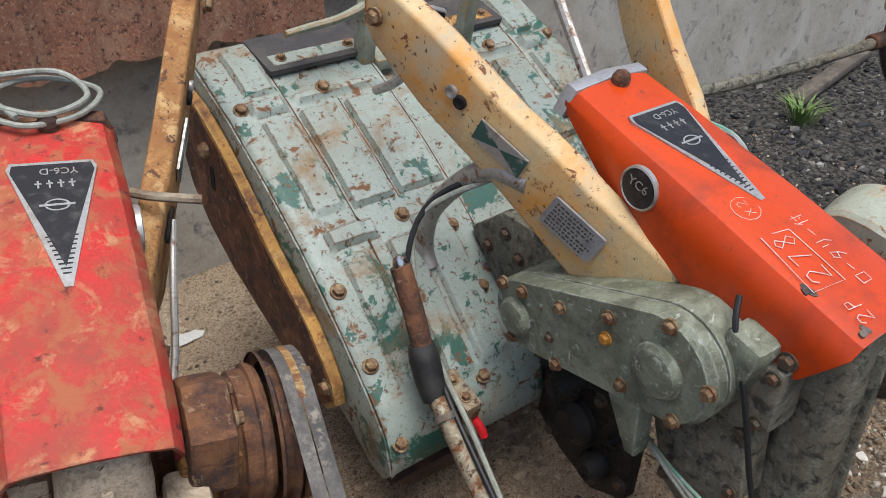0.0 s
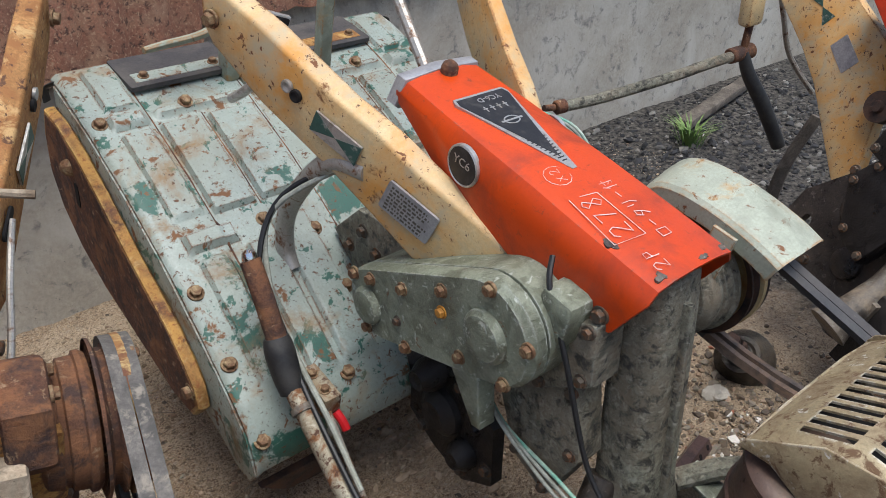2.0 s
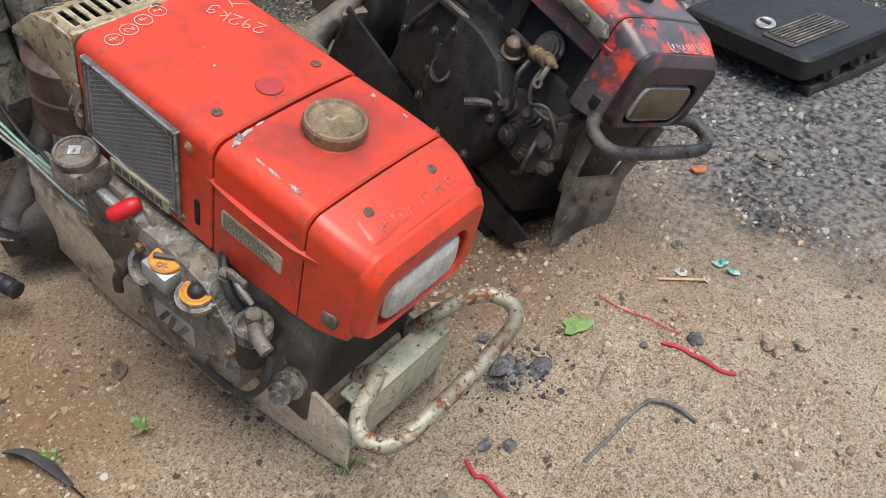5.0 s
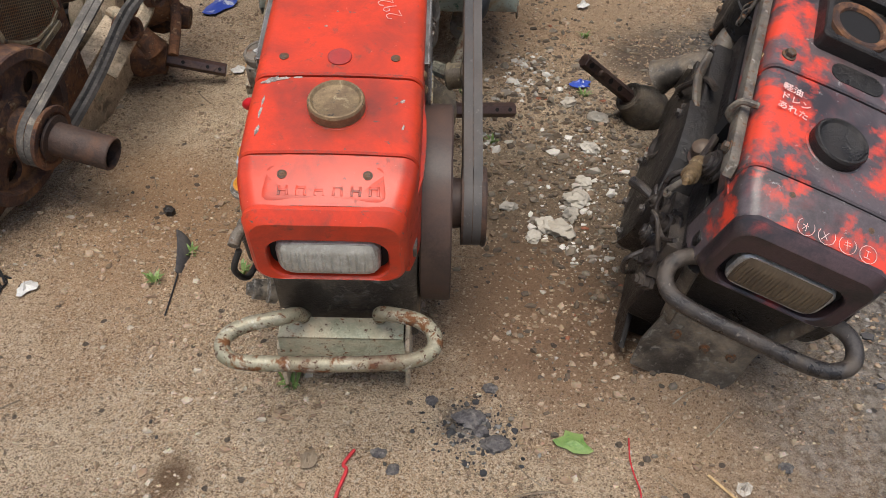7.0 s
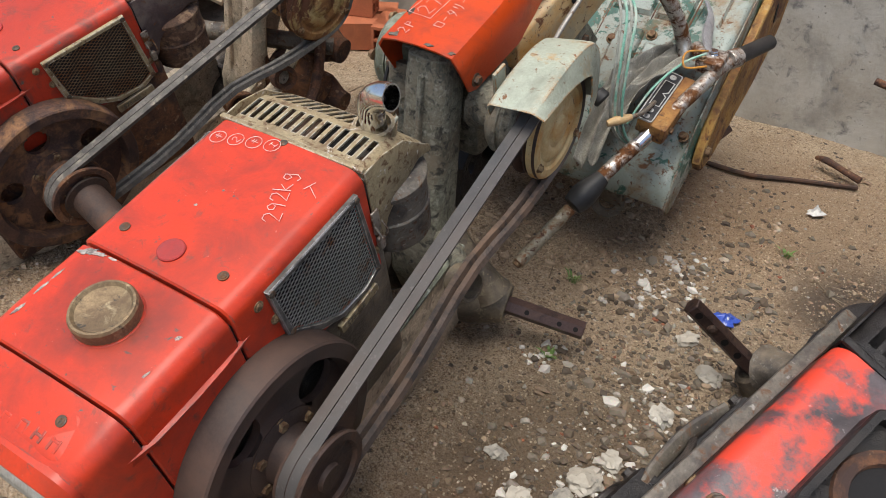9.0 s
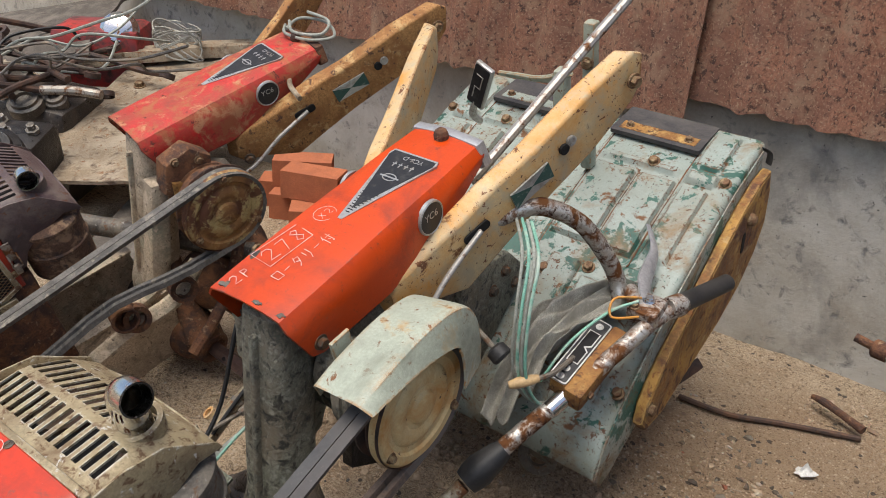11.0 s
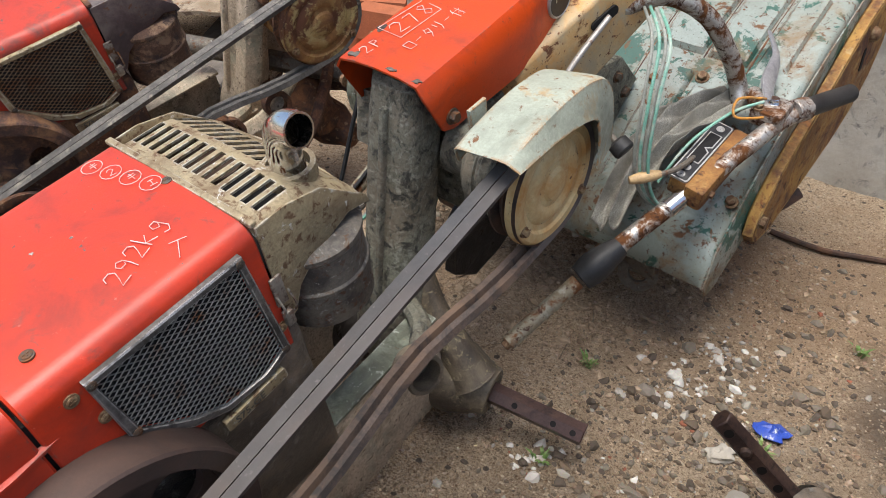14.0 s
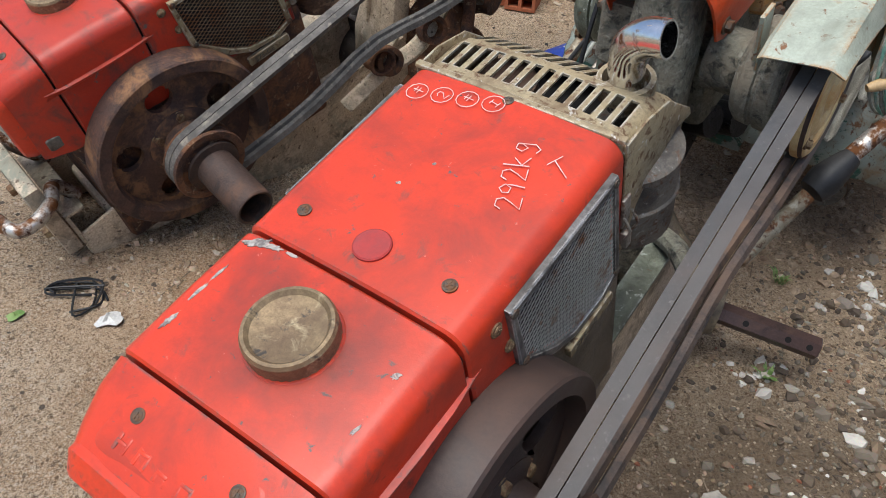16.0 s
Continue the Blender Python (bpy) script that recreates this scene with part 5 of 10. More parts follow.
def clutch_hood(T, s):
    """The angular hood behind the engine, open below."""
    bm = bmesh.new()
    def loop(y, w, zt, zb, wt, k):
        lean = 0.034 if y < 0.91 else 0.0
        pts = [V(-w * k, y, zb), V(-w * 1.02 * k, y, (zb * 0.5 + zt * 0.5)), V(-w * k, y, zt - 0.018), V(-wt * k, y, zt - 0.003), V(-wt * 0.6 * k, y, zt + 0.002), V(0, y, zt + 0.004), V(wt * 0.6 * k, y, zt + 0.002), V(wt * k, y, zt - 0.003), V(w * k, y, zt - 0.018), V(w * 1.02 * k, y, (zb * 0.5 + zt * 0.5)), V(w * k, y, zb)]
        return [p + V(0, lean * max(0.0, zt - 0.018 - p.z) / 0.075, 0) for p in pts]
    st = [(0.902, 0.078, 0.424, 0.336, 0.068), (0.952, 0.080, 0.427, 0.330, 0.069), (1.04, 0.081, 0.431, 0.330, 0.069), (1.10, 0.080, 0.434, 0.328, 0.068), (1.255, 0.078, 0.438, 0.362, 0.066), (1.362, 0.074, 0.440, 0.412, 0.062)]
    outer = [loop(y, w, zt, zb, wt, 1.0) for y, w, zt, zb, wt in st]
    inner = [loop(y, w - 0.003, zt - 0.003, zb + 0.0005, wt - 0.002, 1.0) for y, w, zt, zb, wt in st]
    vo = [[bm.verts.new(p) for p in l] for l in outer]
    vi = [[bm.verts.new(p) for p in l] for l in inner]
    n = len(outer[0])
    for A, flip in ((vo, False), (vi, True)):
        for a, b in zip(A, A[1:]):
            for i in range(n - 1):
                f = (a[i], a[i + 1], b[i + 1], b[i])
                bm.faces.new(f[::-1] if flip else f)
    for i in range(n - 1):
        bm.faces.new((vo[0][i], vi[0][i], vi[0][i + 1], vo[0][i + 1]))
        bm.faces.new((vo[-1][i], vo[-1][i + 1], vi[-1][i + 1], vi[-1][i]))
    for a in range(len(st) - 1):
        for e in (0, n - 1):
            bm.faces.new((vo[a][e], vo[a + 1][e], vi[a + 1][e], vi[a][e]))
    # rear wall
    bm.faces.new([bm.verts.new(p + V(0, -0.002, 0)) for p in inner[-1]])
    hd = part("clutch_hood", bm, s["clutch_paint"], T, s["clutch_label"], smooth=38)
    bmesh_b = bmesh.new()
    tmp = [(-0.080, 0.405), (-0.066, 0.441), (0, 0.447), (0.066, 0.441), (0.080, 0.405), (0.072, 0.398), (-0.072, 0.398)]
    slab(bmesh_b, tmp, "y", 1.356, 1.376, 0.002)
    part("rear_bracket", bmesh_b, s["bracket"], hd, "dull grey metal end bracket")
    bolt(hd, (0.002, 1.346, 0.444), (0, 0, 1), 0.0125, s["pin"], "ball", "knob")
    for sd in (-1, 1):
        bolt(hd, (sd * 0.0805, 0.950, 0.352), (sd, 0, 0), 0.009, bolt_steel, "hex")
        # round model badge
        bm = bmesh.new()
        lathe(bm, (sd * 0.0815, 1.206, 0.400), (sd, 0, 0), [(-0.004, 0.029), (0.002, 0.029), (0.0035, 0.027), (0.002, 0.0255), (0.002, 0.001)], 40)
        bd = part("badge", bm, badge_silver, hd, "round black badge with chrome rim")
        bm = bmesh.new()
        lathe(bm, (sd * 0.0815, 1.206, 0.400), (sd, 0, 0), [(0.0, 0.0255), (0.0026, 0.0255), (0.0026, 0.001)], 40)
        part("face", bm, badge_black, bd)
        m = on_plane((sd * 0.0845, 1.206 - sd * 0.017, 0.3995), (0, sd, 0.0), (0, 0, 1), 0.0002)
        text_mesh("lettering", "YC6", 0.0175, m, badge_silver, bd)
    # triangular plate
    z = 0.4092
    m = on_plane((0, 0, z), (1, 0, 0), (0, 1, 0.026))
    bm = bmesh.new()
    def tri(k):
        c = (0.0, 1.232)
        return [(c[0] + (p[0] - c[0]) * k, c[1] + (p[1] - c[1]) * k) for p in ((-0.004, 1.098), (0.004, 1.098), (0.047, 1.274), (0.043, 1.284), (-0.043, 1.284), (-0.047, 1.274))]
    flat(bm, tri(1.0), m, -0.006, 0.001)
    tp = part("name_plate", bm, badge_silver, hd, "black and silver triangular name plate")
    bm = bmesh.new()
    flat(bm, [(0, 1.125), (0.0435, 1.268), (0.041, 1.2795), (-0.041, 1.2795), (-0.0435, 1.268)], m, 0, 0.0016)
    part("face", bm, badge_black, tp)
    bm = bmesh.new()
    for k in range(9):
        y = 1.115 + k * 0.0065
        hw = (y - 1.098) / 0.176 * 0.041
        flat(bm, [(-hw, y), (hw, y), (hw, y + 0.002), (-hw, y + 0.002)], m, 0, 0.00135)
    part("stripe", bm, badge_black, tp)
    bm = bmesh.new()
    for k in range(4):
        x = -0.020 + k * 0.0115
        flat(bm, [(x, 1.247), (x + 0.007, 1.247), (x + 0.007, 1.249), (x, 1.249)], m, 0.001, 0.0022)
        flat(bm, [(x + 0.0025, 1.241), (x + 0.0045, 1.241), (x + 0.0045, 1.253), (x + 0.0025, 1.253)], m, 0.001, 0.0022)
    for k in range(24):
        a0, a1 = 2 * math.pi * k / 24, 2 * math.pi * (k + 1) / 24
        flat(bm, [(0.013 * math.cos(a0), 1.214 + 0.009 * math.sin(a0)), (0.013 * math.cos(a1), 1.214 + 0.009 * math.sin(a1)), (0.011 * math.cos(a1), 1.214 + 0.0072 * math.sin(a1)), (0.011 * math.cos(a0), 1.214 + 0.0072 * math.sin(a0))], m, 0.001, 0.0022)
    flat(bm, [(-0.018, 1.2125), (0.018, 1.2125), (0.018, 1.2155), (-0.018, 1.2155)], m, 0.001, 0.0024)
    part("emblem", bm, badge_silver, tp)
    text_mesh("lettering", "YC6-D", 0.014, on_plane(m @ V(0.026, 1.272, 0.0019), (-1, 0, 0), (0, -1, -0.026)), badge_silver, tp)
    return hd


def arm(T, s, sd):
    """One of the two pressed-steel handle arms."""
    st = [(1.098, 0.062, 0.275, 0.318, 0.030), (1.112, 0.0635, 0.262, 0.335, 0.038), (1.160, 0.072, 0.258, 0.350, 0.040), (1.235, 0.098, 0.244, 0.382, 0.040), (1.30, 0.120, 0.287, 0.418, 0.040), (1.37, 0.143, 0.330, 0.446, 0.040), (1.49, 0.181, 0.392, 0.508, 0.040), (1.575, 0.208, 0.452, 0.542, 0.038), (1.592, 0.2135, 0.475, 0.535, 0.034)]
    loops = []
    for y, x, z0, z1, w in st:
        r = min(0.0065, (z1 - z0) * 0.3)
        o = []
        for px, pz in rrect(0, 0, w, z1 - z0, r, 3):
            yaw = 0.33
            o.append(V(sd * x + px * math.cos(yaw) * 1.0, y + sd * px * math.sin(yaw), (z0 + z1) / 2 + pz))
        loops.append(o)
    bm = bmesh.new()
    rings(bm, loops)
    a = part("handle_arm", bm, s["arm"], T, s["arm_label"])
    out = V(-0.945 * 1, -0.32, 0) if sd < 0 else V(0.945, -0.32, 0)

    def face(y, z, lift=0.0):
        x = 0.062 + (y - 1.098) * 0.312
        if y > 1.16:
            x = 0.072 + (y - 1.160) * 0.332
        return V(sd * x, y, z) + out * (0.0215 + lift)
    bolt(a, face(1.578, 0.496, 0), out, 0.010, bolt_rust)
    bolt(a, face(1.128, 0.272, 0), out, 0.0095, bolt_steel)
    for y, z in ((1.452, 0.438), (1.438, 0.428)):
        bm = bmesh.new()
        lathe(bm, face(y, z, -0.004), out, [(0, 0.0095), (0.0048, 0.0095), (0.0055, 0.007), (0.0045, 0.005), (0.0042, 0.0005)], 16)
        part("hole_rim", bm, badge_silver if y > 1.445 else black_void, a)
    along = V(sd * 0.30, 0.88, 0.36).normalized()
    # sticker
    m = on_plane(face(1.345, 0.350, 0.0008), -along if sd > 0 else along, (0, 0, 1))
    if sd < 0:
        m = on_plane(face(1.378, 0.374, 0.0008), -along, (0, 0, 1))
    else:
        m = on_plane(face(1.378, 0.374, 0.0008), along, (0, 0, 1))
    L, H = 0.082, 0.034
    x0 = -0.04
    bm = bmesh.new()
    flat(bm, [(x0, 0), (x0 + L, 0), (x0 + L, H), (x0, H)], m, -0.003, 0.0004)
    stc = part("sticker", bm, badge_silver, a, "silver sticker with dark green triangles")
    bm = bmesh.new()
    flat(bm, [(x0, H), (x0, 0.0), (x0 + L * 0.5, H * 0.5)], m, 0, 0.0008)
    flat(bm, [(x0 + L, 0), (x0 + L, H), (x0 + L * 0.5, H * 0.5)], m, 0, 0.0008)
    part("triangle", bm, sticker_green, stc)
    if sd < 0 and s["data_plate"]:
        m = on_plane(face(1.262, 0.300, 0.0008), -along, (0, 0, 1))
        bm = bmesh.new()
        flat(bm, rrect(0.0, 0.024, 0.086, 0.050, 0.004, 3), m, -0.003, 0.0006)
        dp = part("data_plate", bm, plate_alu, a, "grey metal data plate with worn print")
        bm = bmesh.new()
        bars(bm, m, -0.036, 0.036, 0.003, 0.046, 7, 8, 0, 0.0009, lo=0.2, hi=0.7)
        part("print", bm, label_ink, dp)
    if sd > 0:
        m = on_plane(face(1.266, 0.354, 0.001), along, (0, 0, 1))
        bm = bmesh.new()
        flat(bm, rrect(0, 0, 0.052, 0.017, 0.008, 5), m, -0.003, 0.0005)
        part("slot", bm, black_void, a, "oblong slot with rubber edge")
        bm = bmesh.new()
        tube(bm, [face(1.272, 0.356, 0.003), face(1.20, 0.312, 0.014), face(1.135, 0.262, 0.016), face(1.06, 0.225, 0.020)], 0.0048, 10, 4)
        part("link_rod", bm, steel_rod, a, "thin steel link rod")
    return a


def drooped(a, deg):
    """Turns a handle arm about its lower pivot."""
    a.matrix_local = pose(0, 1.11, 0.29) @ pose(0, 0, 0, deg) @ pose(0, -1.11, -0.29)
    return a


def column(T, s):
    """Gear column, side covers, axle housing and shafts."""
    bm = bmesh.new()
    def ring(yc, zc, hw, hl, x0=0.008):
        return [V(x0 + p[0], yc + p[1], zc - p[1] * 0.25) for p in rrect(0, 0, hw * 2, hl * 2, min(hw, hl) * 0.6, 4)]
    rings(bm, [ring(0.945, 0.398, 0.030, 0.026), ring(0.944, 0.390, 0.040, 0.035), ring(0.934, 0.34, 0.045, 0.039), ring(0.902, 0.22, 0.046, 0.040), ring(0.866, 0.08, 0.047, 0.042), ring(0.852, 0.02, 0.058, 0.054), ring(0.85, -0.06, 0.066, 0.066), ring(0.86, -0.13, 0.062, 0.062)])
    cl = part("gear_column", bm, s["column"], T, s["column_label"])
    bm = bmesh.new()
    rings(bm, [[V(0.008 + p[0], 0.902 + (z - 0.22) * 0.27 + p[1], z - p[1] * 0.25) for p in rrect(0, 0, 0.010, 0.100, 0.004, 3)] for z in (0.36, 0.22, 0.06)])
    part("seam_flange", bm, s["column"], cl)
    # left side covers
    for o, x0, x1 in (([(1.03, 0.20), (0.94, 0.24), (0.90, 0.13), (0.93, 0.02), (1.00, 0.04), (1.06, 0.14)], -0.04, -0.088), ([(1.06, 0.30), (0.94, 0.345), (0.92, 0.26), (0.99, 0.19), (1.06, 0.20)], -0.04, -0.094)):
        bm = bmesh.new()
        slab(bm, o, "x", x0, x1, 0.006)
        cv = part("side_cover", bm, s["column"], cl, "oily cast side cover")
        for p in o:
            c0 = V(sum(q[0] for q in o) / len(o), sum(q[1] for q in o) / len(o))
            q = Vector(p) + (c0 - Vector(p)).normalized() * 0.016
            bolt(cv, (x1, q.x, q.y), (-1, 0, 0), 0.0072, bolt_steel)
    # axle housings
    for sd in (-1, 1):
        bm = bmesh.new()
        p0, p1 = V(sd * 0.172, 0.864, -0.112), V(sd * 0.334, 0.896, -0.137)
        if s["hex"]:
            p0, p1 = s["hex"]
        w = (p1 - p0).normalized()
        fat = 1.14 if sd < 0 and not s["hex"] else 1.0
        lathe(bm, p0 - w * 0.130, w, [(h, r * fat) for h, r in ((0, 0.044), (0.02, 0.056), (0.05, 0.064), (0.08, 0.062), (0.105, 0.051), (0.122, 0.043), (0.132, 0.042), (0.137, 0.039), (0.138, 0.030), (0.134, 0.024))], 36)
        rings(bm, [[V(sd * x, 0.85 + dy, z) for x, dy, z in ((0.05, -0.03, zz), (0.11, -0.022, zz - 0.02), (0.11, 0.022, zz - 0.02), (0.05, 0.03, zz))] for zz in (0.02, -0.05)])
        tube(bm, [(sd * 0.030, 0.885, 0.075), (sd * 0.070, 0.868, 0.020), (sd * 0.125, 0.856, -0.045), (sd * 0.150, 0.853, -0.080)], 0.03, 14, 4, radii=[0.024, 0.024, 0.032, 0.044])
        ax = part("axle_housing", bm, s["axle"] if sd > 0 or s["hex"] else s["axle_left"], T, "greasy bell-shaped axle housing")
        if sd > 0 or s["left_hex"]:
            bm = bmesh.new()
            u, v, w = frame_of(p1 - p0)
            hexl = [[p + (u * math.cos(radians(60 * k)) + v * math.sin(radians(60 * k))) * r for k in range(6)] for p, r in ((p0, 0.0185), (p1 - w * 0.002, 0.0185), (p1, 0.0165))]
            rings(bm, hexl)
            hx = part("hex_axle", bm, hex_steel, ax, "hexagonal steel wheel axle, brown with rust")
            for k in (0.30, 0.50, 0.70, 0.90):
                bm = bmesh.new()
                q = p0 + (p1 - p0) * k
                nrm = u * math.cos(radians(90)) + v * math.sin(radians(90))
                if nrm.z < 0:
                    nrm = -nrm
                if s["hex"] and k == 0.70:
                    lathe(bm, q + nrm * 0.014, nrm, [(0, 0.010), (0.005, 0.010), (0.009, 0.007), (0.011, 0.002)], 18)
                    part("pin", bm, dark_rust, hx, "round-headed lock pin")
                    continue
                if not s["hex"] and k == 0.50:
                    continue
                cyl(bm, q + nrm * 0.010, q + nrm * 0.0166, 0.0072 if s["hex"] else 0.005, seg=16)
                part("pin_hole", bm, black_void, hx)
    if s["hubring"]:
        bm = bmesh.new()
        lathe(bm, (0.165, 0.715, 0.125), (1, -0.15, 0.25), [(0, 0.027), (0.004, 0.030), (0.010, 0.027), (0.034, 0.027), (0.038, 0.030), (0.042, 0.028), (0.042, 0.023), (0.012, 0.021), (0.012, 0.002)], 28)
        part("idler", bm, s["axle"], T, "short flanged roller")
        bm = bmesh.new()
        tube(bm, [(0.06, 0.83, 0.06), (0.12, 0.79, 0.09), (0.175, 0.72, 0.125)], 0.016, 10)
        part("idler_arm", bm, s["column"], T)


def chain_case(T, s):
    bm = bmesh.new()
    o = hull2((1.040, 0.282), 0.074, (1.262, 0.146), 0.056)
    tmp = bmesh.new()
    cen = Vector((1.14, 0.225))
    o2 = [tuple(Vector(p) + (cen - Vector(p)).normalized() * 0.008) for p in o]
    rings(tmp, [[V(x, *p) for p in q] for q, x in ((o, -0.070), (o, -0.128), (o2, -0.129), (o2, -0.131), (o, -0.132), (o, -0.148), (o2, -0.158))])
    join(bm, tmp)
    cc = part("chain_case", bm, s["case"], T, "cast grey-green chain case with bolted cover")
    for c0, r in (((1.042, 0.276), 0.038), ((1.266, 0.140), 0.031)):
        bm = bmesh.new()
        lathe(bm, (-0.152, *c0), (-1, 0, 0), [(0, r), (0.010, r * 0.96), (0.016, r * 0.8), (0.018, r * 0.5), (0.0185, 0.001)], 28)
        part("boss", bm, s["case"], cc)
    for y, z in ((1.306, 0.172), (1.268, 0.190), (1.200, 0.226), (1.053, 0.345), (0.978, 0.310), (0.997, 0.232), (1.075, 0.208), (1.175, 0.134), (1.262, 0.100), (1.128, 0.282)):
        bolt(cc, (-0.158, y, z), (-1, 0, 0), 0.0078, bolt_rust)
    bolt(cc, (-0.158, 1.121, 0.250), (-1, 0, 0), 0.007, yellow_plastic, "hex", "plug")
    bolt(cc, (-0.158, 1.20, 0.165), (-1, 0, 0), 0.006, bolt_steel, "hex", "plug")
    bm = bmesh.new()
    box(bm, (-0.120, 0.962, 0.296), (-0.06, 1.015, 0.366), 0.012)
    part("filler_block", bm, s["case"], cc)
    bm = bmesh.new()
    box(bm, (-0.07, 0.98, 0.13), (0.06, 1.30, 0.30), 0.02)
    part("transmission", bm, s["column"], T, "oily transmission housing")
    bm = bmesh.new()
    slab(bm, [(1.05, 0.215), (1.11, 0.185), (1.035, 0.105), (1.02, 0.11)], "x", -0.120, -0.150, 0.003)
    part("lug", bm, s["case"], cc)
    # oily drive plate with an open hole, and the gear lumps beside it
    go = [(1.252, -0.035), (1.122, 0.045), (1.059, 0.0), (1.035, -0.114), (1.093, -0.165), (1.17, -0.158), (1.24, -0.131)]
    gh = Vector((1.094, -0.017))
    gi = [tuple(gh + Vector((math.cos(t) * 0.014, math.sin(t) * 0.024))) for t in (math.atan2(p[1] - gh.y, p[0] - gh.x) for p in go)]
    bm = bmesh.new()
    rings(bm, [[V(x, *p) for p in q] for q, x in ((gi, -0.036), (go, -0.036), (go, -0.060), (gi, -0.060), (gi, -0.036))], cap=False)
    dp = part("drive_plate", bm, grease_black, T, "oily black drive plate with an open hole")
    for p in ((1.235, -0.045), (1.14, 0.022), (1.052, -0.09), (1.10, -0.145), (1.20, -0.135)):
        bolt(dp, (-0.060, *p), (-1, 0, 0), 0.009, bolt_steel)
    for p, r, h in (((1.165, -0.06), 0.045, 0.03), ((1.20, 0.0), 0.030, 0.045), ((1.10, -0.10), 0.028, 0.035)):
        bm = bmesh.new()
        lathe(bm, (-0.056, *p), (-1, 0, 0), [(0, r), (h * 0.5, r * 0.95), (h * 0.8, r * 0.7), (h, r * 0.55), (h * 0.9, r * 0.3)], 22)
        part("boss", bm, grease_black, dp)
    for k in range(5):
        bm = bmesh.new()
        lathe(bm, (-0.03 + 0.03 * (k % 2), 1.17 + 0.055 * k, -0.02 - 0.030 * (k % 3)), (-1, 0.2, -0.3), [(-0.05, 0.030), (0.0, 0.032), (0.018, 0.026), (0.026, 0.014)], 14)
        part("gear_lump", bm, grease_black, dp)


def cover_z(y):
    pts = [(1.245, -0.105), (1.252, -0.075), (1.27, -0.040), (1.30, -0.012), (1.466, 0.080), (1.542, 0.113), (1.66, 0.152), (1.80, 0.187), (1.90, 0.204), (1.955, 0.206)]
    for a, b in zip(pts, pts[1:]):
        if a[0] <= y <= b[0]:
            return a[1] + (b[1] - a[1]) * (y - a[0]) / (b[0] - a[0])
    return pts[-1][1]


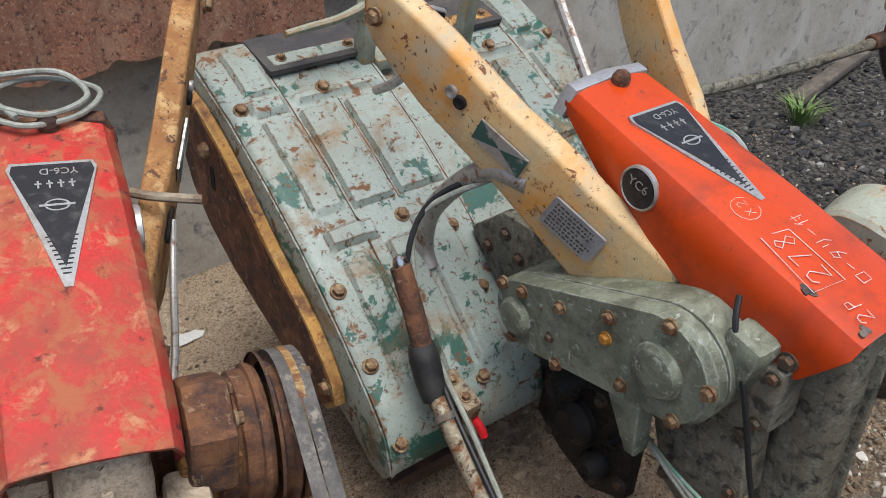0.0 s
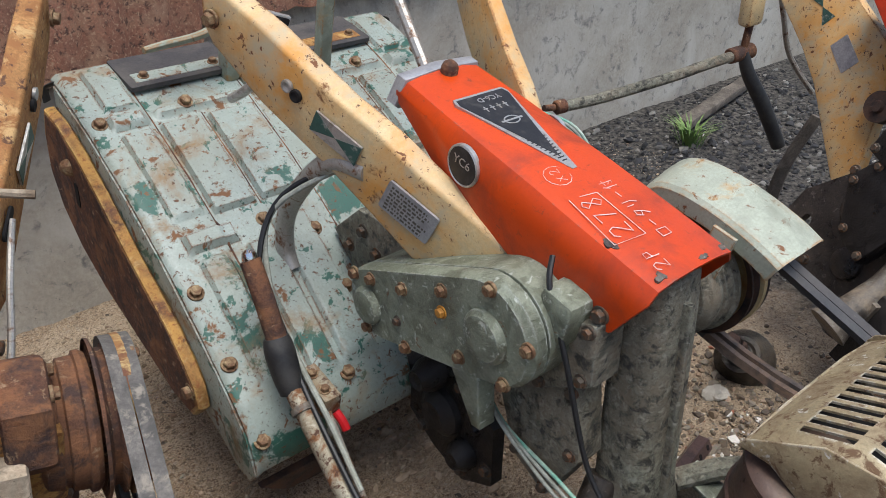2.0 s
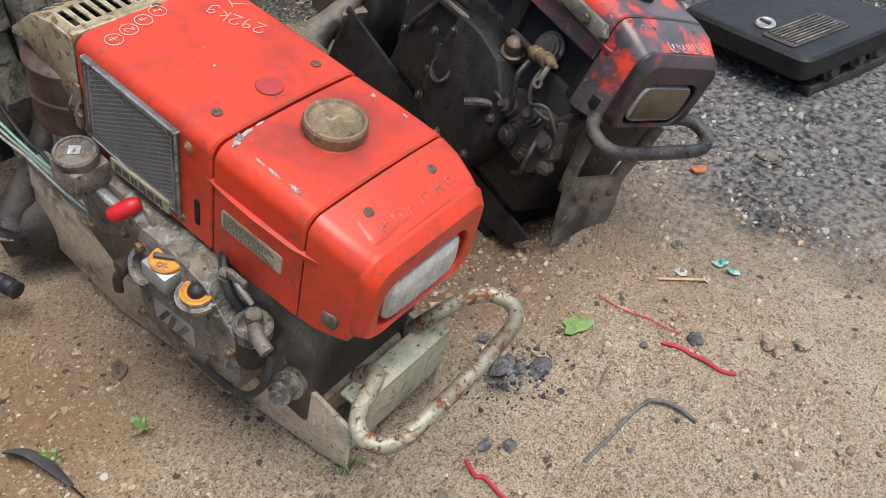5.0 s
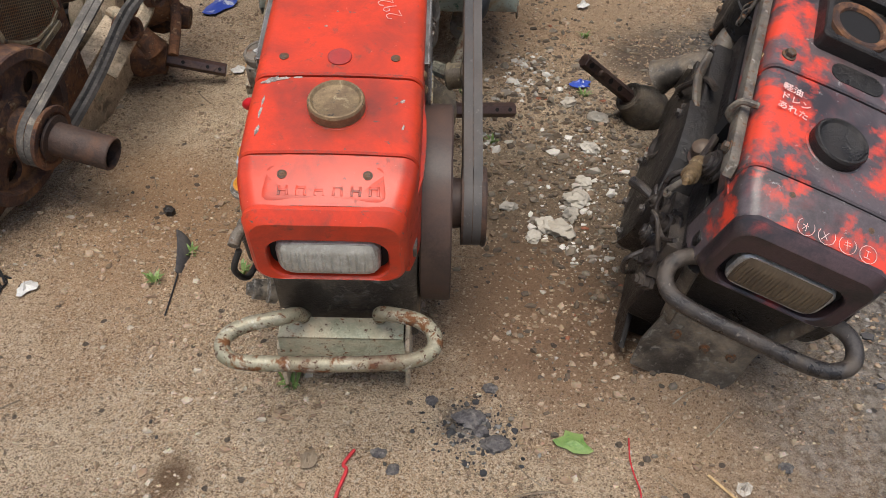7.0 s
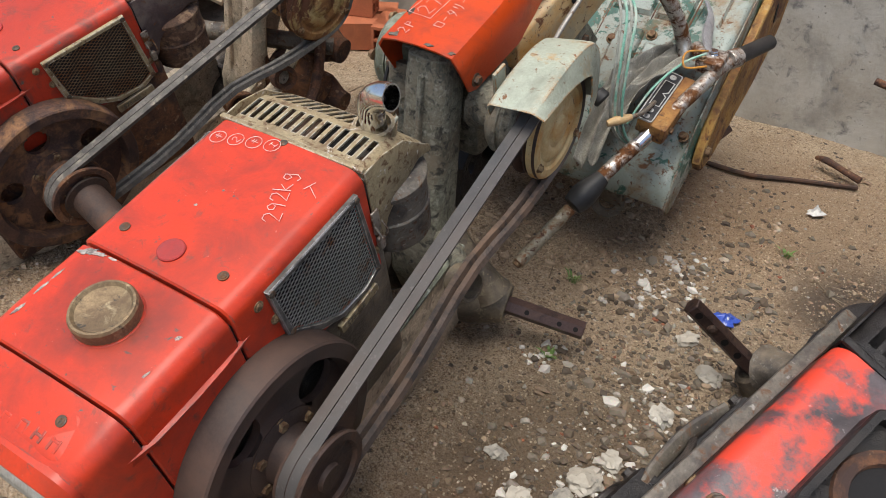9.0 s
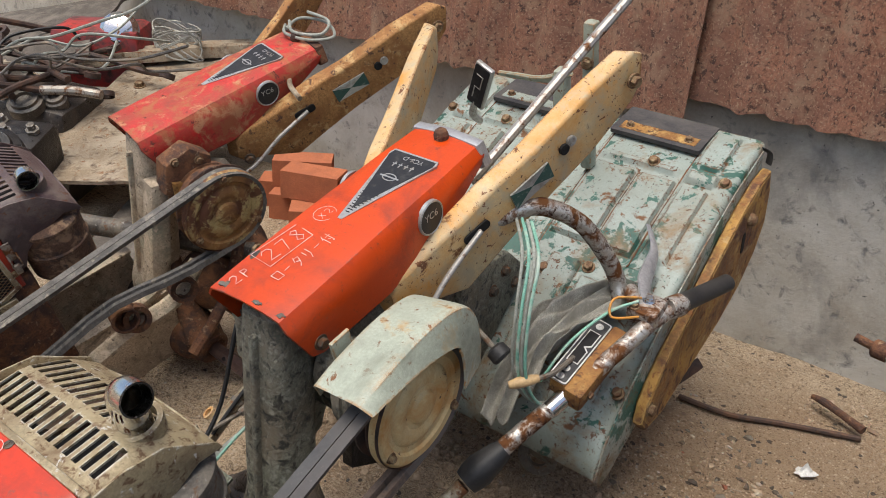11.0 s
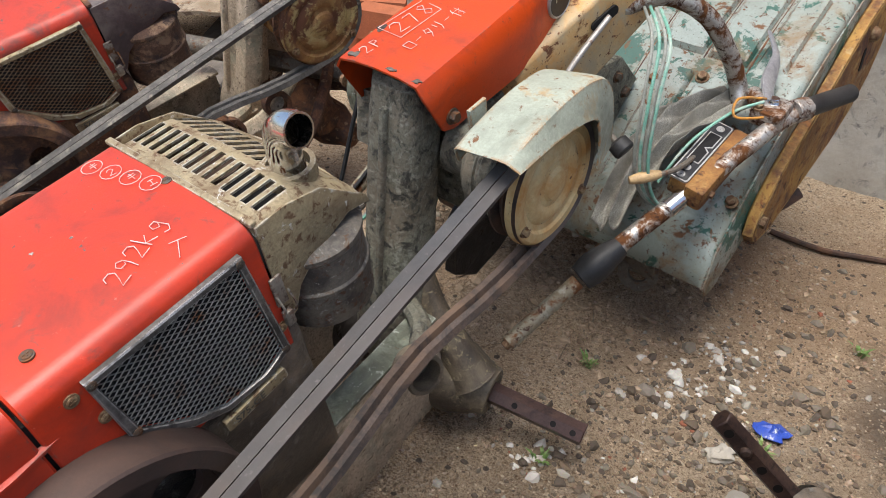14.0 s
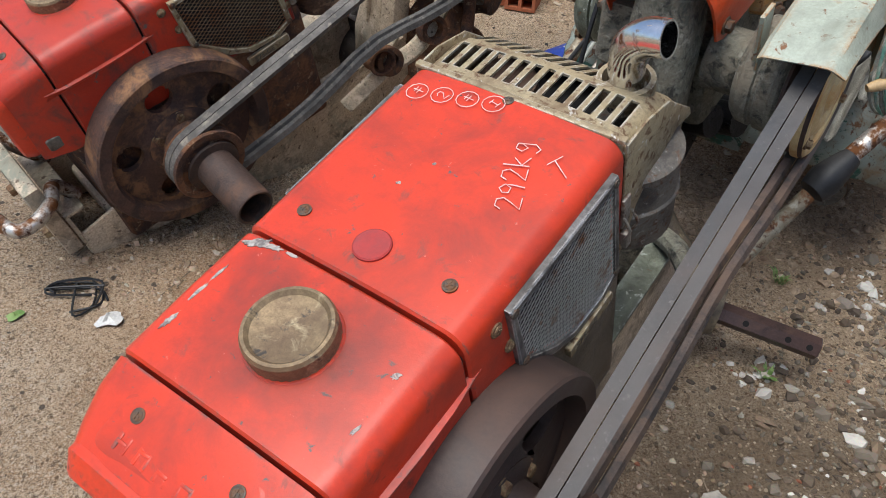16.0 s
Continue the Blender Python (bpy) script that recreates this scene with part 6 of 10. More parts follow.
def rotary(T, s):
    """The rotary tiller: ribbed cover, end plates, tines."""
    HW = 0.352
    bm = bmesh.new()
    ys = [1.245, 1.252, 1.262, 1.275, 1.285, 1.292] + [1.30 + 0.005 * k for k in range(128)] + [1.945, 1.955]
    half = [0.0, 0.03, 0.047, 0.055, 0.061, 0.066, 0.071, 0.085, 0.095, 0.100, 0.105, 0.12, 0.14, 0.152, 0.157, 0.160, 0.164, 0.166, 0.171, 0.174, 0.179, 0.20, 0.219, 0.224, 0.226, 0.231, 0.238, 0.243, 0.2485, 0.2535, 0.256, 0.261, 0.28, 0.301, 0.307, 0.312, 0.314, 0.319, 0.326, 0.334, 0.342, 0.348, 0.352]
    xs = [-v for v in half[:0:-1]] + half

    def step(v, a, b, soft=0.005):
        return max(0.0, min(1.0, (v - a) / soft)) * max(0.0, min(1.0, (b - v) / soft))

    PANELS = ((0.066, 0.157, 1.575, 1.772, 0.010), (0.166, 0.243, 1.575, 1.772, 0.010), (0.256, 0.312, 1.580, 1.765, 0.008), (0.254, 0.318, 1.776, 1.808, 0.012), (0.226, 0.314, 1.520, 1.553, 0.012),
              (0.100, 0.164, 1.300, 1.536, 0.010), (0.174, 0.224, 1.300, 1.512, 0.010), (0.256, 0.306, 1.310, 1.508, 0.008), (0.070, 0.240, 1.784, 1.806, 0.010), (0.256, 0.312, 1.820, 1.94, 0.008))

    def bump(x, y):
        z = 0.0
        ax = abs(x)
        for xa, xb, ya, yb, h in PANELS:                               # pressed panels and pockets
            z += h * step(ax, xa, xb) * step(y, ya, yb)
        z += 0.003 * step(ax, 0.2485, 0.5)                             # overlapping outer sheet
        if ax < 0.055:                                                 # middle channel
            z -= 0.030 * min(1, (0.055 - ax) / 0.008)
        z -= 0.008 * max(0, (ax - 0.338) / 0.014) ** 2
        if x > 0:                                                      # bevelled corner sheet
            xc = 0.350 - 0.046 * max(0.0, min(1.0, (1.53 - y) / 0.27))
            z -= min(0.030, 1.5 * max(0.0, x - xc)) * max(0.0, min(1.0, (y - 1.25) / 0.06))
        return z
    vt = {}
    for i, x in enumerate(xs):
        for j, y in enumerate(ys):
            vt[i, j] = bm.verts.new(V(x, y, cover_z(y) + bump(x, y)))
    for i in range(len(xs) - 1):
        for j in range(len(ys) - 1):
            bm.faces.new((vt[i, j], vt[i + 1, j], vt[i + 1, j + 1], vt[i, j + 1]))
    ext = bmesh.ops.extrude_face_region(bm, geom=bm.faces[:])
    bmesh.ops.translate(bm, vec=(0, 0.002, -0.004), verts=[e for e in ext["geom"] if isinstance(e, bmesh.types.BMVert)])
    cv = part("rotary_cover", bm, pale_green, T, "ribbed pale green cover with flaking paint and rust", smooth=45)
    for sd in (-1, 1):
        bm = bmesh.new()
        top = [(y, cover_z(y) - 0.010) for y in (1.247, 1.275, 1.34, 1.42, 1.542, 1.66, 1.80, 1.94)]
        low = [(1.95, 0.02), (1.86, -0.05), (1.76, -0.09), (1.60, -0.105), (1.46, -0.11), (1.36, -0.125), (1.30, -0.145), (1.262, -0.14)]
        slab(bm, top + low, "x", sd * (HW - 0.001), sd * (HW + 0.003), 0.001)
        part("side_wall", bm, pale_green, cv)
        # rusty end plate: brown face, yellow rim
        o = [(1.378, -0.075), (1.390, -0.040), (1.42, -0.014), (1.47, 0.018), (1.60, 0.066), (1.72, 0.118), (1.80, 0.146), (1.88, 0.162), (1.938, 0.158), (1.958, 0.10), (1.962, 0.02), (1.925, -0.040), (1.85, -0.088), (1.75, -0.114), (1.60, -0.123), (1.46, -0.128), (1.40, -0.112)]
        bm = bmesh.new()
        c0 = Vector((1.68, 0.0))
        inn = [tuple(Vector(p) + (c0 - Vector(p)).normalized() * 0.009) for p in o]
        xa, xb = sd * 0.3555, sd * 0.378
        rings(bm, [[V(x, *p) for p in q] for q, x in ((inn, xa), (o, xa + sd * 0.004), (o, xb - sd * 0.006), ([tuple(Vector(p) + (c0 - Vector(p)).normalized() * 0.003) for p in o], xb - sd * 0.001), (inn, xb))])
        ep = part("end_plate", bm, end_plate_paint, cv, "rust-brown end plate with yellow rim")
        bm = bmesh.new()
        fo = [tuple(Vector(p) + (c0 - Vector(p)).normalized() * 0.011) for p in o]
        rings(bm, [[V(x, *p) for p in q] for q, x in ((fo, xb - sd * 0.004), (fo, xb + sd * 0.0008))])
        part("face", bm, rust if sd < 0 else end_plate_paint, ep)
        bolt(ep, (xb - sd * 0.004, 1.835, 0.098), (sd, 0, 0.2), 0.015, bolt_rust, "ball", "knob")
        bolt(ep, (xb, 1.405, -0.055), (sd, 0, 0), 0.011, bolt_rust)
        bm = bmesh.new()
        slab(bm, rrect(1.815, 0.052, 0.016, 0.050, 0.007), "x", xb - sd * 0.003, xb + sd * 0.0022)
        part("slot", bm, black_void, ep)
        # rubber flap under a riveted strip
        m = on_plane((sd * 0.152, 1.895, 0.207), (1, 0, 0), (0, 1, -0.02))
        bm = bmesh.new()
        rings(bm, [[m @ V(p[0], p[1], z + 0.012 * max(0, abs(p[0]) / 0.1 - 0.8)) for p in rrect(0, 0.012, 0.200, 0.110, 0.004, 2)] for z in (-0.006, 0.003)])
        fl = part("flap", bm, flap_rubber, cv, "curled black rubber flap")
        bm = bmesh.new()
        box(bm, (-0.085, -0.030, 0.002), (0.085, 0.002, 0.0065), 0.001, m)
        stp = part("strip", bm, pale_green if sd < 0 else rusty_orange, fl, "riveted clamping strip")
        for x in (-0.066, 0.066):
            bolt(stp, m @ V(x, -0.014, 0.0065), (0, 0, 1), 0.0075, bolt_rust)
        bm = bmesh.new()
        tube(bm, [(sd * 0.33, 1.945, 0.200), (sd * 0.36, 1.950, 0.192), (sd * 0.366, 1.950, 0.182), (sd * 0.366, 1.947, 0.165)], 0.010, 8, 4, flat=0.3)
        part("corner_rubber", bm, black_rubber, cv, "black rubber corner piece")
    for sd in (-1, 1):
        for x0, ya, yb in ((0.2475, 1.29, 1.94), (0.0605, 1.33, 1.90), (0.161, 1.57, 1.78)):
            bm = bmesh.new()
            loops = []
            n = 40
            for k in range(n + 1):
                y = ya + (yb - ya) * k / n
                w = 0.0012 + 0.0016 * max(0.0, noise.noise(V(x0 * 50 * sd, y * 30, 1)) + 0.25)
                xx = sd * x0 + 0.0006 * noise.noise(V(y * 60, x0, 2))
                z = cover_z(y) + max(bump(xx - w, y), bump(xx + w, y))
                loops.append([V(xx - w, y, z - 0.004), V(xx - w * 0.7, y, z + 0.0003), V(xx + w * 0.7, y, z + 0.0003), V(xx + w, y, z - 0.004)])
            rings(bm, loops)
            part("seam", bm, rust, cv, "rust-filled sheet seam")
    for x, y in ((-0.332, 1.466), (0.332, 1.466), (-0.173, 1.542), (0.18, 1.531), (-0.18, 1.80), (0.18, 1.80), (-0.334, 1.36), (0.334, 1.36), (-0.33, 1.80), (0.33, 1.80), (-0.10, 1.50), (0.10, 1.50), (-0.167, 1.288), (0.167, 1.288), (-0.334, 1.262), (-0.10, 1.40)):
        bolt(cv, (x, y, cover_z(y) + bump(x, y)), (0, -0.35, 1), 0.0098, bolt_rust)
    for sd in (-1, 1):
        bm = bmesh.new()
        slab(bm, [(1.30, -0.02), (1.48, 0.10), (1.42, 0.18), (1.28, 0.22), (1.24, 0.10)], "x", sd * 0.052, sd * 0.075, 0.004)
        br = part("bearing_bracket", bm, s["column"], cv, "bolted cast bracket")
        for y, z in ((1.43, 0.10), (1.36, 0.13), (1.40, 0.15)):
            bolt(br, (sd * 0.075, y, z), (sd, 0, 0), 0.009, bolt_steel)
    # tine rotor
    bm = bmesh.new()
    cyl(bm, (-0.34, 1.62, -0.13), (0.34, 1.62, -0.13), 0.025)
    rt = part("tine_rotor", bm, dark_rust, T, "dark soil-caked tine rotor")
    for k in range(14):
        a = radians(k * 77)
        x = -0.32 + k * 0.0492
        def q(r, da, dx=0.0):
            return V(x + dx, 1.62 + r * math.cos(a + da), -0.13 + r * math.sin(a + da))
        dx = 0.03 if k % 2 else -0.03
        bm = bmesh.new()
        tube(bm, [q(0.02, 0), q(0.10, 0.1), q(0.16, 0.3), q(0.19, 0.6, dx)], 0.016, 8, 4, flat=0.3, radii=[0.014, 0.016, 0.018, 0.012])
        part("tine", bm, dark_rust, rt)
    # depth bracket at the front underside
    bm = bmesh.new()
    lathe(bm, (0.205, 1.300, -0.195), (0.25, -1, 0.5), [(0, 0.038), (0.010, 0.040), (0.012, 0.036), (0.012, 0.020), (0.0, 0.020)], 28, cap=False)
    slab(bm, [(0.17, -0.195), (0.24, -0.195), (0.235, -0.12), (0.18, -0.11)], "y", 1.290, 1.302, 0.003)
    part("eye_bracket", bm, sooty_steel, T)
    bm = bmesh.new()
    slab(bm, [(-0.33, -0.19), (-0.28, -0.235), (-0.16, -0.245), (-0.20, -0.19)], "y", 1.27, 1.285, 0.003)
    part("skid", bm, dark_rust, T)
    return cv


def bed(T, s):
    for sd in (-1, 1):
        bm = bmesh.new()
        o = [(0.06, 0.105), (0.14, 0.118), (0.20, 0.075), (0.52, 0.055), (0.83, 0.066), (0.84, -0.12), (0.60, -0.145), (0.32, -0.075), (0.10, -0.02), (0.05, 0.0)]
        slab(bm, o, "x", sd * 0.102, sd * 0.110, 0.002)
        rail = part("bed_rail", bm, s["bed"], T, "dusty welded bed rail resting on the ground")
        bm = bmesh.new()
        slab(bm, [(0.20, 0.070), (0.52, 0.050), (0.83, 0.061), (0.83, 0.067), (0.52, 0.056), (0.20, 0.076)], "x", sd * 0.072, sd * 0.112, 0.001)
        part("flange", bm, s["flange"], rail)
    bm = bmesh.new()
    slab(bm, [(-0.100, 0.156), (0.102, 0.156), (0.106, 0.048), (-0.106, 0.048)], "y", 0.052, 0.060, 0.002)
    box(bm, (-0.100, 0.052, 0.149), (0.102, 0.092, 0.157), 0.003)
    part("front_plate", bm, s["front"], T, "front plate of the engine bed")
    bm = bmesh.new()
    box(bm, (-0.09, 0.12, 0.02), (0.09, 0.18, 0.085), 0.01)
    part("cross_beam", bm, s["bed"], T)


def bumper(T, pts, r, mat, label):
    bm = bmesh.new()
    tube(bm, pts, r, 14, 6)
    part("bumper", bm, mat, T, label)


def cable(T, pts, r, mat, label=""):
    bm = bmesh.new()
    tube(bm, pts, r, 8, 6)
    return part("cable", bm, mat, T, label)


def base_style():
    return dict(paint=red_paint, hood_label="red sheet-metal engine hood with rubbed paint", stations=(0.066, 0.161, 0.320, 0.587), cap_at=(0.006, 0.249), lens=lamp_lens, lamp_label="rectangular headlamp with ribbed glass",
                emboss=True, cap=brass_cap, cap_label="large stained brass fuel cap with knurled rim", reflector=sooty_steel, bezel=red_paint, low=0.283, grilles=True, frame=grille_frame, wire=wire_steel, cover=muffler_tan, strip=muffler_tan,
                pipe=True, pipe_rise=1.0, pipe_mat=chrome, pipe_label="short bent chrome exhaust pipe", silencer=sooty_steel, can=can_brown, block=greasy_dust, block2=cast_grey, alu=alu_cast, capo=sooty_steel, knob=red_plastic, oilcap=yellow_plastic,
                holes=4, hole_size=0.034, outboard=True, drum=column_green, fly=flywheel_iron, fly_label="dark brown iron flywheel", pulley=dark_rust, extension=False, sleeve=dark_rust, belt=belt_rubber, rim=dark_rust, disc=cream_pulley,
                disc_label="cream dished pulley cover", column=column_green, column_label="grey-green cast gear column, oily", fender=True, fender_mat=fender_green, clutch_paint=orange_paint,
                clutch_label="bright orange angular clutch hood", bracket=plate_alu, pin=rust, arm=cream_paint, arm_label="cream pressed-steel handle arm, rust stained", data_plate=True, axle=dusty_bell, axle_left=greasy_iron,
                left_hex=False, bolt=bolt_rust, hex=None, hubring=True, case=green_paint, bed=bed_dusty, flange=green_paint, front=front_plate_paint)


def tiller_pose(loc, yaw, tilt=14.5):
    return pose(*loc, 0, 0, yaw) @ pose(0, 0, 0, tilt)


# ---- ground ----
def ground_height(x, y):
    n = noise.noise(V(x * 1.3, y * 1.3, 0.3)) * 0.020 + noise.noise(V(x * 5, y * 5, 1.7)) * 0.006 + noise.noise(V(x * 17, y * 17, 4.1)) * 0.0042
    mound = 0.060 * math.exp(-((x - 0.58) / 0.13) ** 2 - ((y - 0.06) / 0.08) ** 2) + 0.055 * math.exp(-((x - 0.18) / 0.24) ** 2 - ((y - 1.60) / 0.20) ** 2) + 0.02 * math.exp(-((x + 0.1) / 0.3) ** 2 - ((y - 1.65) / 0.25) ** 2)
    return n - 0.004 + mound


def build_ground():
    bm = bmesh.new()
    xs = [-60, -20, -8, -4, -2.6] + [-1.9 + 0.014 * k for k in range(325)] + [3.3, 5, 10, 25, 60]
    ys = [-60, -20, -8, -4, -2.2] + [-1.4 + 0.014 * k for k in range(270)] + [3.2, 5, 12, 30, 60]
    near = lambda x, y: -2.0 < x < 2.8 and -1.5 < y < 2.45
    vs = [[bm.verts.new(V(x, y, ground_height(x, y) + ((noise.noise(V(x * 24, y * 24, 2)) * 0.0035 + noise.noise(V(x * 55, y * 55, 7)) * 0.0035) if near(x, y) else 0))) for y in ys] for x in xs]
    for i in range(len(xs) - 1):
        for j in range(len(ys) - 1):
            bm.faces.new((vs[i][j], vs[i + 1][j], vs[i + 1][j + 1], vs[i][j + 1]))
    m = material("sandy_yard_soil", [(0.70, 0.525, 0.345), ((0.82, 0.665, 0.470), 2.0, 0.50, 0.22, 0.95), ((0.44, 0.255, 0.135), 1.7, 0.34, 0.20, 0.95), ((0.40, 0.265, 0.155), 8, 0.32, 0.3, 0.9), ((0.72, 0.59, 0.42), 260, 0.22, 0.14, 0.95), ((0.16, 0.11, 0.07), 210, 0.16, 0.14, 0.95), ((0.12, 0.085, 0.062), 30, -0.02, 0.06, 0.8), ((0.68, 0.56, 0.42), 44, 0.10, 0.10, 0.75)], rough=0.95, bump=0.45, grain=0.30, grain_scale=480, spread=0, spec=0.2)
    # ash and charcoal take over towards the wall
    nt = m.node_tree
    b = nt.nodes["Principled BSDF"]
    old = b.inputs["Base Color"].links[0].from_socket
    tc = nt.nodes.new("ShaderNodeTexCoord")
    sep = nt.nodes.new("ShaderNodeSeparateXYZ")
    nt.links.new(tc.outputs["Object"], sep.inputs[0])
    nz = nt.nodes.new("ShaderNodeTexNoise")
    nz.inputs["Scale"].default_value = 3.0
    nz.inputs["Detail"].default_value = 7
    nt.links.new(tc.outputs["Object"], nz.inputs["Vector"])
    fine = nt.nodes.new("ShaderNodeTexNoise")
    fine.inputs["Scale"].default_value = 60
    fine.inputs["Detail"].default_value = 6
    nt.links.new(tc.outputs["Object"], fine.inputs["Vector"])

    def math_node(op, a, c):
        n = nt.nodes.new("ShaderNodeMath")
        n.operation = op
        for k, v in enumerate((a, c)):
            if isinstance(v, (int, float)):
                n.inputs[k].default_value = v
            else:
                nt.links.new(v, n.inputs[k])
        return n.outputs[0]
    side = math_node("ADD", math_node("MULTIPLY", sep.outputs[0], 1.0), math_node("MULTIPLY", math_node("SUBTRACT", nz.outputs["Fac"], 0.5), 1.1))
    rg = nt.nodes.new("ShaderNodeMapRange")
    rg.inputs["From Min"].default_value = 0.86
    rg.inputs["From Max"].default_value = 1.12
    nt.links.new(side, rg.inputs["Value"])
    cr = nt.nodes.new("ShaderNodeValToRGB")
    cr.color_ramp.elements[0].position, cr.color_ramp.elements[0].color = 0.35, (0.018, 0.018, 0.020, 1)
    cr.color_ramp.elements[1].position, cr.color_ramp.elements[1].color = 0.66, (0.17, 0.155, 0.135, 1)
    nt.links.new(fine.outputs["Fac"], cr.inputs[0])
    mx = nt.nodes.new("ShaderNodeMix")
    mx.data_type = "RGBA"
    nt.links.new(rg.outputs[0], mx.inputs["Factor"])
    nt.links.new(cr.outputs[0], mx.inputs["B"])
    # single sand grains and small crumbs, light and dark
    col = old
    for scale, lo_cut, hi_cut, dark, light, wt in ((430, 0.20, 0.78, (0.15, 0.100, 0.062), (0.74, 0.60, 0.44), 0.75), (170, 0.05, 0.965, (0.07, 0.052, 0.040), (0.70, 0.60, 0.47), 0.7), (900, 0.30, 0.70, (0.19, 0.13, 0.085), (0.72, 0.58, 0.42), 0.5)):
        vo = nt.nodes.new("ShaderNodeTexVoronoi")
        vo.inputs["Scale"].default_value = scale
        nt.links.new(tc.outputs["Object"], vo.inputs["Vector"])
        sx = nt.nodes.new("ShaderNodeSeparateColor")
        nt.links.new(vo.outputs["Color"], sx.inputs[0])
        for op, cut, colour in (("LESS_THAN", lo_cut, dark), ("GREATER_THAN", hi_cut, light)):
            f = math_node("MULTIPLY", math_node(op, sx.outputs[0], cut), wt)
            mm = nt.nodes.new("ShaderNodeMix")
            mm.data_type = "RGBA"
            nt.links.new(f, mm.inputs["Factor"])
            nt.links.new(col, mm.inputs["A"])
            mm.inputs["B"].default_value = (*colour, 1)
            col = mm.outputs["Result"]
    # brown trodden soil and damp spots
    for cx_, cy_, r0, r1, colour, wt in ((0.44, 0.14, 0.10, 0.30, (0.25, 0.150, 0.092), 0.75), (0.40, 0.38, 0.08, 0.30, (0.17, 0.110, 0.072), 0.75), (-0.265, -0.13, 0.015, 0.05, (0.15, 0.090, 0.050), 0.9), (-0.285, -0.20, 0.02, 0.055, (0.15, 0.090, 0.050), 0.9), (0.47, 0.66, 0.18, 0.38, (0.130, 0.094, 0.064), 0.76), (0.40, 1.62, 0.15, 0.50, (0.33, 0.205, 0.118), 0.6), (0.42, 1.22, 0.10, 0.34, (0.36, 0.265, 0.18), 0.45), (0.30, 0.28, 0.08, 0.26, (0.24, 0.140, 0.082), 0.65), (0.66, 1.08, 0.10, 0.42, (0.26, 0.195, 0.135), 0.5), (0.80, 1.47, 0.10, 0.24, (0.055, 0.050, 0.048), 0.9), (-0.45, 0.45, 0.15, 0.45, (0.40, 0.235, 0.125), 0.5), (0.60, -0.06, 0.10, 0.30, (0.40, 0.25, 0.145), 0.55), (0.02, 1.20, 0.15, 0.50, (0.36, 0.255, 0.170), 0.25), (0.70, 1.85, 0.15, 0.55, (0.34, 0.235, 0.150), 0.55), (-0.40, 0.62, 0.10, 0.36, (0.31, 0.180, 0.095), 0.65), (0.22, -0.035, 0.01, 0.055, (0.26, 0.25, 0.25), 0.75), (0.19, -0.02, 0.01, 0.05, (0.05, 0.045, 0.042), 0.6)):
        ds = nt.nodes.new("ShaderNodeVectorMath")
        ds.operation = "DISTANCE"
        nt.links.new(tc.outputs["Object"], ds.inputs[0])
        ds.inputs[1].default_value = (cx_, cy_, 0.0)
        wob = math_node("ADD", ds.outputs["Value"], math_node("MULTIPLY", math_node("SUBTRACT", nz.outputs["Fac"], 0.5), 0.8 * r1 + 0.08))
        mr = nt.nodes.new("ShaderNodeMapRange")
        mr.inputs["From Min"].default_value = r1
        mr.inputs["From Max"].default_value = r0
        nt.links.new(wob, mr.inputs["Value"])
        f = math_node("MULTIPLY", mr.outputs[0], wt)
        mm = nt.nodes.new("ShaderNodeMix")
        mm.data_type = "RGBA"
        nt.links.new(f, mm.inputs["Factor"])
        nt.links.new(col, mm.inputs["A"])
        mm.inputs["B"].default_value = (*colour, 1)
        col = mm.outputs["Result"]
    # separate grains and crumbs, some dark and some pale
    for scale, share, size, colour, wt in ((120, 0.15, 0.28, (0.14, 0.085, 0.048), 0.85), (210, 0.26, 0.34, (0.21, 0.138, 0.085), 0.8), (160, 0.22, 0.34, (0.80, 0.66, 0.48), 0.45), (75, 0.08, 0.32, (0.66, 0.53, 0.38), 0.5), (52, 0.06, 0.30, (0.07, 0.058, 0.050), 0.85)):
        vo = nt.nodes.new("ShaderNodeTexVoronoi")
        vo.inputs["Scale"].default_value = scale
        nt.links.new(tc.outputs["Object"], vo.inputs["Vector"])
        sx = nt.nodes.new("ShaderNodeSeparateColor")
        nt.links.new(vo.outputs["Color"], sx.inputs[0])
        jag = math_node("ADD", vo.outputs["Distance"], math_node("MULTIPLY", math_node("SUBTRACT", fine.outputs["Fac"], 0.5), 0.5))
        dot = math_node("MULTIPLY", math_node("LESS_THAN", jag, size), math_node("LESS_THAN", sx.outputs[1], share))
        mm = nt.nodes.new("ShaderNodeMix")
        mm.data_type = "RGBA"
        nt.links.new(math_node("MULTIPLY", dot, wt), mm.inputs["Factor"])
        nt.links.new(col, mm.inputs["A"])
        mm.inputs["B"].default_value = (*colour, 1)
        col = mm.outputs["Result"]
    lump = nt.nodes.new("ShaderNodeTexNoise")
    lump.inputs["Scale"].default_value = 55
    lump.inputs["Detail"].default_value = 9
    lump.inputs["Roughness"].default_value = 0.72
    nt.links.new(tc.outputs["Object"], lump.inputs["Vector"])
    b2 = nt.nodes.new("ShaderNodeBump")
    b2.inputs["Strength"].default_value = 1.0
    b2.inputs["Distance"].default_value = 0.020
    nt.links.new(lump.outputs["Fac"], b2.inputs["Height"])
    nt.links.new(b.inputs["Normal"].links[0].from_socket, b2.inputs["Normal"])
    nt.links.new(b2.outputs[0], b.inputs["Normal"])
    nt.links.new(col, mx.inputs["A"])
    # pale burnt-out ash beside the oily tiller
    ds = nt.nodes.new("ShaderNodeVectorMath")
    ds.operation = "DISTANCE"
    nt.links.new(tc.outputs["Object"], ds.inputs[0])
    ds.inputs[1].default_value = (1.45, -0.05, 0.0)
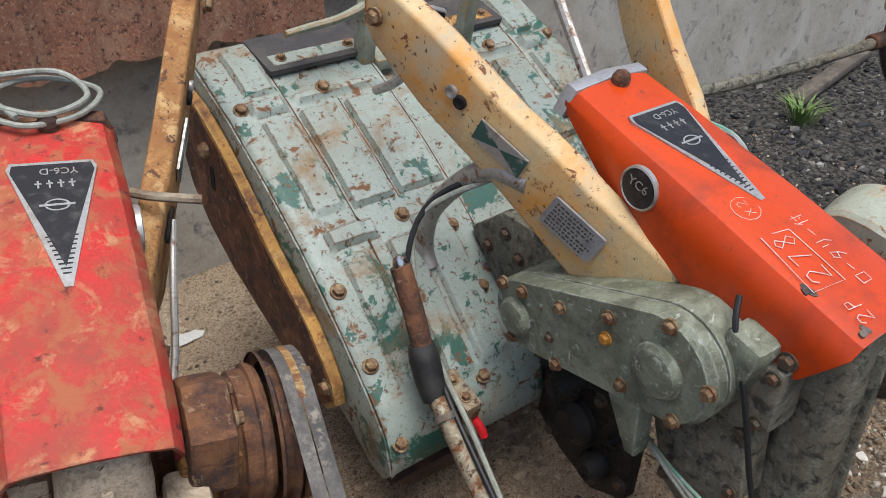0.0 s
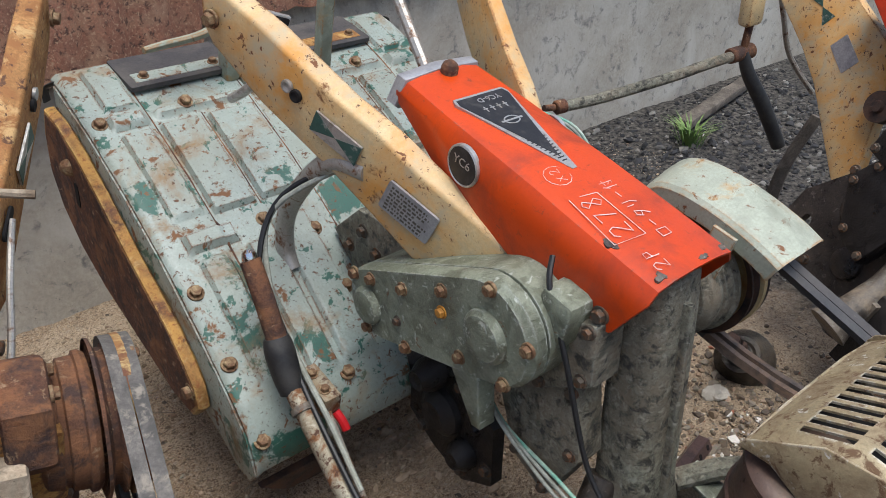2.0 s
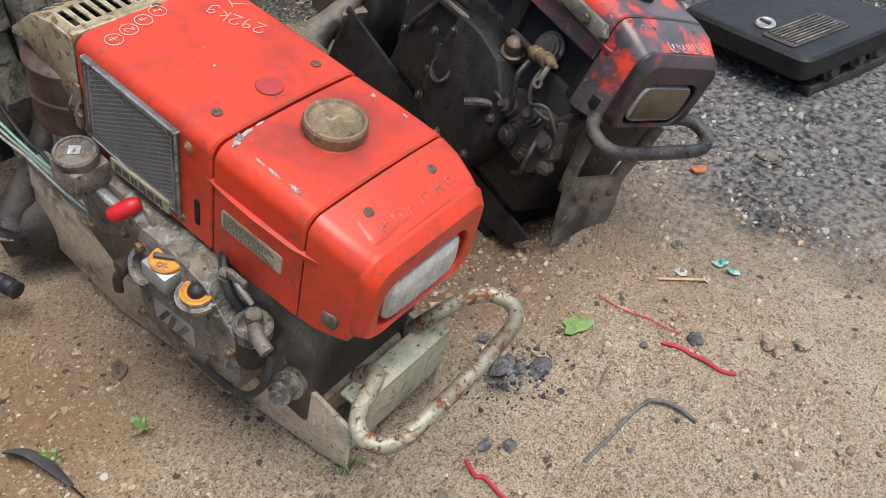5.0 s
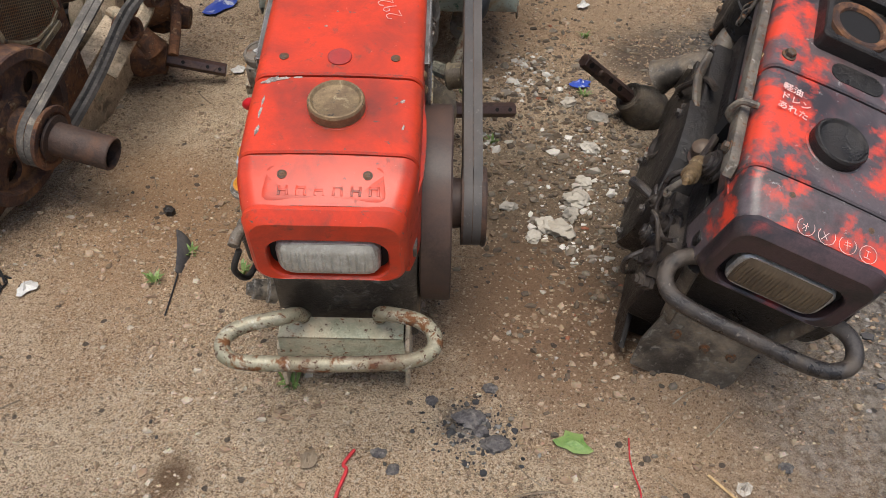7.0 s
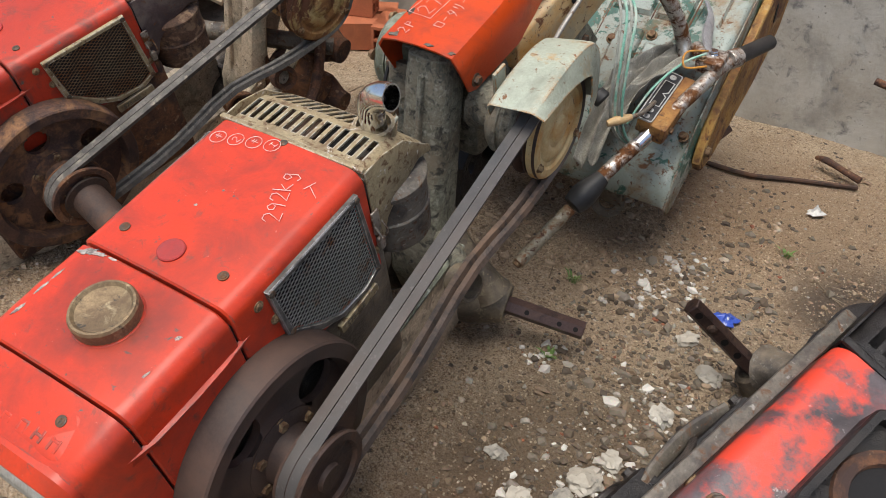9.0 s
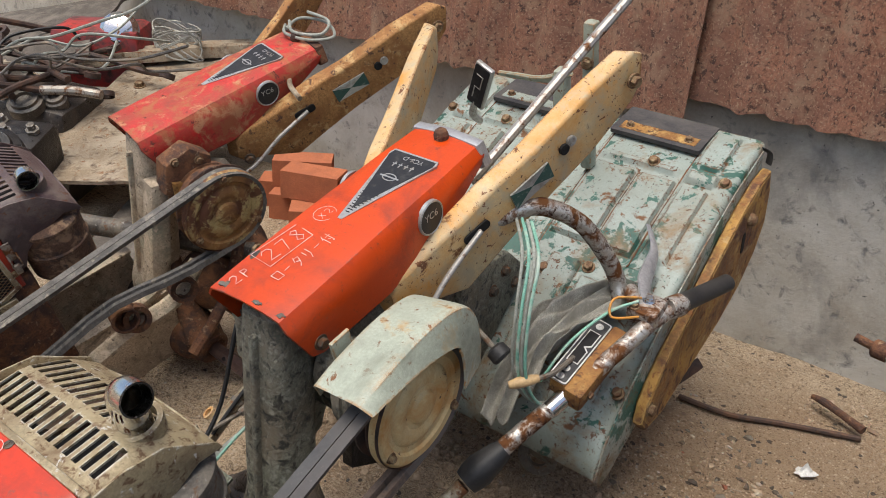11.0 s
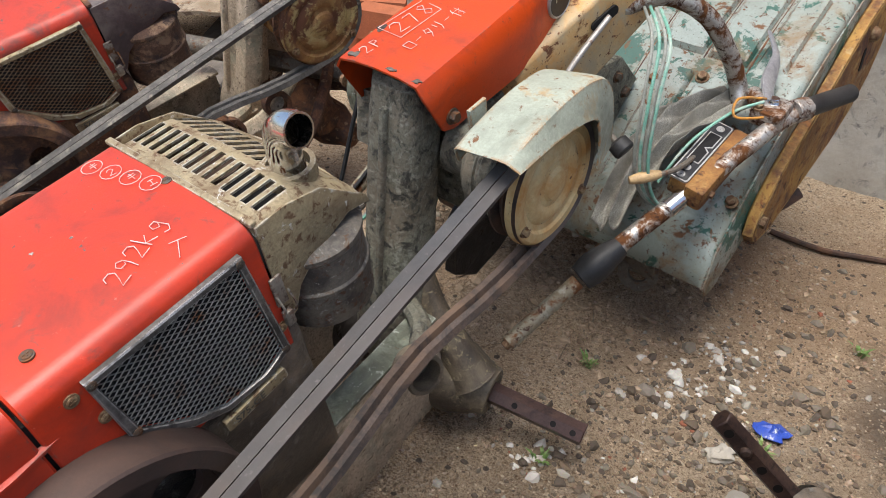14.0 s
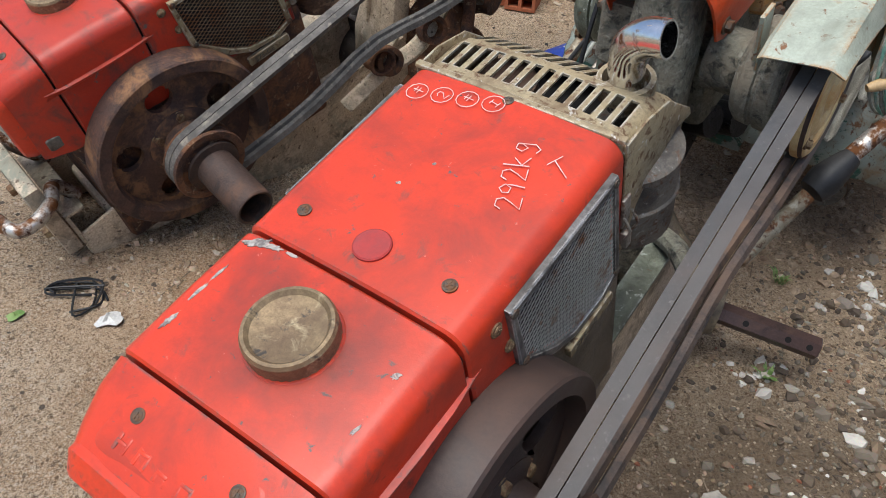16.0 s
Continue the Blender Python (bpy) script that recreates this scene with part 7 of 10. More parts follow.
    wob = math_node("ADD", ds.outputs["Value"], math_node("MULTIPLY", math_node("SUBTRACT", nz.outputs["Fac"], 0.5), 1.0))
    mr = nt.nodes.new("ShaderNodeMapRange")
    mr.inputs["From Min"].default_value = 0.85
    mr.inputs["From Max"].default_value = 0.45
    nt.links.new(wob, mr.inputs["Value"])
    pc = nt.nodes.new("ShaderNodeValToRGB")
    pc.color_ramp.elements[0].position, pc.color_ramp.elements[0].color = 0.36, (0.07, 0.066, 0.066, 1)
    pc.color_ramp.elements[1].position, pc.color_ramp.elements[1].color = 0.62, (0.36, 0.335, 0.31, 1)
    nt.links.new(fine.outputs["Fac"], pc.inputs[0])
    pa = nt.nodes.new("ShaderNodeMix")
    pa.data_type = "RGBA"
    nt.links.new(math_node("MULTIPLY", mr.outputs[0], 0.7), pa.inputs["Factor"])
    nt.links.new(mx.outputs["Result"], pa.inputs["A"])
    nt.links.new(pc.outputs[0], pa.inputs["B"])
    nt.links.new(pa.outputs["Result"], b.inputs["Base Color"])
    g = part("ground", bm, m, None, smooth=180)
    tagged(g, "sandy bare soil with ash, grit and rubble", "ground", kind="structure")


build_ground()

# ---- wall and hanging sheets ----
WY = 2.24
bm = bmesh.new()
n = 60
loops = []
for z in (-0.3, 0.0, 0.25, 0.5, 0.75, 1.0, 1.5, 2.2):
    loops.append([V(-4 + 10 * k / n, WY + 0.012 * noise.noise(V(k * 0.31, z * 2, 0)), z) for k in range(n + 1)] + [V(6, WY + 0.15, z), V(-4, WY + 0.15, z)])
rings(bm, loops)
wall = part("wall_north", bm, plaster, None)
tagged(wall, "grey stained cement-plastered yard wall", "wall", kind="structure")


def iron_sheet(name, x0, x1, zbot, y, seed, lean=0.0):
    bm = bmesh.new()
    rnd = random.Random(seed)
    nx, nz = 96, 10
    pitch = 0.105
    top = 1.75
    vs = {}
    drop = [rnd.uniform(-0.012, 0.012) for _ in range(nx + 1)]
    for i in range(nx + 1):
        x = x0 + (x1 - x0) * i / nx
        zb = zbot(x) + drop[i] * 0.5 + 0.012 * noise.noise(V(x * 9, seed, 0))
        for j in range(nz + 1):
            z = zb + (top - zb) * j / nz
            c = math.sin(2 * math.pi * x / pitch)
            wv = 0.016 * (abs(c) ** 0.8 * (1 if c > 0 else -1)) + 0.010 * noise.noise(V(x * 3, z * 3, seed))
            vs[i, j] = bm.verts.new(V(x, y + wv - lean * (1 - j / nz), z))
    for i in range(nx):
        for j in range(nz):
            bm.faces.new((vs[i, j], vs[i + 1, j], vs[i + 1, j + 1], vs[i, j + 1]))
    ext = bmesh.ops.extrude_face_region(bm, geom=bm.faces[:])
    bmesh.ops.translate(bm, vec=(0, 0.0015, 0), verts=[e for e in ext["geom"] if isinstance(e, bmesh.types.BMVert)])
    ob = part(name, bm, sheet_rust, None, smooth=60)
    tagged(ob, "rust-brown corrugated iron sheet hung against the wall", "metal sheet", "iron sheets on the wall")


iron_sheet("corrugated_sheet", -2.4, 0.068, lambda x: 0.590 + 0.004 * x, WY - 0.055, 3, 0.03)
iron_sheet("corrugated_sheet", 0.03, 2.6, lambda x: 0.640 + 0.02 * (x - 0.1), WY - 0.028, 5, 0.02)

# ---- the orange-hooded tiller in the middle ----
S = base_style()
main = thing("power_tiller", tiller_pose((0, 0, 0), 0), "red and orange two-wheel power tiller without wheels, rotary at the rear", "power tiller", "power tillers in the yard")
engine(main, S)
flywheel(main, S)
belts(main, S)
clutch_hood(main, S)
drooped(arm(main, S, -1), -5.0)
arm(main, S, 1)
column(main, S)
chain_case(main, S)
rotary(main, S)
bed(main, S)
bumper(main, [(-0.062, 0.095, 0.150), (-0.066, 0.068, 0.200), (-0.085, 0.050, 0.218), (-0.130, 0.035, 0.222), (-0.160, 0.012, 0.226), (-0.160, -0.018, 0.230), (-0.135, -0.036, 0.233), (-0.08, -0.040, 0.236), (0.0, -0.040, 0.237), (0.08, -0.036, 0.237), (0.128, -0.028, 0.235), (0.152, -0.006, 0.230), (0.150, 0.024, 0.226), (0.125, 0.048, 0.222), (0.085, 0.060, 0.218), (0.066, 0.072, 0.200), (0.062, 0.095, 0.150)], 0.0118, front_bumper, "bent tube bumper, flaking paint over rust")

# hand-painted marks
Z = 0.4725


def mark(o, u, v, lines, r=0.0013, parent=None, zf=None):
    ou, ov = Vector(u), Vector(v)
    bm = bmesh.new()
    for line in lines:
        pts = []
        for a, c in line:
            p = Vector(o) + ou * a + ov * c
            if zf:
                p.z = zf(p)
            pts.append(p)
        tube(bm, pts, r * 0.5, 6, 0, flat=1.0)
    return part("paint_mark", bm, chalk, parent, "hand-painted white mark")


GLYPH = {
    "2": [[(0, 0.75), (0.15, 0.97), (0.45, 0.95), (0.55, 0.7), (0.35, 0.4), (0.05, 0.05), (0.6, 0.02)]],
    "9": [[(0.5, 0.75), (0.3, 0.95), (0.08, 0.8), (0.1, 0.58), (0.35, 0.52), (0.5, 0.75), (0.48, 0.4), (0.4, 0.0)]],
    "7": [[(0.05, 0.9), (0.55, 0.92), (0.4, 0.5), (0.25, 0.0)]],
    "8": [[(0.5, 0.85), (0.3, 1.0), (0.1, 0.82), (0.3, 0.55), (0.52, 0.25), (0.3, 0.0), (0.08, 0.22), (0.3, 0.52), (0.5, 0.85)]],
    "k": [[(0.08, 1.0), (0.05, 0.0)], [(0.45, 0.6), (0.08, 0.3), (0.5, 0.0)]],
    "g": [[(0.5, 0.6), (0.25, 0.65), (0.1, 0.4), (0.3, 0.2), (0.5, 0.4), (0.52, 0.6), (0.5, -0.1), (0.25, -0.3), (0.05, -0.15)]],
    "T": [[(0.0, 0.9), (0.7, 1.0)], [(0.35, 0.95), (0.3, 0.0)]],
    "o": [[(0.5 + 0.5 * math.cos(k * 0.5236), 0.5 + 0.5 * math.sin(k * 0.5236)) for k in range(13)]],
    "ro": [[(0.05, 0.9), (0.6, 0.9), (0.58, 0.2), (0.08, 0.22), (0.05, 0.9)]],
    "bar": [[(0.05, 0.55), (0.5, 0.6)]],
    "ta": [[(0.25, 1.0), (0.05, 0.55)], [(0.22, 0.88), (0.55, 0.85), (0.35, 0.3), (0.1, 0.0)], [(0.15, 0.55), (0.42, 0.4)]],
    "ri": [[(0.1, 0.9), (0.1, 0.45)], [(0.45, 1.0), (0.45, 0.4), (0.25, 0.0)]],
    "tsuke": [[(0.2, 1.0), (0.0, 0.6)], [(0.12, 0.75), (0.12, 0.0)], [(0.3, 0.7), (0.7, 0.72)], [(0.55, 1.0), (0.55, 0.05), (0.42, 0.12)], [(0.36, 0.45), (0.44, 0.35)]],
    "P": [[(0.1, 0.0), (0.12, 0.95), (0.5, 0.9), (0.5, 0.6), (0.12, 0.5)]],
    "x": [[(0.0, 0.0), (0.6, 0.9)], [(0.6, 0.1), (0.05, 0.85)]],
    "ki": [[(0.15, 0.75), (0.7, 0.85)], [(0.1, 0.45), (0.75, 0.55)], [(0.35, 1.0), (0.5, 0.05)]],
    "e": [[(0.15, 0.85), (0.65, 0.85)], [(0.4, 0.85), (0.4, 0.15)], [(0.1, 0.15), (0.75, 0.15)]],
    "O": [[(0.1, 0.65), (0.7, 0.65)], [(0.5, 0.95), (0.5, 0.1), (0.4, 0.15)], [(0.45, 0.6), (0.15, 0.2)]],
}


def write(words, o, u, v, size, parent, r=0.0013, gap=0.78, zf=None):
    o, u, v = Vector(o), Vector(u).normalized(), Vector(v).normalized()
    lines = []
    for k, w in enumerate(words):
        lines += [[(a * size + k * size * gap, c * size) for a, c in line] for line in GLYPH[w]]
    return mark(o, u, v, lines, r, parent, zf)


hood_z = lambda p: 0.4705 + 0.0022 * (1 - (p.x / 0.1) ** 2)
write("292kg", (0.091, 0.461, Z), (-0.41, 0.91, 0), (-0.91, -0.41, 0), 0.025, main, 0.0012, 0.72, hood_z)
write("T", (0.101, 0.510, Z), (0.5, 0.85, 0), (-0.85, 0.5, 0), 0.026, main, 0.0010, 0.8, hood_z)
for k, gname in enumerate(("ki", "2", "ki", "e")):
    c = V(-0.094 + 0.0277 * k, 0.548 + 0.0066 * k, Z)
    write(["o"], c + V(0.012, -0.012, 0), (0, 1, 0), (-1, 0, 0), 0.024, main, 0.0009, 0.8, hood_z)
    write([gname], c + V(0.006, -0.005, 0), (0.2, 1, 0), (-1, 0.2, 0), 0.013, main, 0.0009, 0.8, hood_z)
ohood = lambda p: 0.4275 + (p.y - 0.9) * 0.030 + 0.0035 * (1 - (p.x / 0.07) ** 2)
u, v = (0.10, 0.99, 0), (-0.99, 0.10, 0)
write("278", (-0.022, 0.978, 0.44), u, v, 0.030, main, 0.0013, 0.85, ohood)
mark((-0.014, 0.969, 0.44), u, v, [[(0.082, 0.004), (0, 0), (0.001, 0.048), (0.084, 0.046)], [(0.082, 0.004), (0.084, 0.030)]], 0.0011, main, ohood)
write(["ro", "bar", "ta", "ri", "bar", "tsuke"], (0.021, 0.953, 0.44), (0.05, 0.99, 0), (-0.99, 0.05, 0), 0.022, main, 0.0011, 0.86, ohood)
write(["2", "P"], (-0.030, 0.918, 0.44), u, v, 0.020, main, 0.0012, 0.9, ohood)
write(["o"], (-0.014, 1.078, 0.44), u, v, 0.036, main, 0.0008, 0.8, ohood)
write(["x", "2"], (-0.024, 1.086, 0.44), u, v, 0.014, main, 0.0008, 1.0, ohood)

# ---- its left handlebar, folded down ----
def handlebar_left(T):
    bm = bmesh.new()
    tube(bm, [(-0.135, 1.330, 0.330), (-0.150, 1.385, 0.318), (-0.160, 1.435, 0.260), (-0.168, 1.478, 0.170), (-0.170, 1.478, 0.100), (-0.170, 1.455, 0.068)], 0.0155, 14)
    hb = part("handlebar", bm, steel_rod, T, "bent steel handlebar stub with rusty end")
    bm = bmesh.new()
    tube(bm, [(-0.282, 1.390, 0.186), (-0.281, 1.348, 0.135), (-0.281, 1.300, 0.070)], 0.0155, 14, 3)
    up = part("handlebar", bm, rust, T, "rusty swing-down handlebar tube")
    bm = bmesh.new()
    lathe(bm, (-0.282, 1.388, 0.183), (0, 0.5, 0.85), [(0, 0.011), (0.008, 0.012), (0.016, 0.010), (0.020, 0.004)], 16)
    part("cap_nut", bm, chrome, up, "bright cap nut")
    bm = bmesh.new()
    tube(bm, [(-0.281, 1.318, 0.092), (-0.283, 1.296, 0.066), (-0.285, 1.262, 0.028)], 0.0225, 16, 4, radii=[0.019, 0.023, 0.022, 0.018])
    cl = part("clamp", bm, black_rubber, up, "black rubber clamp with a steel eyelet")
    bm = bmesh.new()
    lathe(bm, (-0.287, 1.300, 0.088), (-0.45, -0.45, 0.8), [(0, 0.0085), (0.004, 0.0085), (0.005, 0.0065), (0.001, 0.005), (0.001, 0.0005)], 18)
    part("eyelet", bm, chrome, cl)
    bm = bmesh.new()
    tube(bm, [(-0.284, 1.275, 0.040), (-0.292, 1.150, -0.008), (-0.300, 1.03, -0.055), (-0.305, 0.95, -0.085), (-0.298, 0.90, -0.100), (-0.272, 0.868, -0.108), (-0.252, 0.858, -0.112)], 0.0135, 14)
    low = part("handlebar", bm, bumper_paint, T, "worn cream handlebar tube lying low")
    bm = bmesh.new()
    gr = []
    p0, p1 = V(-0.262, 0.862, -0.110), V(-0.226, 0.722, -0.104)
    d = (p1 - p0)
    prof = [(0, 0.0150), (0.06, 0.0165)]
    for k in range(13):
        prof += [(0.08 + k * 0.068, 0.0165), (0.10 + k * 0.068, 0.0152 if k % 2 == 0 else 0.0165)]
    prof += [(0.985, 0.0165), (1.0, 0.013)]
    lathe(bm, p0, d, [(h * d.length, r) for h, r in prof], 20)
    part("grip", bm, black_rubber, low, "black ribbed rubber grip")
    bm = bmesh.new()
    slab(bm, [(-0.320, 0.920), (-0.288, 0.926), (-0.270, 0.875), (-0.252, 0.848), (-0.282, 0.830), (-0.318, 0.858)], "z", -0.084, -0.072, 0.002)
    box(bm, (-0.320, 0.865, -0.088), (-0.308, 0.915, -0.045), 0.002)
    lv = part("clutch_lever", bm, bumper_paint, low, "clutch lever with rusty pivot plate")
    bm = bmesh.new()
    tube(bm, [(-0.295, 0.878, -0.072), (-0.250, 0.868, -0.070), (-0.190, 0.835, -0.088), (-0.138, 0.806, -0.106)], 0.012, 10, 6, radii=[0.016, 0.015, 0.012, 0.006], flat=0.45)
    part("blade", bm, bumper_paint, lv)
    bolt(lv, (-0.288, 0.868, -0.076), (0, 0, 1), 0.0075, bolt_rust)
    bolt(lv, (-0.300, 0.892, -0.076), (0, 0, 1), 0.006, bolt_rust)
    bm = bmesh.new()
    lathe(bm, (-0.322, 0.952, -0.060), (-0.4, -0.3, 0.9), [(0, 0.013), (0.006, 0.013), (0.006, 0.0075), (0, 0.0075)], 20, cap=False)
    part("ring_nut", bm, cream_paint, low)
    bm = bmesh.new()
    cyl(bm, (-0.31, 0.850, -0.130), (-0.288, 0.812, -0.142), 0.016, bev=0.003)
    part("boss", bm, dark_rust, low)
    # control rod with turnbuckle
    bm = bmesh.new()
    tube(bm, [(-0.238, 1.262, 0.005), (-0.255, 1.16, -0.03), (-0.272, 1.06, -0.060)], 0.0052, 8, 3)
    rod = part("control_rod", bm, old_steel, low)
    bm = bmesh.new()
    tube(bm, [(-0.272, 1.06, -0.060), (-0.283, 0.99, -0.072)], 0.0085, 8, 0)
    tube(bm, [(-0.283, 0.99, -0.072), (-0.292, 0.925, -0.062)], 0.0045, 8, 0)
    part("turnbuckle", bm, sooty_steel, rod)
    bm = bmesh.new()
    box(bm, (-0.252, 1.225, -0.020), (-0.222, 1.30, 0.022), 0.004)
    sw = part("switch_box", bm, bumper_paint, low, "small cream cable bracket with rusty bolts")
    for y in (1.245, 1.280):
        bolt(sw, (-0.240, y, 0.022), (0, 0, 1), 0.007, bolt_rust)
    bm = bmesh.new()
    tube(bm, [(-0.232, 1.225, -0.012), (-0.228, 1.212, -0.022), (-0.226, 1.202, -0.034)], 0.007, 10, 4)
    part("boot", bm, red_plastic, sw, "small red cable boot")
    for p in ((-0.288, 1.235, 0.026), (-0.302, 1.01, -0.063)):
        bm = bmesh.new()
        lathe(bm, p, (-0.06, -0.92, -0.37), [(0, 0.0165), (0.010, 0.0165)], 16)
        part("cable_clip", bm, sooty_steel, low)
    cable(T, [(-0.10, 1.36, 0.34), (-0.20, 1.44, 0.24), (-0.262, 1.40, 0.16), (-0.262, 1.33, 0.09), (-0.272, 1.26, 0.045), (-0.285, 1.14, 0.006), (-0.292, 1.02, -0.040), (-0.296, 0.93, -0.080), (-0.280, 0.87, -0.09)], 0.0042, cable_black, "thin black control cable")
    cable(T, [(-0.11, 1.35, 0.34), (-0.215, 1.44, 0.22), (-0.255, 1.38, 0.13), (-0.258, 1.30, 0.06), (-0.262, 1.20, 0.015), (-0.27, 1.10, -0.03)], 0.0045, cable_grey, "grey control cable")
    cable(T, [(-0.09, 1.03, 0.385), (-0.112, 1.005, 0.362), (-0.115, 0.951, 0.290), (-0.114, 0.878, 0.175), (-0.112, 0.814, 0.129), (-0.108, 0.765, 0.118), (-0.106, 0.70, 0.085)], 0.0036, cable_black, "thin black control cable")
    for off, mt in ((0.0, cable_grey), (0.006, cable_green), (-0.006, cable_grey)):
        cable(T, [(-0.075, 1.10, 0.10), (-0.105 + off, 1.02, 0.098 - off), (-0.112 + off, 0.905, 0.092 + off), (-0.110 + off, 0.81, 0.088), (-0.108 + off, 0.72, 0.084 + off), (-0.108 + off, 0.62, 0.078), (-0.13 + off, 0.56, 0.07), (-0.14, 0.50, 0.10)], 0.0027, mt, "control cable tied to the frame")


handlebar_left(main)


def bare_patch(parent, x, y, z, size, seed, mat, stretch=1.0, turn=0.0):
    """A chip where the paint has come off."""
    rnd = random.Random(seed)
    bm = bmesh.new()
    n = 22
    pts = []
    for k in range(n):
        a = 2 * math.pi * k / n
        r = size * (0.55 + 0.5 * rnd.random())
        u, v = r * stretch * math.cos(a), r * math.sin(a)
        pts.append((x + u * math.cos(turn) - v * math.sin(turn), y + u * math.sin(turn) + v * math.cos(turn)))
    slab(bm, pts, "z", z - 0.003, z)
    part("bare_patch", bm, mat, parent, "chipped spot with bare metal")


for x, y, z, sz, st_, tn in ((-0.096, 0.3095, 0.4674, 0.0060, 3.0, 0.5), (-0.080, 0.3125, 0.4682, 0.0036, 3.6, 0.2), (-0.058, 0.3145, 0.4688, 0.0022, 5.0, 0.1), (-0.103, 0.265, 0.4672, 0.0020, 6.0, 1.5), (-0.104, 0.240, 0.4673, 0.0026, 5.0, 1.5), (-0.103, 0.205, 0.4672, 0.0034, 3.4, 1.4), (0.100, 0.268, 0.4674, 0.0030, 1.8, 0.9), (0.103, 0.215, 0.4672, 0.0022, 3.0, 1.4), (-0.028, 0.433, 0.4710, 0.0022, 1.6, 0.4), (-0.013, 0.47, 0.4711, 0.002, 1.4, 1.0)):
    bare_patch(main, x, y, z, sz, int(1000 * y), bare_chip, st_, tn)
for x, y, z, sz, st_, tn in ((-0.058, 0.982, 0.4278, 0.010, 1.3, 1.2), (-0.045, 0.916, 0.4262, 0.007, 2.4, 0.2), (0.056, 0.912, 0.4236, 0.006, 2.4, 0.1), (0.020, 0.910, 0.4284, 0.004, 2.5, 0.0)):
    bare_patch(main, x, y, z, sz, int(1000 * y) + 7, sooty_steel, st_, tn)


def handlebar_right(T):
    bm = bmesh.new()
    tube(bm, [(0.125, 1.310, 0.345), (0.165, 1.375, 0.345), (0.215, 1.425, 0.300), (0.250, 1.455, 0.225), (0.268, 1.470, 0.165), (0.285, 1.455, 0.135)], 0.0155, 14)
    hb = part("handlebar", bm, chrome_rust, T, "bent rust-blotched handlebar stub")
    bm = bmesh.new()
    tube(bm, [(0.232, 1.065, 0.034), (0.262, 1.145, 0.064), (0.296, 1.228, 0.094), (0.322, 1.29, 0.118), (0.345, 1.36, 0.135), (0.362, 1.43, 0.142), (0.384, 1.50, 0.138)], 0.0145, 14)
    tb = part("handlebar", bm, chrome_rust, T, "rusty chrome handlebar tube")
    bm = bmesh.new()
    tube(bm, [(0.288, 1.205, 0.086), (0.300, 1.238, 0.098)], 0.0158, 16, 0)
    part("sleeve", bm, chrome, tb, "bright chrome sleeve")
    bm = bmesh.new()
    tube(bm, [(0.256, 1.118, 0.058), (0.241, 1.085, 0.043), (0.226, 1.050, 0.026)], 0.022, 16, 4, radii=[0.0165, 0.0225, 0.0275, 0.022])
    part("clamp", bm, black_rubber, tb, "black rubber clamp")
    bm = bmesh.new()
    d0, d1 = V(0.378, 1.485, 0.140), V(0.412, 1.640, 0.092)
    lathe(bm, d0, d1 - d0, [(0, 0.0155), (0.006, 0.0185), (0.012, 0.017), (0.15, 0.0165), (0.163, 0.0165), (0.166, 0.012)], 20)
    part("grip", bm, black_rubber, tb, "black rubber hand grip")
    # gear gate box
    m = on_plane((0.277, 1.382, 0.142), (-0.006, -0.146, -0.010), (0.03, 0.0, -0.004))
    bm = bmesh.new()
    box(bm, (-0.006, 0.031, -0.040), (0.158, 0.066, 0.003), 0.007, m)
    box(bm, (-0.002, 0.002, -0.036), (0.150, 0.034, -0.002), 0.003, m)
    gb = part("gear_gate", bm, rusty_orange, tb, "rusty box with black gear gate plate")
    bm = bmesh.new()
    flat(bm, rrect(0.074, 0.0145, 0.150, 0.034, 0.005, 3), m, -0.004, 0.0012)
    pl = part("gate_plate", bm, badge_silver, gb)
    bm = bmesh.new()
    flat(bm, rrect(0.074, 0.0145, 0.145, 0.029, 0.004, 3), m, 0.0, 0.0018)
    part("face", bm, badge_black, pl)
    bm = bmesh.new()
    flat(bm, [(0.028, 0.004), (0.104, 0.004), (0.104, 0.026), (0.072, 0.026), (0.066, 0.018), (0.060, 0.026), (0.028, 0.026)], m, 0.0012, 0.0023)
    part("gate_border", bm, badge_silver, pl)
    bm = bmesh.new()
    flat(bm, [(0.030, 0.006), (0.102, 0.006), (0.102, 0.024), (0.074, 0.024), (0.066, 0.014), (0.058, 0.024), (0.030, 0.024)], m, 0.0012, 0.0028)
    part("gate_slot", bm, black_void, pl)
    for x in (0.138, 0.120, 0.014):
        bm = bmesh.new()
        lathe(bm, m @ V(x, 0.0145, 0.0016), m.to_3x3() @ V(0, 0, 1), [(0, 0.0068), (0.0010, 0.0068), (0.0010, 0.0012), (0, 0.001)], 18)
        part("ring_mark", bm, badge_silver, pl)
    for x in (0.008, 0.130):
        bolt(gb, m @ V(x, 0.066, -0.018), m.to_3x3() @ V(0, 1, 0), 0.006, bolt_rust)
    bm = bmesh.new()
    tube(bm, [m @ V(0.094, 0.012, 0.0), (0.283, 1.225, 0.152), (0.258, 1.190, 0.152)], 0.0045, 8, 4)
    gl = part("gear_lever", bm, sooty_steel, gb)
    bm = bmesh.new()
    tube(bm, [(0.270, 1.205, 0.152), (0.255, 1.188, 0.152), (0.236, 1.168, 0.150)], 0.009, 12, 3, radii=[0.006, 0.0088, 0.0095, 0.006])
    part("knob", bm, wood_knob, gl, "worn tan lever knob")
    # clutch lever and bits
    bm = bmesh.new()
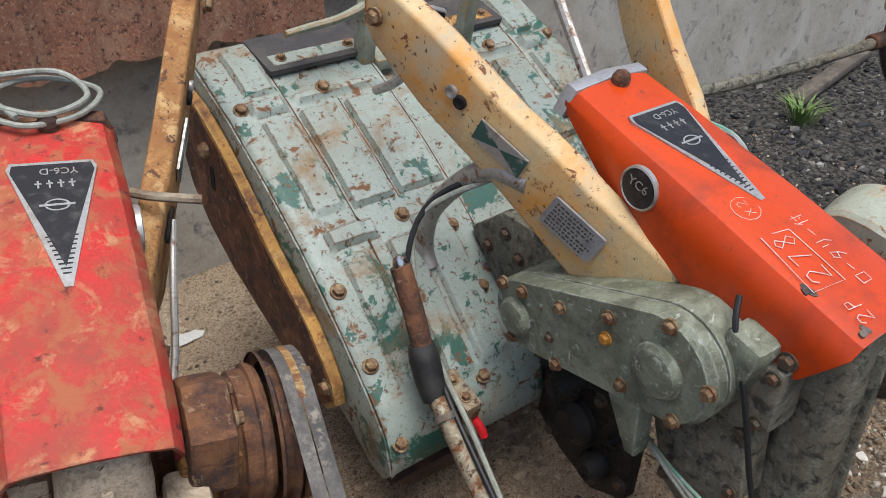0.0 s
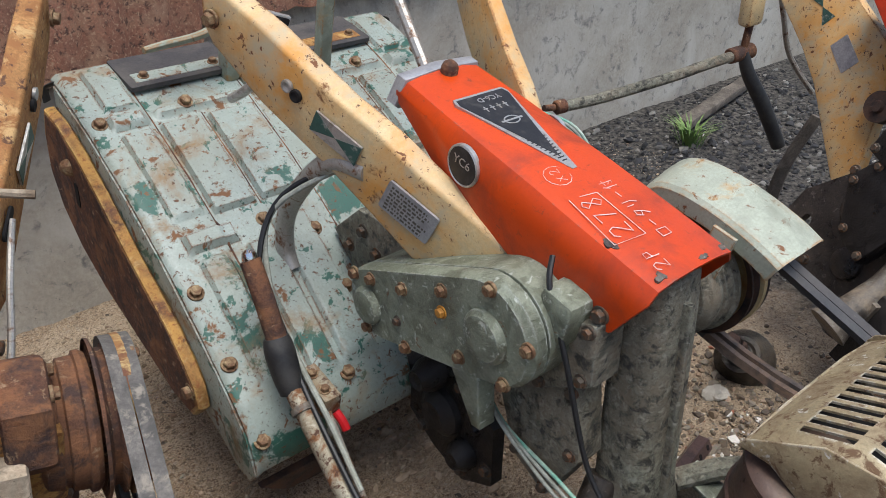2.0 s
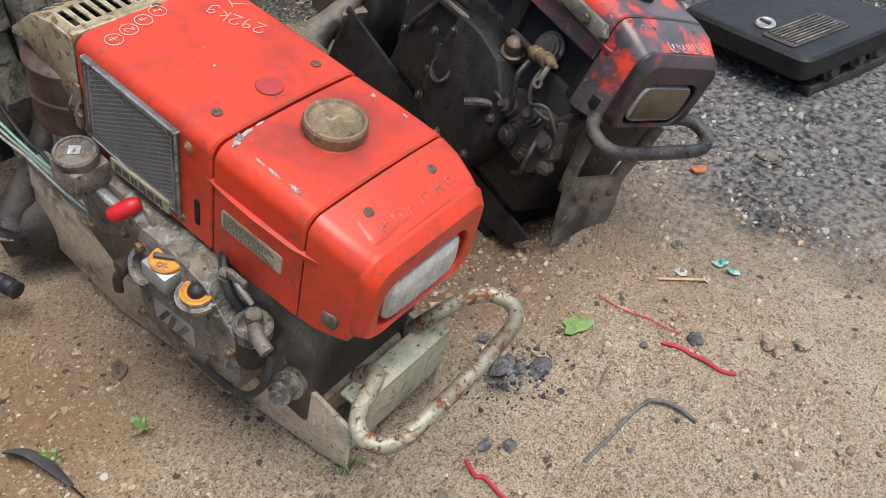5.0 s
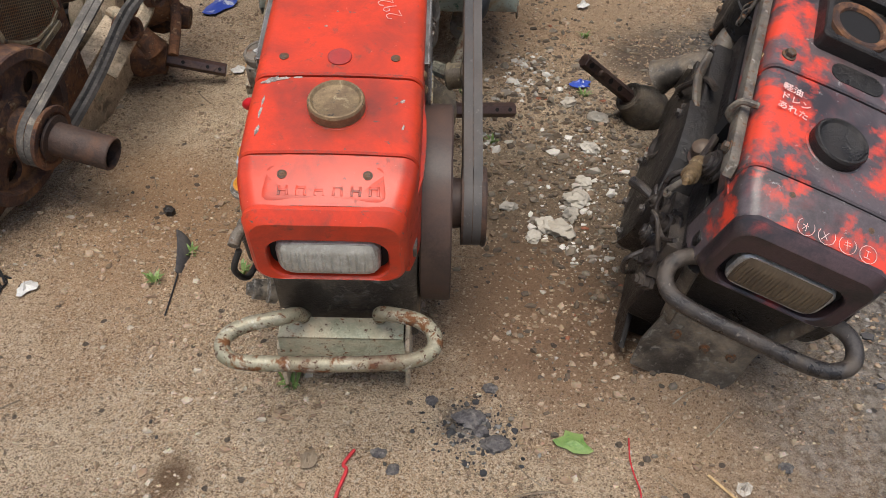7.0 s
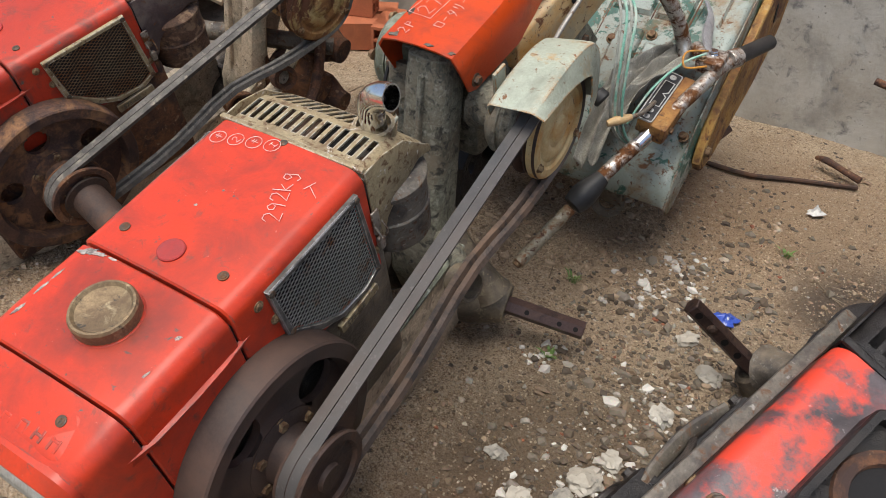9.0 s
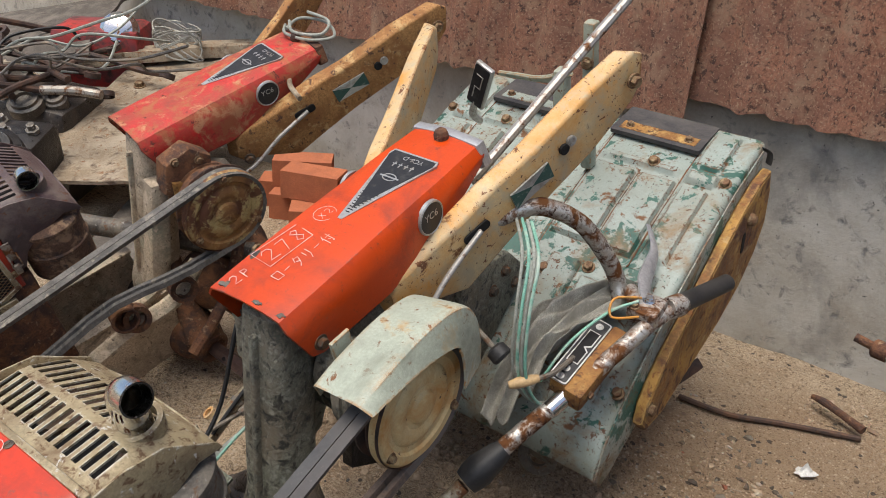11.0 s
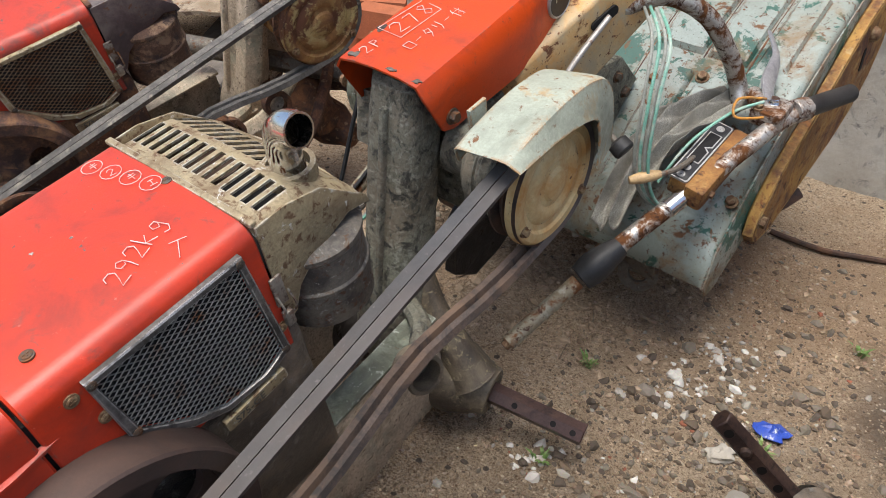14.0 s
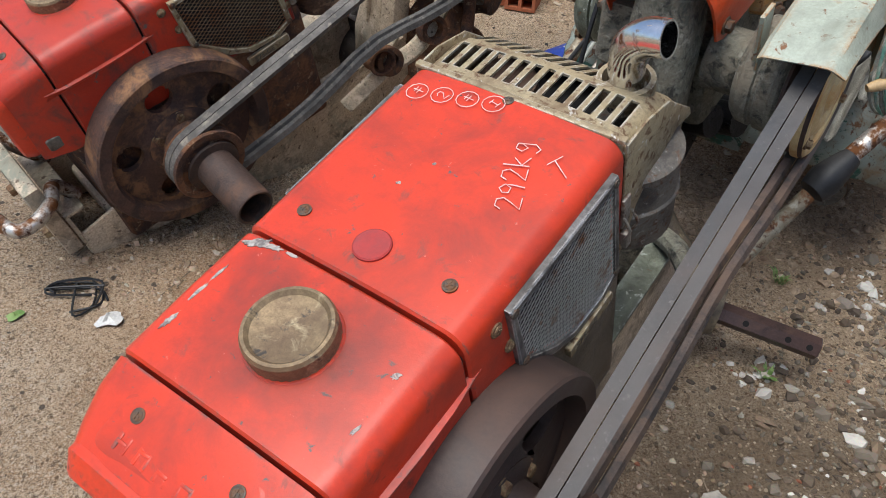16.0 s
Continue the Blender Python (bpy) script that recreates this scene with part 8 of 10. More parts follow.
    tube(bm, [(0.338, 1.44, 0.165), (0.314, 1.485, 0.166), (0.300, 1.540, 0.162), (0.288, 1.580, 0.165), (0.255, 1.622, 0.178)], 0.010, 10, 5, flat=0.4, radii=[0.014, 0.017, 0.014, 0.010, 0.006])
    part("clutch_lever", bm, plate_alu, tb, "bent flat lever, bare metal")
    bm = bmesh.new()
    box(bm, (0.318, 1.405, 0.140), (0.372, 1.462, 0.170), 0.006)
    cyl(bm, (0.30, 1.46, 0.16), (0.325, 1.43, 0.165), 0.014, bev=0.002)
    cyl(bm, (0.372, 1.462, 0.148), (0.384, 1.49, 0.142), 0.020, bev=0.003)
    cb = part("clamp_block", bm, chrome_rust, tb, "rust-blotched clamp block")
    bolt(cb, (0.345, 1.44, 0.17), (0, 0, 1), 0.008, chrome)
    bolt(cb, (0.330, 1.415, 0.17), (0, 0, 1), 0.007, bolt_rust)
    bm = bmesh.new()
    tube(bm, [(0.224, 1.045, 0.022), (0.205, 1.00, -0.002), (0.178, 0.915, -0.034)], 0.0130, 14, 3)
    pr = part("prop_rod", bm, bumper_paint, T, "rust-spotted tube end reaching to the ground")
    bolt(pr, (0.178, 0.915, -0.034), (-0.28, -0.88, -0.36), 0.009, bolt_rust)
    for dx, mt in ((0.0, cable_grey), (0.012, cable_green), (0.022, cable_grey), (0.030, cable_green)):
        cable(T, [(0.150 + dx, 1.335, 0.345), (0.200 + dx, 1.275, 0.330), (0.222 + dx * 0.8, 1.220, 0.270), (0.230 + dx * 0.8, 1.190, 0.180), (0.242 + dx * 0.8, 1.195, 0.110), (0.262 + dx * 0.6, 1.235, 0.060), (0.285, 1.30, 0.07)], 0.0027, mt, "sheathed control cable, green and grey")
    cable(T, [(0.25, 1.24, 0.10), (0.27, 1.30, 0.15), (0.30, 1.38, 0.17), (0.335, 1.42, 0.18)], 0.0026, cable_green)
    cable(T, [(0.335, 1.43, 0.18), (0.30, 1.40, 0.185), (0.31, 1.37, 0.172), (0.345, 1.40, 0.165)], 0.0022, yellow_plastic, "yellow wire end")
    # black knob on a rod
    bm = bmesh.new()
    tube(bm, [(0.10, 1.20, 0.24), (0.17, 1.19, 0.215), (0.205, 1.185, 0.195)], 0.005, 8, 3)
    kr = part("stop_rod", bm, sooty_steel, T)
    bm = bmesh.new()
    lathe(bm, (0.198, 1.186, 0.200), (0.8, -0.1, -0.45), [(0, 0.010), (0.004, 0.017), (0.020, 0.018), (0.024, 0.015)], 20)
    part("knob", bm, black_rubber, kr, "black rubber knob")


handlebar_right(main)

# crumpled mesh cloth hung over the right handlebar
bm = bmesh.new()
ng = 48
vs = {}
for i in range(ng + 1):
    for j in range(ng + 1):
        a, b = i / ng, j / ng
        edge = 0.010 * noise.noise(V(b * 5, a * 5, 1))
        xl, xr = 0.160 + 0.05 * max(0.0, a - 0.7) / 0.3, 0.232 + 0.085 * max(0.0, a - 0.3) / 0.7
        x = xl + (xr - xl) * b + edge
        y = 1.185 + 0.290 * a + 0.010 * b + edge
        base = 0.112 + 0.036 * a - 0.24 * max(0.0, 0.36 - a) - 0.02 * (1 - b)
        fold = 0.012 * math.sin(17 * b + 5 * a) + 0.008 * math.sin(29 * b - 8 * a + 1) + 0.014 * noise.noise(V(a * 5, b * 6, 7)) + 0.005 * noise.noise(V(a * 14, b * 14, 2))
        vs[i, j] = bm.verts.new(V(x, y, base + fold))
for i in range(ng):
    for j in range(ng):
        if not (i < 8 and j > 34) and not (i > 40 and j < 9):
            bm.faces.new((vs[i, j], vs[i + 1, j], vs[i + 1, j + 1], vs[i, j + 1]))
ext = bmesh.ops.extrude_face_region(bm, geom=bm.faces[:])
bmesh.ops.translate(bm, vec=(0, 0, -0.003), verts=[e for e in ext["geom"] if isinstance(e, bmesh.types.BMVert)])
bmesh.ops.delete(bm, geom=[v for v in bm.verts if not v.link_faces], context="VERTS")
bmesh.ops.transform(bm, matrix=tiller_pose((0, 0, 0), 0), verts=bm.verts)
tagged(part("rag", bm, cloth_grey, None, smooth=180), "crumpled grey mesh rag draped over the handlebar", "rag")


# rear hitch stand behind the arms
def rear_stand(T):
    bm = bmesh.new()
    tube(bm, [(-0.050, 1.852, 0.322), (-0.085, 1.85, 0.300), (-0.130, 1.85, 0.288), (-0.180, 1.85, 0.284), (-0.226, 1.85, 0.280)], 0.012, 10, 4, radii=[0.016, 0.015, 0.012, 0.012, 0.010], flat=0.6)
    part("hitch_lever", bm, fender_green, T, "green lever with rusty holes")
    bm = bmesh.new()
    box(bm, (-0.082, 1.835, 0.19), (-0.052, 1.872, 0.325), 0.008)
    box(bm, (-0.052, 1.828, 0.178), (-0.005, 1.868, 0.200), 0.003)
    part("lever_bracket", bm, fender_green, T, "green lever bracket")
    bm = bmesh.new()
    box(bm, (0.048, 1.728, 0.18), (0.074, 1.754, 0.50), 0.006)
    st = part("hitch_post", bm, fender_green, T, "chipped green steel post")
    bolt(st, (0.061, 1.728, 0.42), (0, -1, 0), 0.010, bolt_rust)
    bm = bmesh.new()
    tube(bm, [(0.034, 1.375, 0.35), (0.053, 1.46, 0.392), (0.089, 1.62, 0.473), (0.13, 1.8, 0.563)], 0.0095, 10, 4)
    part("tension_rod", bm, steel_rod, T, "long dull steel rod")
    m = on_plane((-0.119, 1.620, 0.380), (0.33, 0, 0.94), (-0.94, 0.15, 0.33))
    bm = bmesh.new()
    box(bm, (-0.048, -0.022, -0.012), (0.048, 0.022, 0), 0.003, m)
    tube(bm, [m @ V(-0.04, 0, -0.006), m @ V(-0.08, 0.004, -0.012), m @ V(-0.12, 0.008, -0.05)], 0.008, 8, 3)
    gp = part("gear_gate", bm, badge_silver, T, "small black gear gate plate")
    bm = bmesh.new()
    flat(bm, rrect(0, 0, 0.090, 0.038, 0.004, 3), m, 0, 0.0012)
    part("face", bm, badge_black, gp)
    bm = bmesh.new()
    tube(bm, [m @ V(-0.03, 0.008, 0.001), m @ V(-0.004, 0.008, 0.001), m @ V(-0.004, -0.006, 0.001), m @ V(0.024, -0.006, 0.001), m @ V(0.024, 0.010, 0.001)], 0.0016, 6, 0)
    part("gate_slot", bm, badge_silver, gp)


rear_stand(main)

# ---- the rusty tiller beside it ----
L = dict(base_style(), paint=faded_red, hood_label="faded red engine hood, sooty", cover=dome_brown, clutch_paint=rusty_red, clutch_label="red clutch hood mottled with rust", arm=arm_rust, arm_label="handle arm covered with orange rust",
         frame=muffler_tan, wire=rusty_wire, fly=rusty_flywheel, fly_label="rust-brown flywheel with round holes", holes=5, hole_size=0.026, drum=rust, pulley=rust, extension=True, belt=belt_dusty, rim=rust, disc=rusty_cream,
         disc_label="rust-flaked cream pulley cover", column=bed_dusty, column_label="dusty rust-brown gear column", fender=False, axle=rust, case=rust, bed=bed_dusty, flange=bed_dusty, front=bed_dusty, block=rust, block2=rust,
         can=mottled_rust, silencer=mottled_rust, alu=rust, bracket=rust, data_plate=False, cap=brass_cap, strip=rust, pipe_rise=0.62, pipe_mat=chrome)
left = thing("power_tiller", pose(-0.9602, 0.3678, -0.0403, 16.79, 7.87, -10.13), "rusty red power tiller with dusty belts, wheels missing", "power tiller", "power tillers in the yard")
engine(left, L)
flywheel(left, L)
belts(left, L)
clutch_hood(left, L)
drooped(arm(left, L, -1), -4.0)
drooped(arm(left, L, 1), -4.0)
column(left, L)
bed(left, L)
bm = bmesh.new()
slab(bm, [(0.93, 0.26), (1.01, 0.28), (1.02, 0.36), (0.98, 0.40), (0.92, 0.385), (0.90, 0.32)], "x", 0.085, 0.135, 0.008)
cg = part("clutch_guard", bm, rust, left, "two-piece rusty clutch guard")
bm = bmesh.new()
slab(bm, [(0.91, 0.24), (0.955, 0.235), (0.98, 0.32), (0.92, 0.345)], "x", 0.078, 0.142, 0.006)
part("clamp", bm, rusty_orange, cg)
for y, z in ((0.94, 0.385), (0.99, 0.365), (0.93, 0.29)):
    bolt(cg, (0.135, y, z), (1, 0, 0), 0.007, bolt_rust)
# tension arm with an open ring below the belts
bm = bmesh.new()
tube(bm, [(0.17, 0.62, 0.05), (0.18, 0.72, 0.085), (0.185, 0.82, 0.10), (0.18, 0.90, 0.16)], 0.018, 8, 4, flat=0.5)
ta = part("tension_arm", bm, bed_dusty, left, "dusty belt tension arm with open rings")
for p in ((0.17, 0.735, 0.105), (0.185, 0.845, 0.125)):
    bm = bmesh.new()
    lathe(bm, p, (1, -0.1, 0.35), [(0, 0.030), (0.028, 0.030), (0.028, 0.019), (0, 0.019)], 24, cap=False)
    part("ring", bm, rust, ta)
bm = bmesh.new()
slab(bm, [(0.885, 0.335), (0.930, 0.325), (0.865, 0.12), (0.80, -0.12), (0.755, -0.10), (0.822, 0.14)], "x", 0.060, 0.105, 0.008)
part("side_leg", bm, bed_dusty, left, "dusty plank-like upright leg")
for k, (p, r) in enumerate((((0.12, 0.95, 0.0), 0.07), ((0.10, 1.05, 0.05), 0.06), ((0.13, 1.0, -0.08), 0.055))):
    bm = bmesh.new()
    lathe(bm, p, (1, 0.2, -0.1), [(-0.08, r), (-0.01, r), (0.01, r * 0.85), (0.04, r * 0.6), (0.06, r * 0.55)], 24)
    part("gear_housing", bm, rust, left)
tube_pts = [(0.24, 0.80, -0.02), (0.20, 0.93, 0.05), (0.05, 1.10, 0.12)]
bm = bmesh.new()
tube(bm, tube_pts, 0.014, 10)
part("brace", bm, rust, left)
bm = bmesh.new()
slab(bm, [(-0.10, 0.30), (0.12, 0.26), (0.11, 0.08), (-0.11, 0.02)], "y", 0.02, 0.05, 0.006)
fp = part("front_bracket", bm, bed_dusty, left, "dusty bracket with bolt holes")
for x, z in ((-0.05, 0.22), (0.02, 0.20), (0.07, 0.12)):
    bolt(fp, (x, 0.02, z), (0, -1, 0), 0.012, bolt_rust)
cable(left, [(-0.06, 1.36, 0.452), (-0.02, 1.335, 0.455), (0.04, 1.36, 0.450), (0.065, 1.41, 0.448), (0.0, 1.435, 0.450), (-0.055, 1.40, 0.455), (-0.03, 1.345, 0.460)], 0.0038, cable_grey, "coil of grey cable")
cable(left, [(-0.055, 1.37, 0.460), (0.0, 1.345, 0.462), (0.05, 1.385, 0.458), (0.02, 1.43, 0.462), (-0.05, 1.42, 0.465)], 0.0038, cable_grey)
bm = bmesh.new()
tube(bm, [(0.06, 1.28, 0.40), (0.10, 1.255, 0.405), (0.16, 1.24, 0.405)], 0.006, 8)
part("tie_stick", bm, wood_board, left, "bare stick tied to the arm")
bumper(left, [(-0.062, 0.095, 0.150), (-0.066, 0.068, 0.200), (-0.130, 0.035, 0.222), (-0.160, 0.0, 0.226), (-0.135, -0.036, 0.233), (0.0, -0.040, 0.237), (0.128, -0.028, 0.235), (0.152, 0.0, 0.230), (0.125, 0.048, 0.222), (0.066, 0.072, 0.200), (0.062, 0.095, 0.150)], 0.0125, chrome_rust, "rust-spotted chrome tube bumper")

# ---- the oily black-and-red tiller ----
R = dict(base_style(), paint=oily_red, hood_label="red hood blackened with oil", stations=(0.05, 0.137, 0.345, 0.600), cap_at=(-0.011, 0.224), lens=brown_lens, lamp_label="dirty brown headlamp", emboss=False, cap=grease_black, cap_label="black fuel cap", grilles=False,
         cover=grease_black, strip=grease_black, pipe=False, can=grease_black, block=grease_black, block2=grease_black, alu=sooty_steel, capo=grease_black, knob=grease_black, oilcap=grease_black, fly=grease_black, fly_label="oily black flywheel",
         pulley=grease_black, rim=grease_black, disc=grease_black, disc_label="oily pulley cover", column=grease_black, column_label="oily black gear column", fender=False, clutch_paint=red_paint, clutch_label="red clutch hood",
         bracket=grease_black, arm=cream_paint, left_hex=True, hex=(V(-0.165, 0.942, -0.256), V(-0.324, 0.888, -0.157)), axle=greasy_dust, hubring=False, outboard=False, drum=grease_black, case=grease_black, bed=grease_black, flange=grease_black, front=greasy_dust, silencer=grease_black, data_plate=True, reflector=grease_black, bezel=oily_dark, low=0.372, bolt=greasy_iron)
RM = Matrix(((0.9197, 0.3246, 0.2207, 0.5483), (-0.2373, 0.9076, -0.3462, 0.036), (-0.3127, 0.2661, 0.9118, 0.0021), (0, 0, 0, 1)))
q = RM.to_quaternion()
right = thing("power_tiller", Matrix.LocRotScale(RM.translation, q, None), "oil-blackened red power tiller leaning on its side frame", "power tiller", "power tillers in the yard")
engine(right, R)
flywheel(right, R)
rhood = clutch_hood(right, R)
rhood.matrix_local = pose(0.10, 0.0, 0.0) @ rhood.matrix_local
column(right, R)
bm = bmesh.new()
box(bm, (-0.095, 0.15, -0.08), (0.095, 0.60, 0.05), 0.01)
part("sump", bm, grease_black, right)
for sd in (-1, 1):
    bm = bmesh.new()
    tube(bm, [(sd * 0.100, 0.080, 0.275), (sd * 0.088, 0.078, 0.21), (sd * 0.070, 0.076, 0.125)], 0.013, 10, 3, flat=0.6)
    part("leg", bm, greasy_dust, right, "greasy bumper leg")
bm = bmesh.new()
rings(bm, [[V(x0, 0.075 + d, 0.152), V(x1, 0.070 + d, 0.156), V(x1 + 0.004, 0.046 + d, 0.076), V(0.070, 0.030 + d, 0.022), V(-0.080, 0.026 + d, 0.030), V(x0 - 0.012, 0.040 + d, 0.086)] for d, x0, x1 in ((0.0, -0.078, 0.084), (0.007, -0.078, 0.084))])
fb = part("foot_plate", bm, greasy_dust, right, "dusty bracket plate touching the soil")
for x, z in ((-0.045, 0.120), (0.010, 0.115), (0.055, 0.122)):
    bolt(fb, (x, 0.061, z), (0, -0.95, 0.3), 0.007, bolt_steel)
for sd in (-1, 1):
    bm = bmesh.new()
    slab(bm, [(0.06, 0.01), (0.60, 0.01), (0.84, 0.02), (0.84, -0.14), (0.60, -0.13), (0.10, -0.04)], "x", sd * 0.090, sd * 0.100, 0.002)
    part("bed_rail", bm, grease_black, right)
bm = bmesh.new()
slab(bm, [(1.145, 0.025), (1.158, 0.015), (1.196, 0.040), (1.392, 0.178), (1.475, 0.222), (1.640, 0.290), (1.600, 0.425), (1.274, 0.332), (1.235, 0.270), (1.155, 0.077)], "x", 0.098, 0.134, 0.004)
ra = part("handle_arm", bm, cream_paint, right, "cream pressed-steel handle arm spotted with rust")
m = on_plane((0.0976, 1.372, 0.270), (0, -0.9, -0.42), (0, -0.42, 0.9))
bm = bmesh.new()
flat(bm, rrect(0, 0, 0.075, 0.046, 0.003, 3), m, -0.002, 0.0006)
part("data_plate", bm, plate_alu, ra, "worn grey data sticker")
bolt(ra, (0.098, 1.166, 0.045), (-1, 0, 0), 0.011, bolt_rust)
m = on_plane((0.0976, 1.497, 0.322), (0, -0.9, -0.42), (0, -0.42, 0.9))
bm = bmesh.new()
flat(bm, [(-0.04, -0.018), (-0.04, 0.018), (0, 0)], m, -0.002, 0.0008)
flat(bm, [(0.04, -0.018), (0.04, 0.018), (0, 0)], m, -0.002, 0.0008)
part("sticker", bm, sticker_green, ra, "dark green triangle sticker")
bm = bmesh.new()
lathe(bm, (0.098, 1.202, 0.234), (-1, 0, 0), [(0, 0.034), (0.008, 0.034), (0.012, 0.024), (0.018, 0.024), (0.022, 0.034), (0.030, 0.034), (0.030, 0.014), (0.040, 0.012)], 32)
part("idler_pulley", bm, dark_rust, right, "small grooved brown pulley")
# gear plate with a slot below the arm
bm = bmesh.new()
go = [(1.15, -0.085), (1.17, -0.03), (1.165, 0.03), (1.09, 0.14), (0.96, 0.17), (0.90, 0.09), (0.92, -0.07), (1.01, -0.14), (1.09, -0.14), (1.13, -0.12)]
gc = Vector((1.117, -0.025))
gi = [tuple(gc + Vector((math.cos(t) * 0.014, math.sin(t) * 0.024))) for t in (math.atan2(p[1] - gc.y, p[0] - gc.x) for p in go)]
rings(bm, [[V(x, *p) for p in q] for q, x in ((gi, 0.012), (go, 0.012), (go, -0.012), (gi, -0.012), (gi, 0.012))], cap=False)
gpl = part("gear_plate", bm, greasy_iron, right, "oily black gear plate with an oblong slot")
for p in ((1.10, 0.13), (1.0, 0.17), (0.94, 0.08), (1.06, -0.08), (1.02, 0.05)):
    bolt(gpl, (-0.012, *p), (-1, 0, 0), 0.009, bolt_steel)
for p, r in (((1.03, 0.08), 0.045), ((0.98, -0.02), 0.035)):
    bm = bmesh.new()
    lathe(bm, (-0.012, *p), (-1, 0, 0), [(0, r), (0.010, r * 0.95), (0.016, r * 0.7), (0.018, r * 0.3)], 24)
    part("boss", bm, greasy_iron, gpl)
# exhaust flange and slotted top on the oily hood
bm = bmesh.new()
n = 5
o = rrect(-0.003, 0.486, 0.126, 0.138, 0.012, n)
i1 = rrect(-0.003, 0.486, 0.108, 0.120, 0.008, n)
rings(bm, [[V(p[0], p[1], z) for p in q] for q, z in ((o, 0.460), (o, 0.496), (rrect(-0.003, 0.486, 0.122, 0.134, 0.011, n), 0.499), (i1, 0.499), (i1, 0.484))], cap=True)
fx = part("exhaust_flange", bm, grease_black, right, "square black exhaust opening with burnt ring")
bm = bmesh.new()
lathe(bm, (-0.003, 0.486, 0.484), (0, 0, 1), [(0, 0.052), (0.006, 0.051), (0.009, 0.046), (0.007, 0.038), (0.002, 0.036)], 32, cap=False)
part("ring", bm, rust, fx, "burnt brown gasket ring")
bm = bmesh.new()
lathe(bm, (-0.003, 0.486, 0.4845), (0, 0, 1), [(0, 0.036), (0.0008, 0.036)], 24)
part("opening", bm, black_void, fx)
bm = bmesh.new()
slab(bm, rrect(0.012, 0.385, 0.086, 0.040, 0.019), "z", 0.4700, 0.4712)
part("oval_plug", bm, grease_black, right)
for sd in (-1, 1):
    bm = bmesh.new()
    slab(bm, [(0.13, 0.425), (0.145, 0.415), (0.64, 0.428), (0.655, 0.438), (0.64, 0.447), (0.145, 0.442)], "x", sd * 0.131, sd * 0.147, 0.003)
    rl = part("side_rail", bm, sooty_steel, right, "greasy steel rail along the hood")
    bolt(rl, (sd * 0.147, 0.18, 0.43), (sd, 0, 0), 0.008, bolt_steel)
    bm = bmesh.new()
    tube(bm, [(sd * 0.128, 0.25, 0.460), (sd * 0.152, 0.25, 0.455), (sd * 0.156, 0.25, 0.425), (sd * 0.13, 0.25, 0.41)], 0.0055, 8, 4)
    part("wire_clip", bm, sooty_steel, rl)
rz = lambda p: 0.4702 + 0.002 * (1 - (p.x / 0.1) ** 2)
mk = on_plane((-0.103, 0.300, 0.4722), (0.5, -0.05, 0), (0.1, 1, 0))
for k, w in enumerate(("\u8efd\u6cb9", "\u30c9\u30ec\u30f3", "\u3042\u308c\u305f")):
    text_mesh("paint_mark", w, 0.0165, mk @ Matrix.Translation((0, -0.004 - 0.0205 * k, 0)), chalk, right, 0.0004, "hand-painted white writing")
rf = lambda p: 0.4505 + (p.y - 0.08) * 0.26
for k, gname in enumerate(("O", "x", "ki", "e")):
    c = V(-0.028 + 0.0305 * k, 0.080, 0.46)
    write(["o"], c + V(-0.012, -0.012, 0), (1, 0, 0), (0, 1, 0), 0.025, right, 0.0009, 0.8, rf)
    write([gname], c + V(-0.006, -0.007, 0), (1, 0, 0), (0, 1, 0), 0.014, right, 0.0009, 0.8, rf)
# crank cover, filler plug, fuel valve, injection pump and pipes on its open side
bm = bmesh.new()
slab(bm, [(0.475, 0.100), (0.480, 0.160), (0.440, 0.215), (0.385, 0.245), (0.325, 0.255), (0.285, 0.225), (0.282, 0.165), (0.320, 0.120), (0.400, 0.085)], "x", -0.115, -0.146, 0.006)
cc = part("crank_cover", bm, greasy_iron, right, "black cast crank cover with bolted rim")
for y, z in ((0.462, 0.118), (0.455, 0.176), (0.380, 0.234), (0.312, 0.240), (0.296, 0.175), (0.360, 0.104)):
    bolt(cc, (-0.146, y, z), (-1, 0, 0), 0.0075, greasy_iron)
bm = bmesh.new()
lathe(bm, (-0.146, 0.408, 0.150), (-1, 0, 0.25), [(0, 0.034), (0.026, 0.029), (0.028, 0.027), (0.027, 0.022), (0.003, 0.021)], 32, cap=False)
part("crank_port", bm, greasy_iron, cc, "open crank socket")
bm = bmesh.new()
lathe(bm, (-0.147, 0.408, 0.150), (-1, 0, 0.25), [(0, 0.0215), (0.002, 0.0215), (0.002, 0.010), (0.014, 0.009), (0.016, 0.004)], 24)
part("crank_shaft", bm, rust, cc, "rusty shaft end")
bm = bmesh.new()
lathe(bm, (-0.146, 0.331, 0.201), (-1, 0, 0.35), [(0, 0.021), (0.006, 0.021), (0.008, 0.018), (0.013, 0.018), (0.015, 0.016), (0.015, 0.001)], 32)
pg = part("filler_plug", bm, badge_silver, cc, "bare silver filler plug with a slot")
bm = bmesh.new()
m = on_plane((-0.1605, 0.331, 0.2062), (0, -1, 0), (0.35, 0, 1))
box(bm, (-0.014, -0.0028, -0.002), (0.014, 0.0028, 0.0012), 0.0008, m)
part("slot", bm, label_ink, pg)
bm = bmesh.new()
slab(bm, [(0.330, 0.165), (0.300, 0.150), (0.285, 0.170), (0.300, 0.205)], "x", -0.146, -0.150, 0.001)
part("tab", bm, sooty_steel, cc, "bent locking tab")
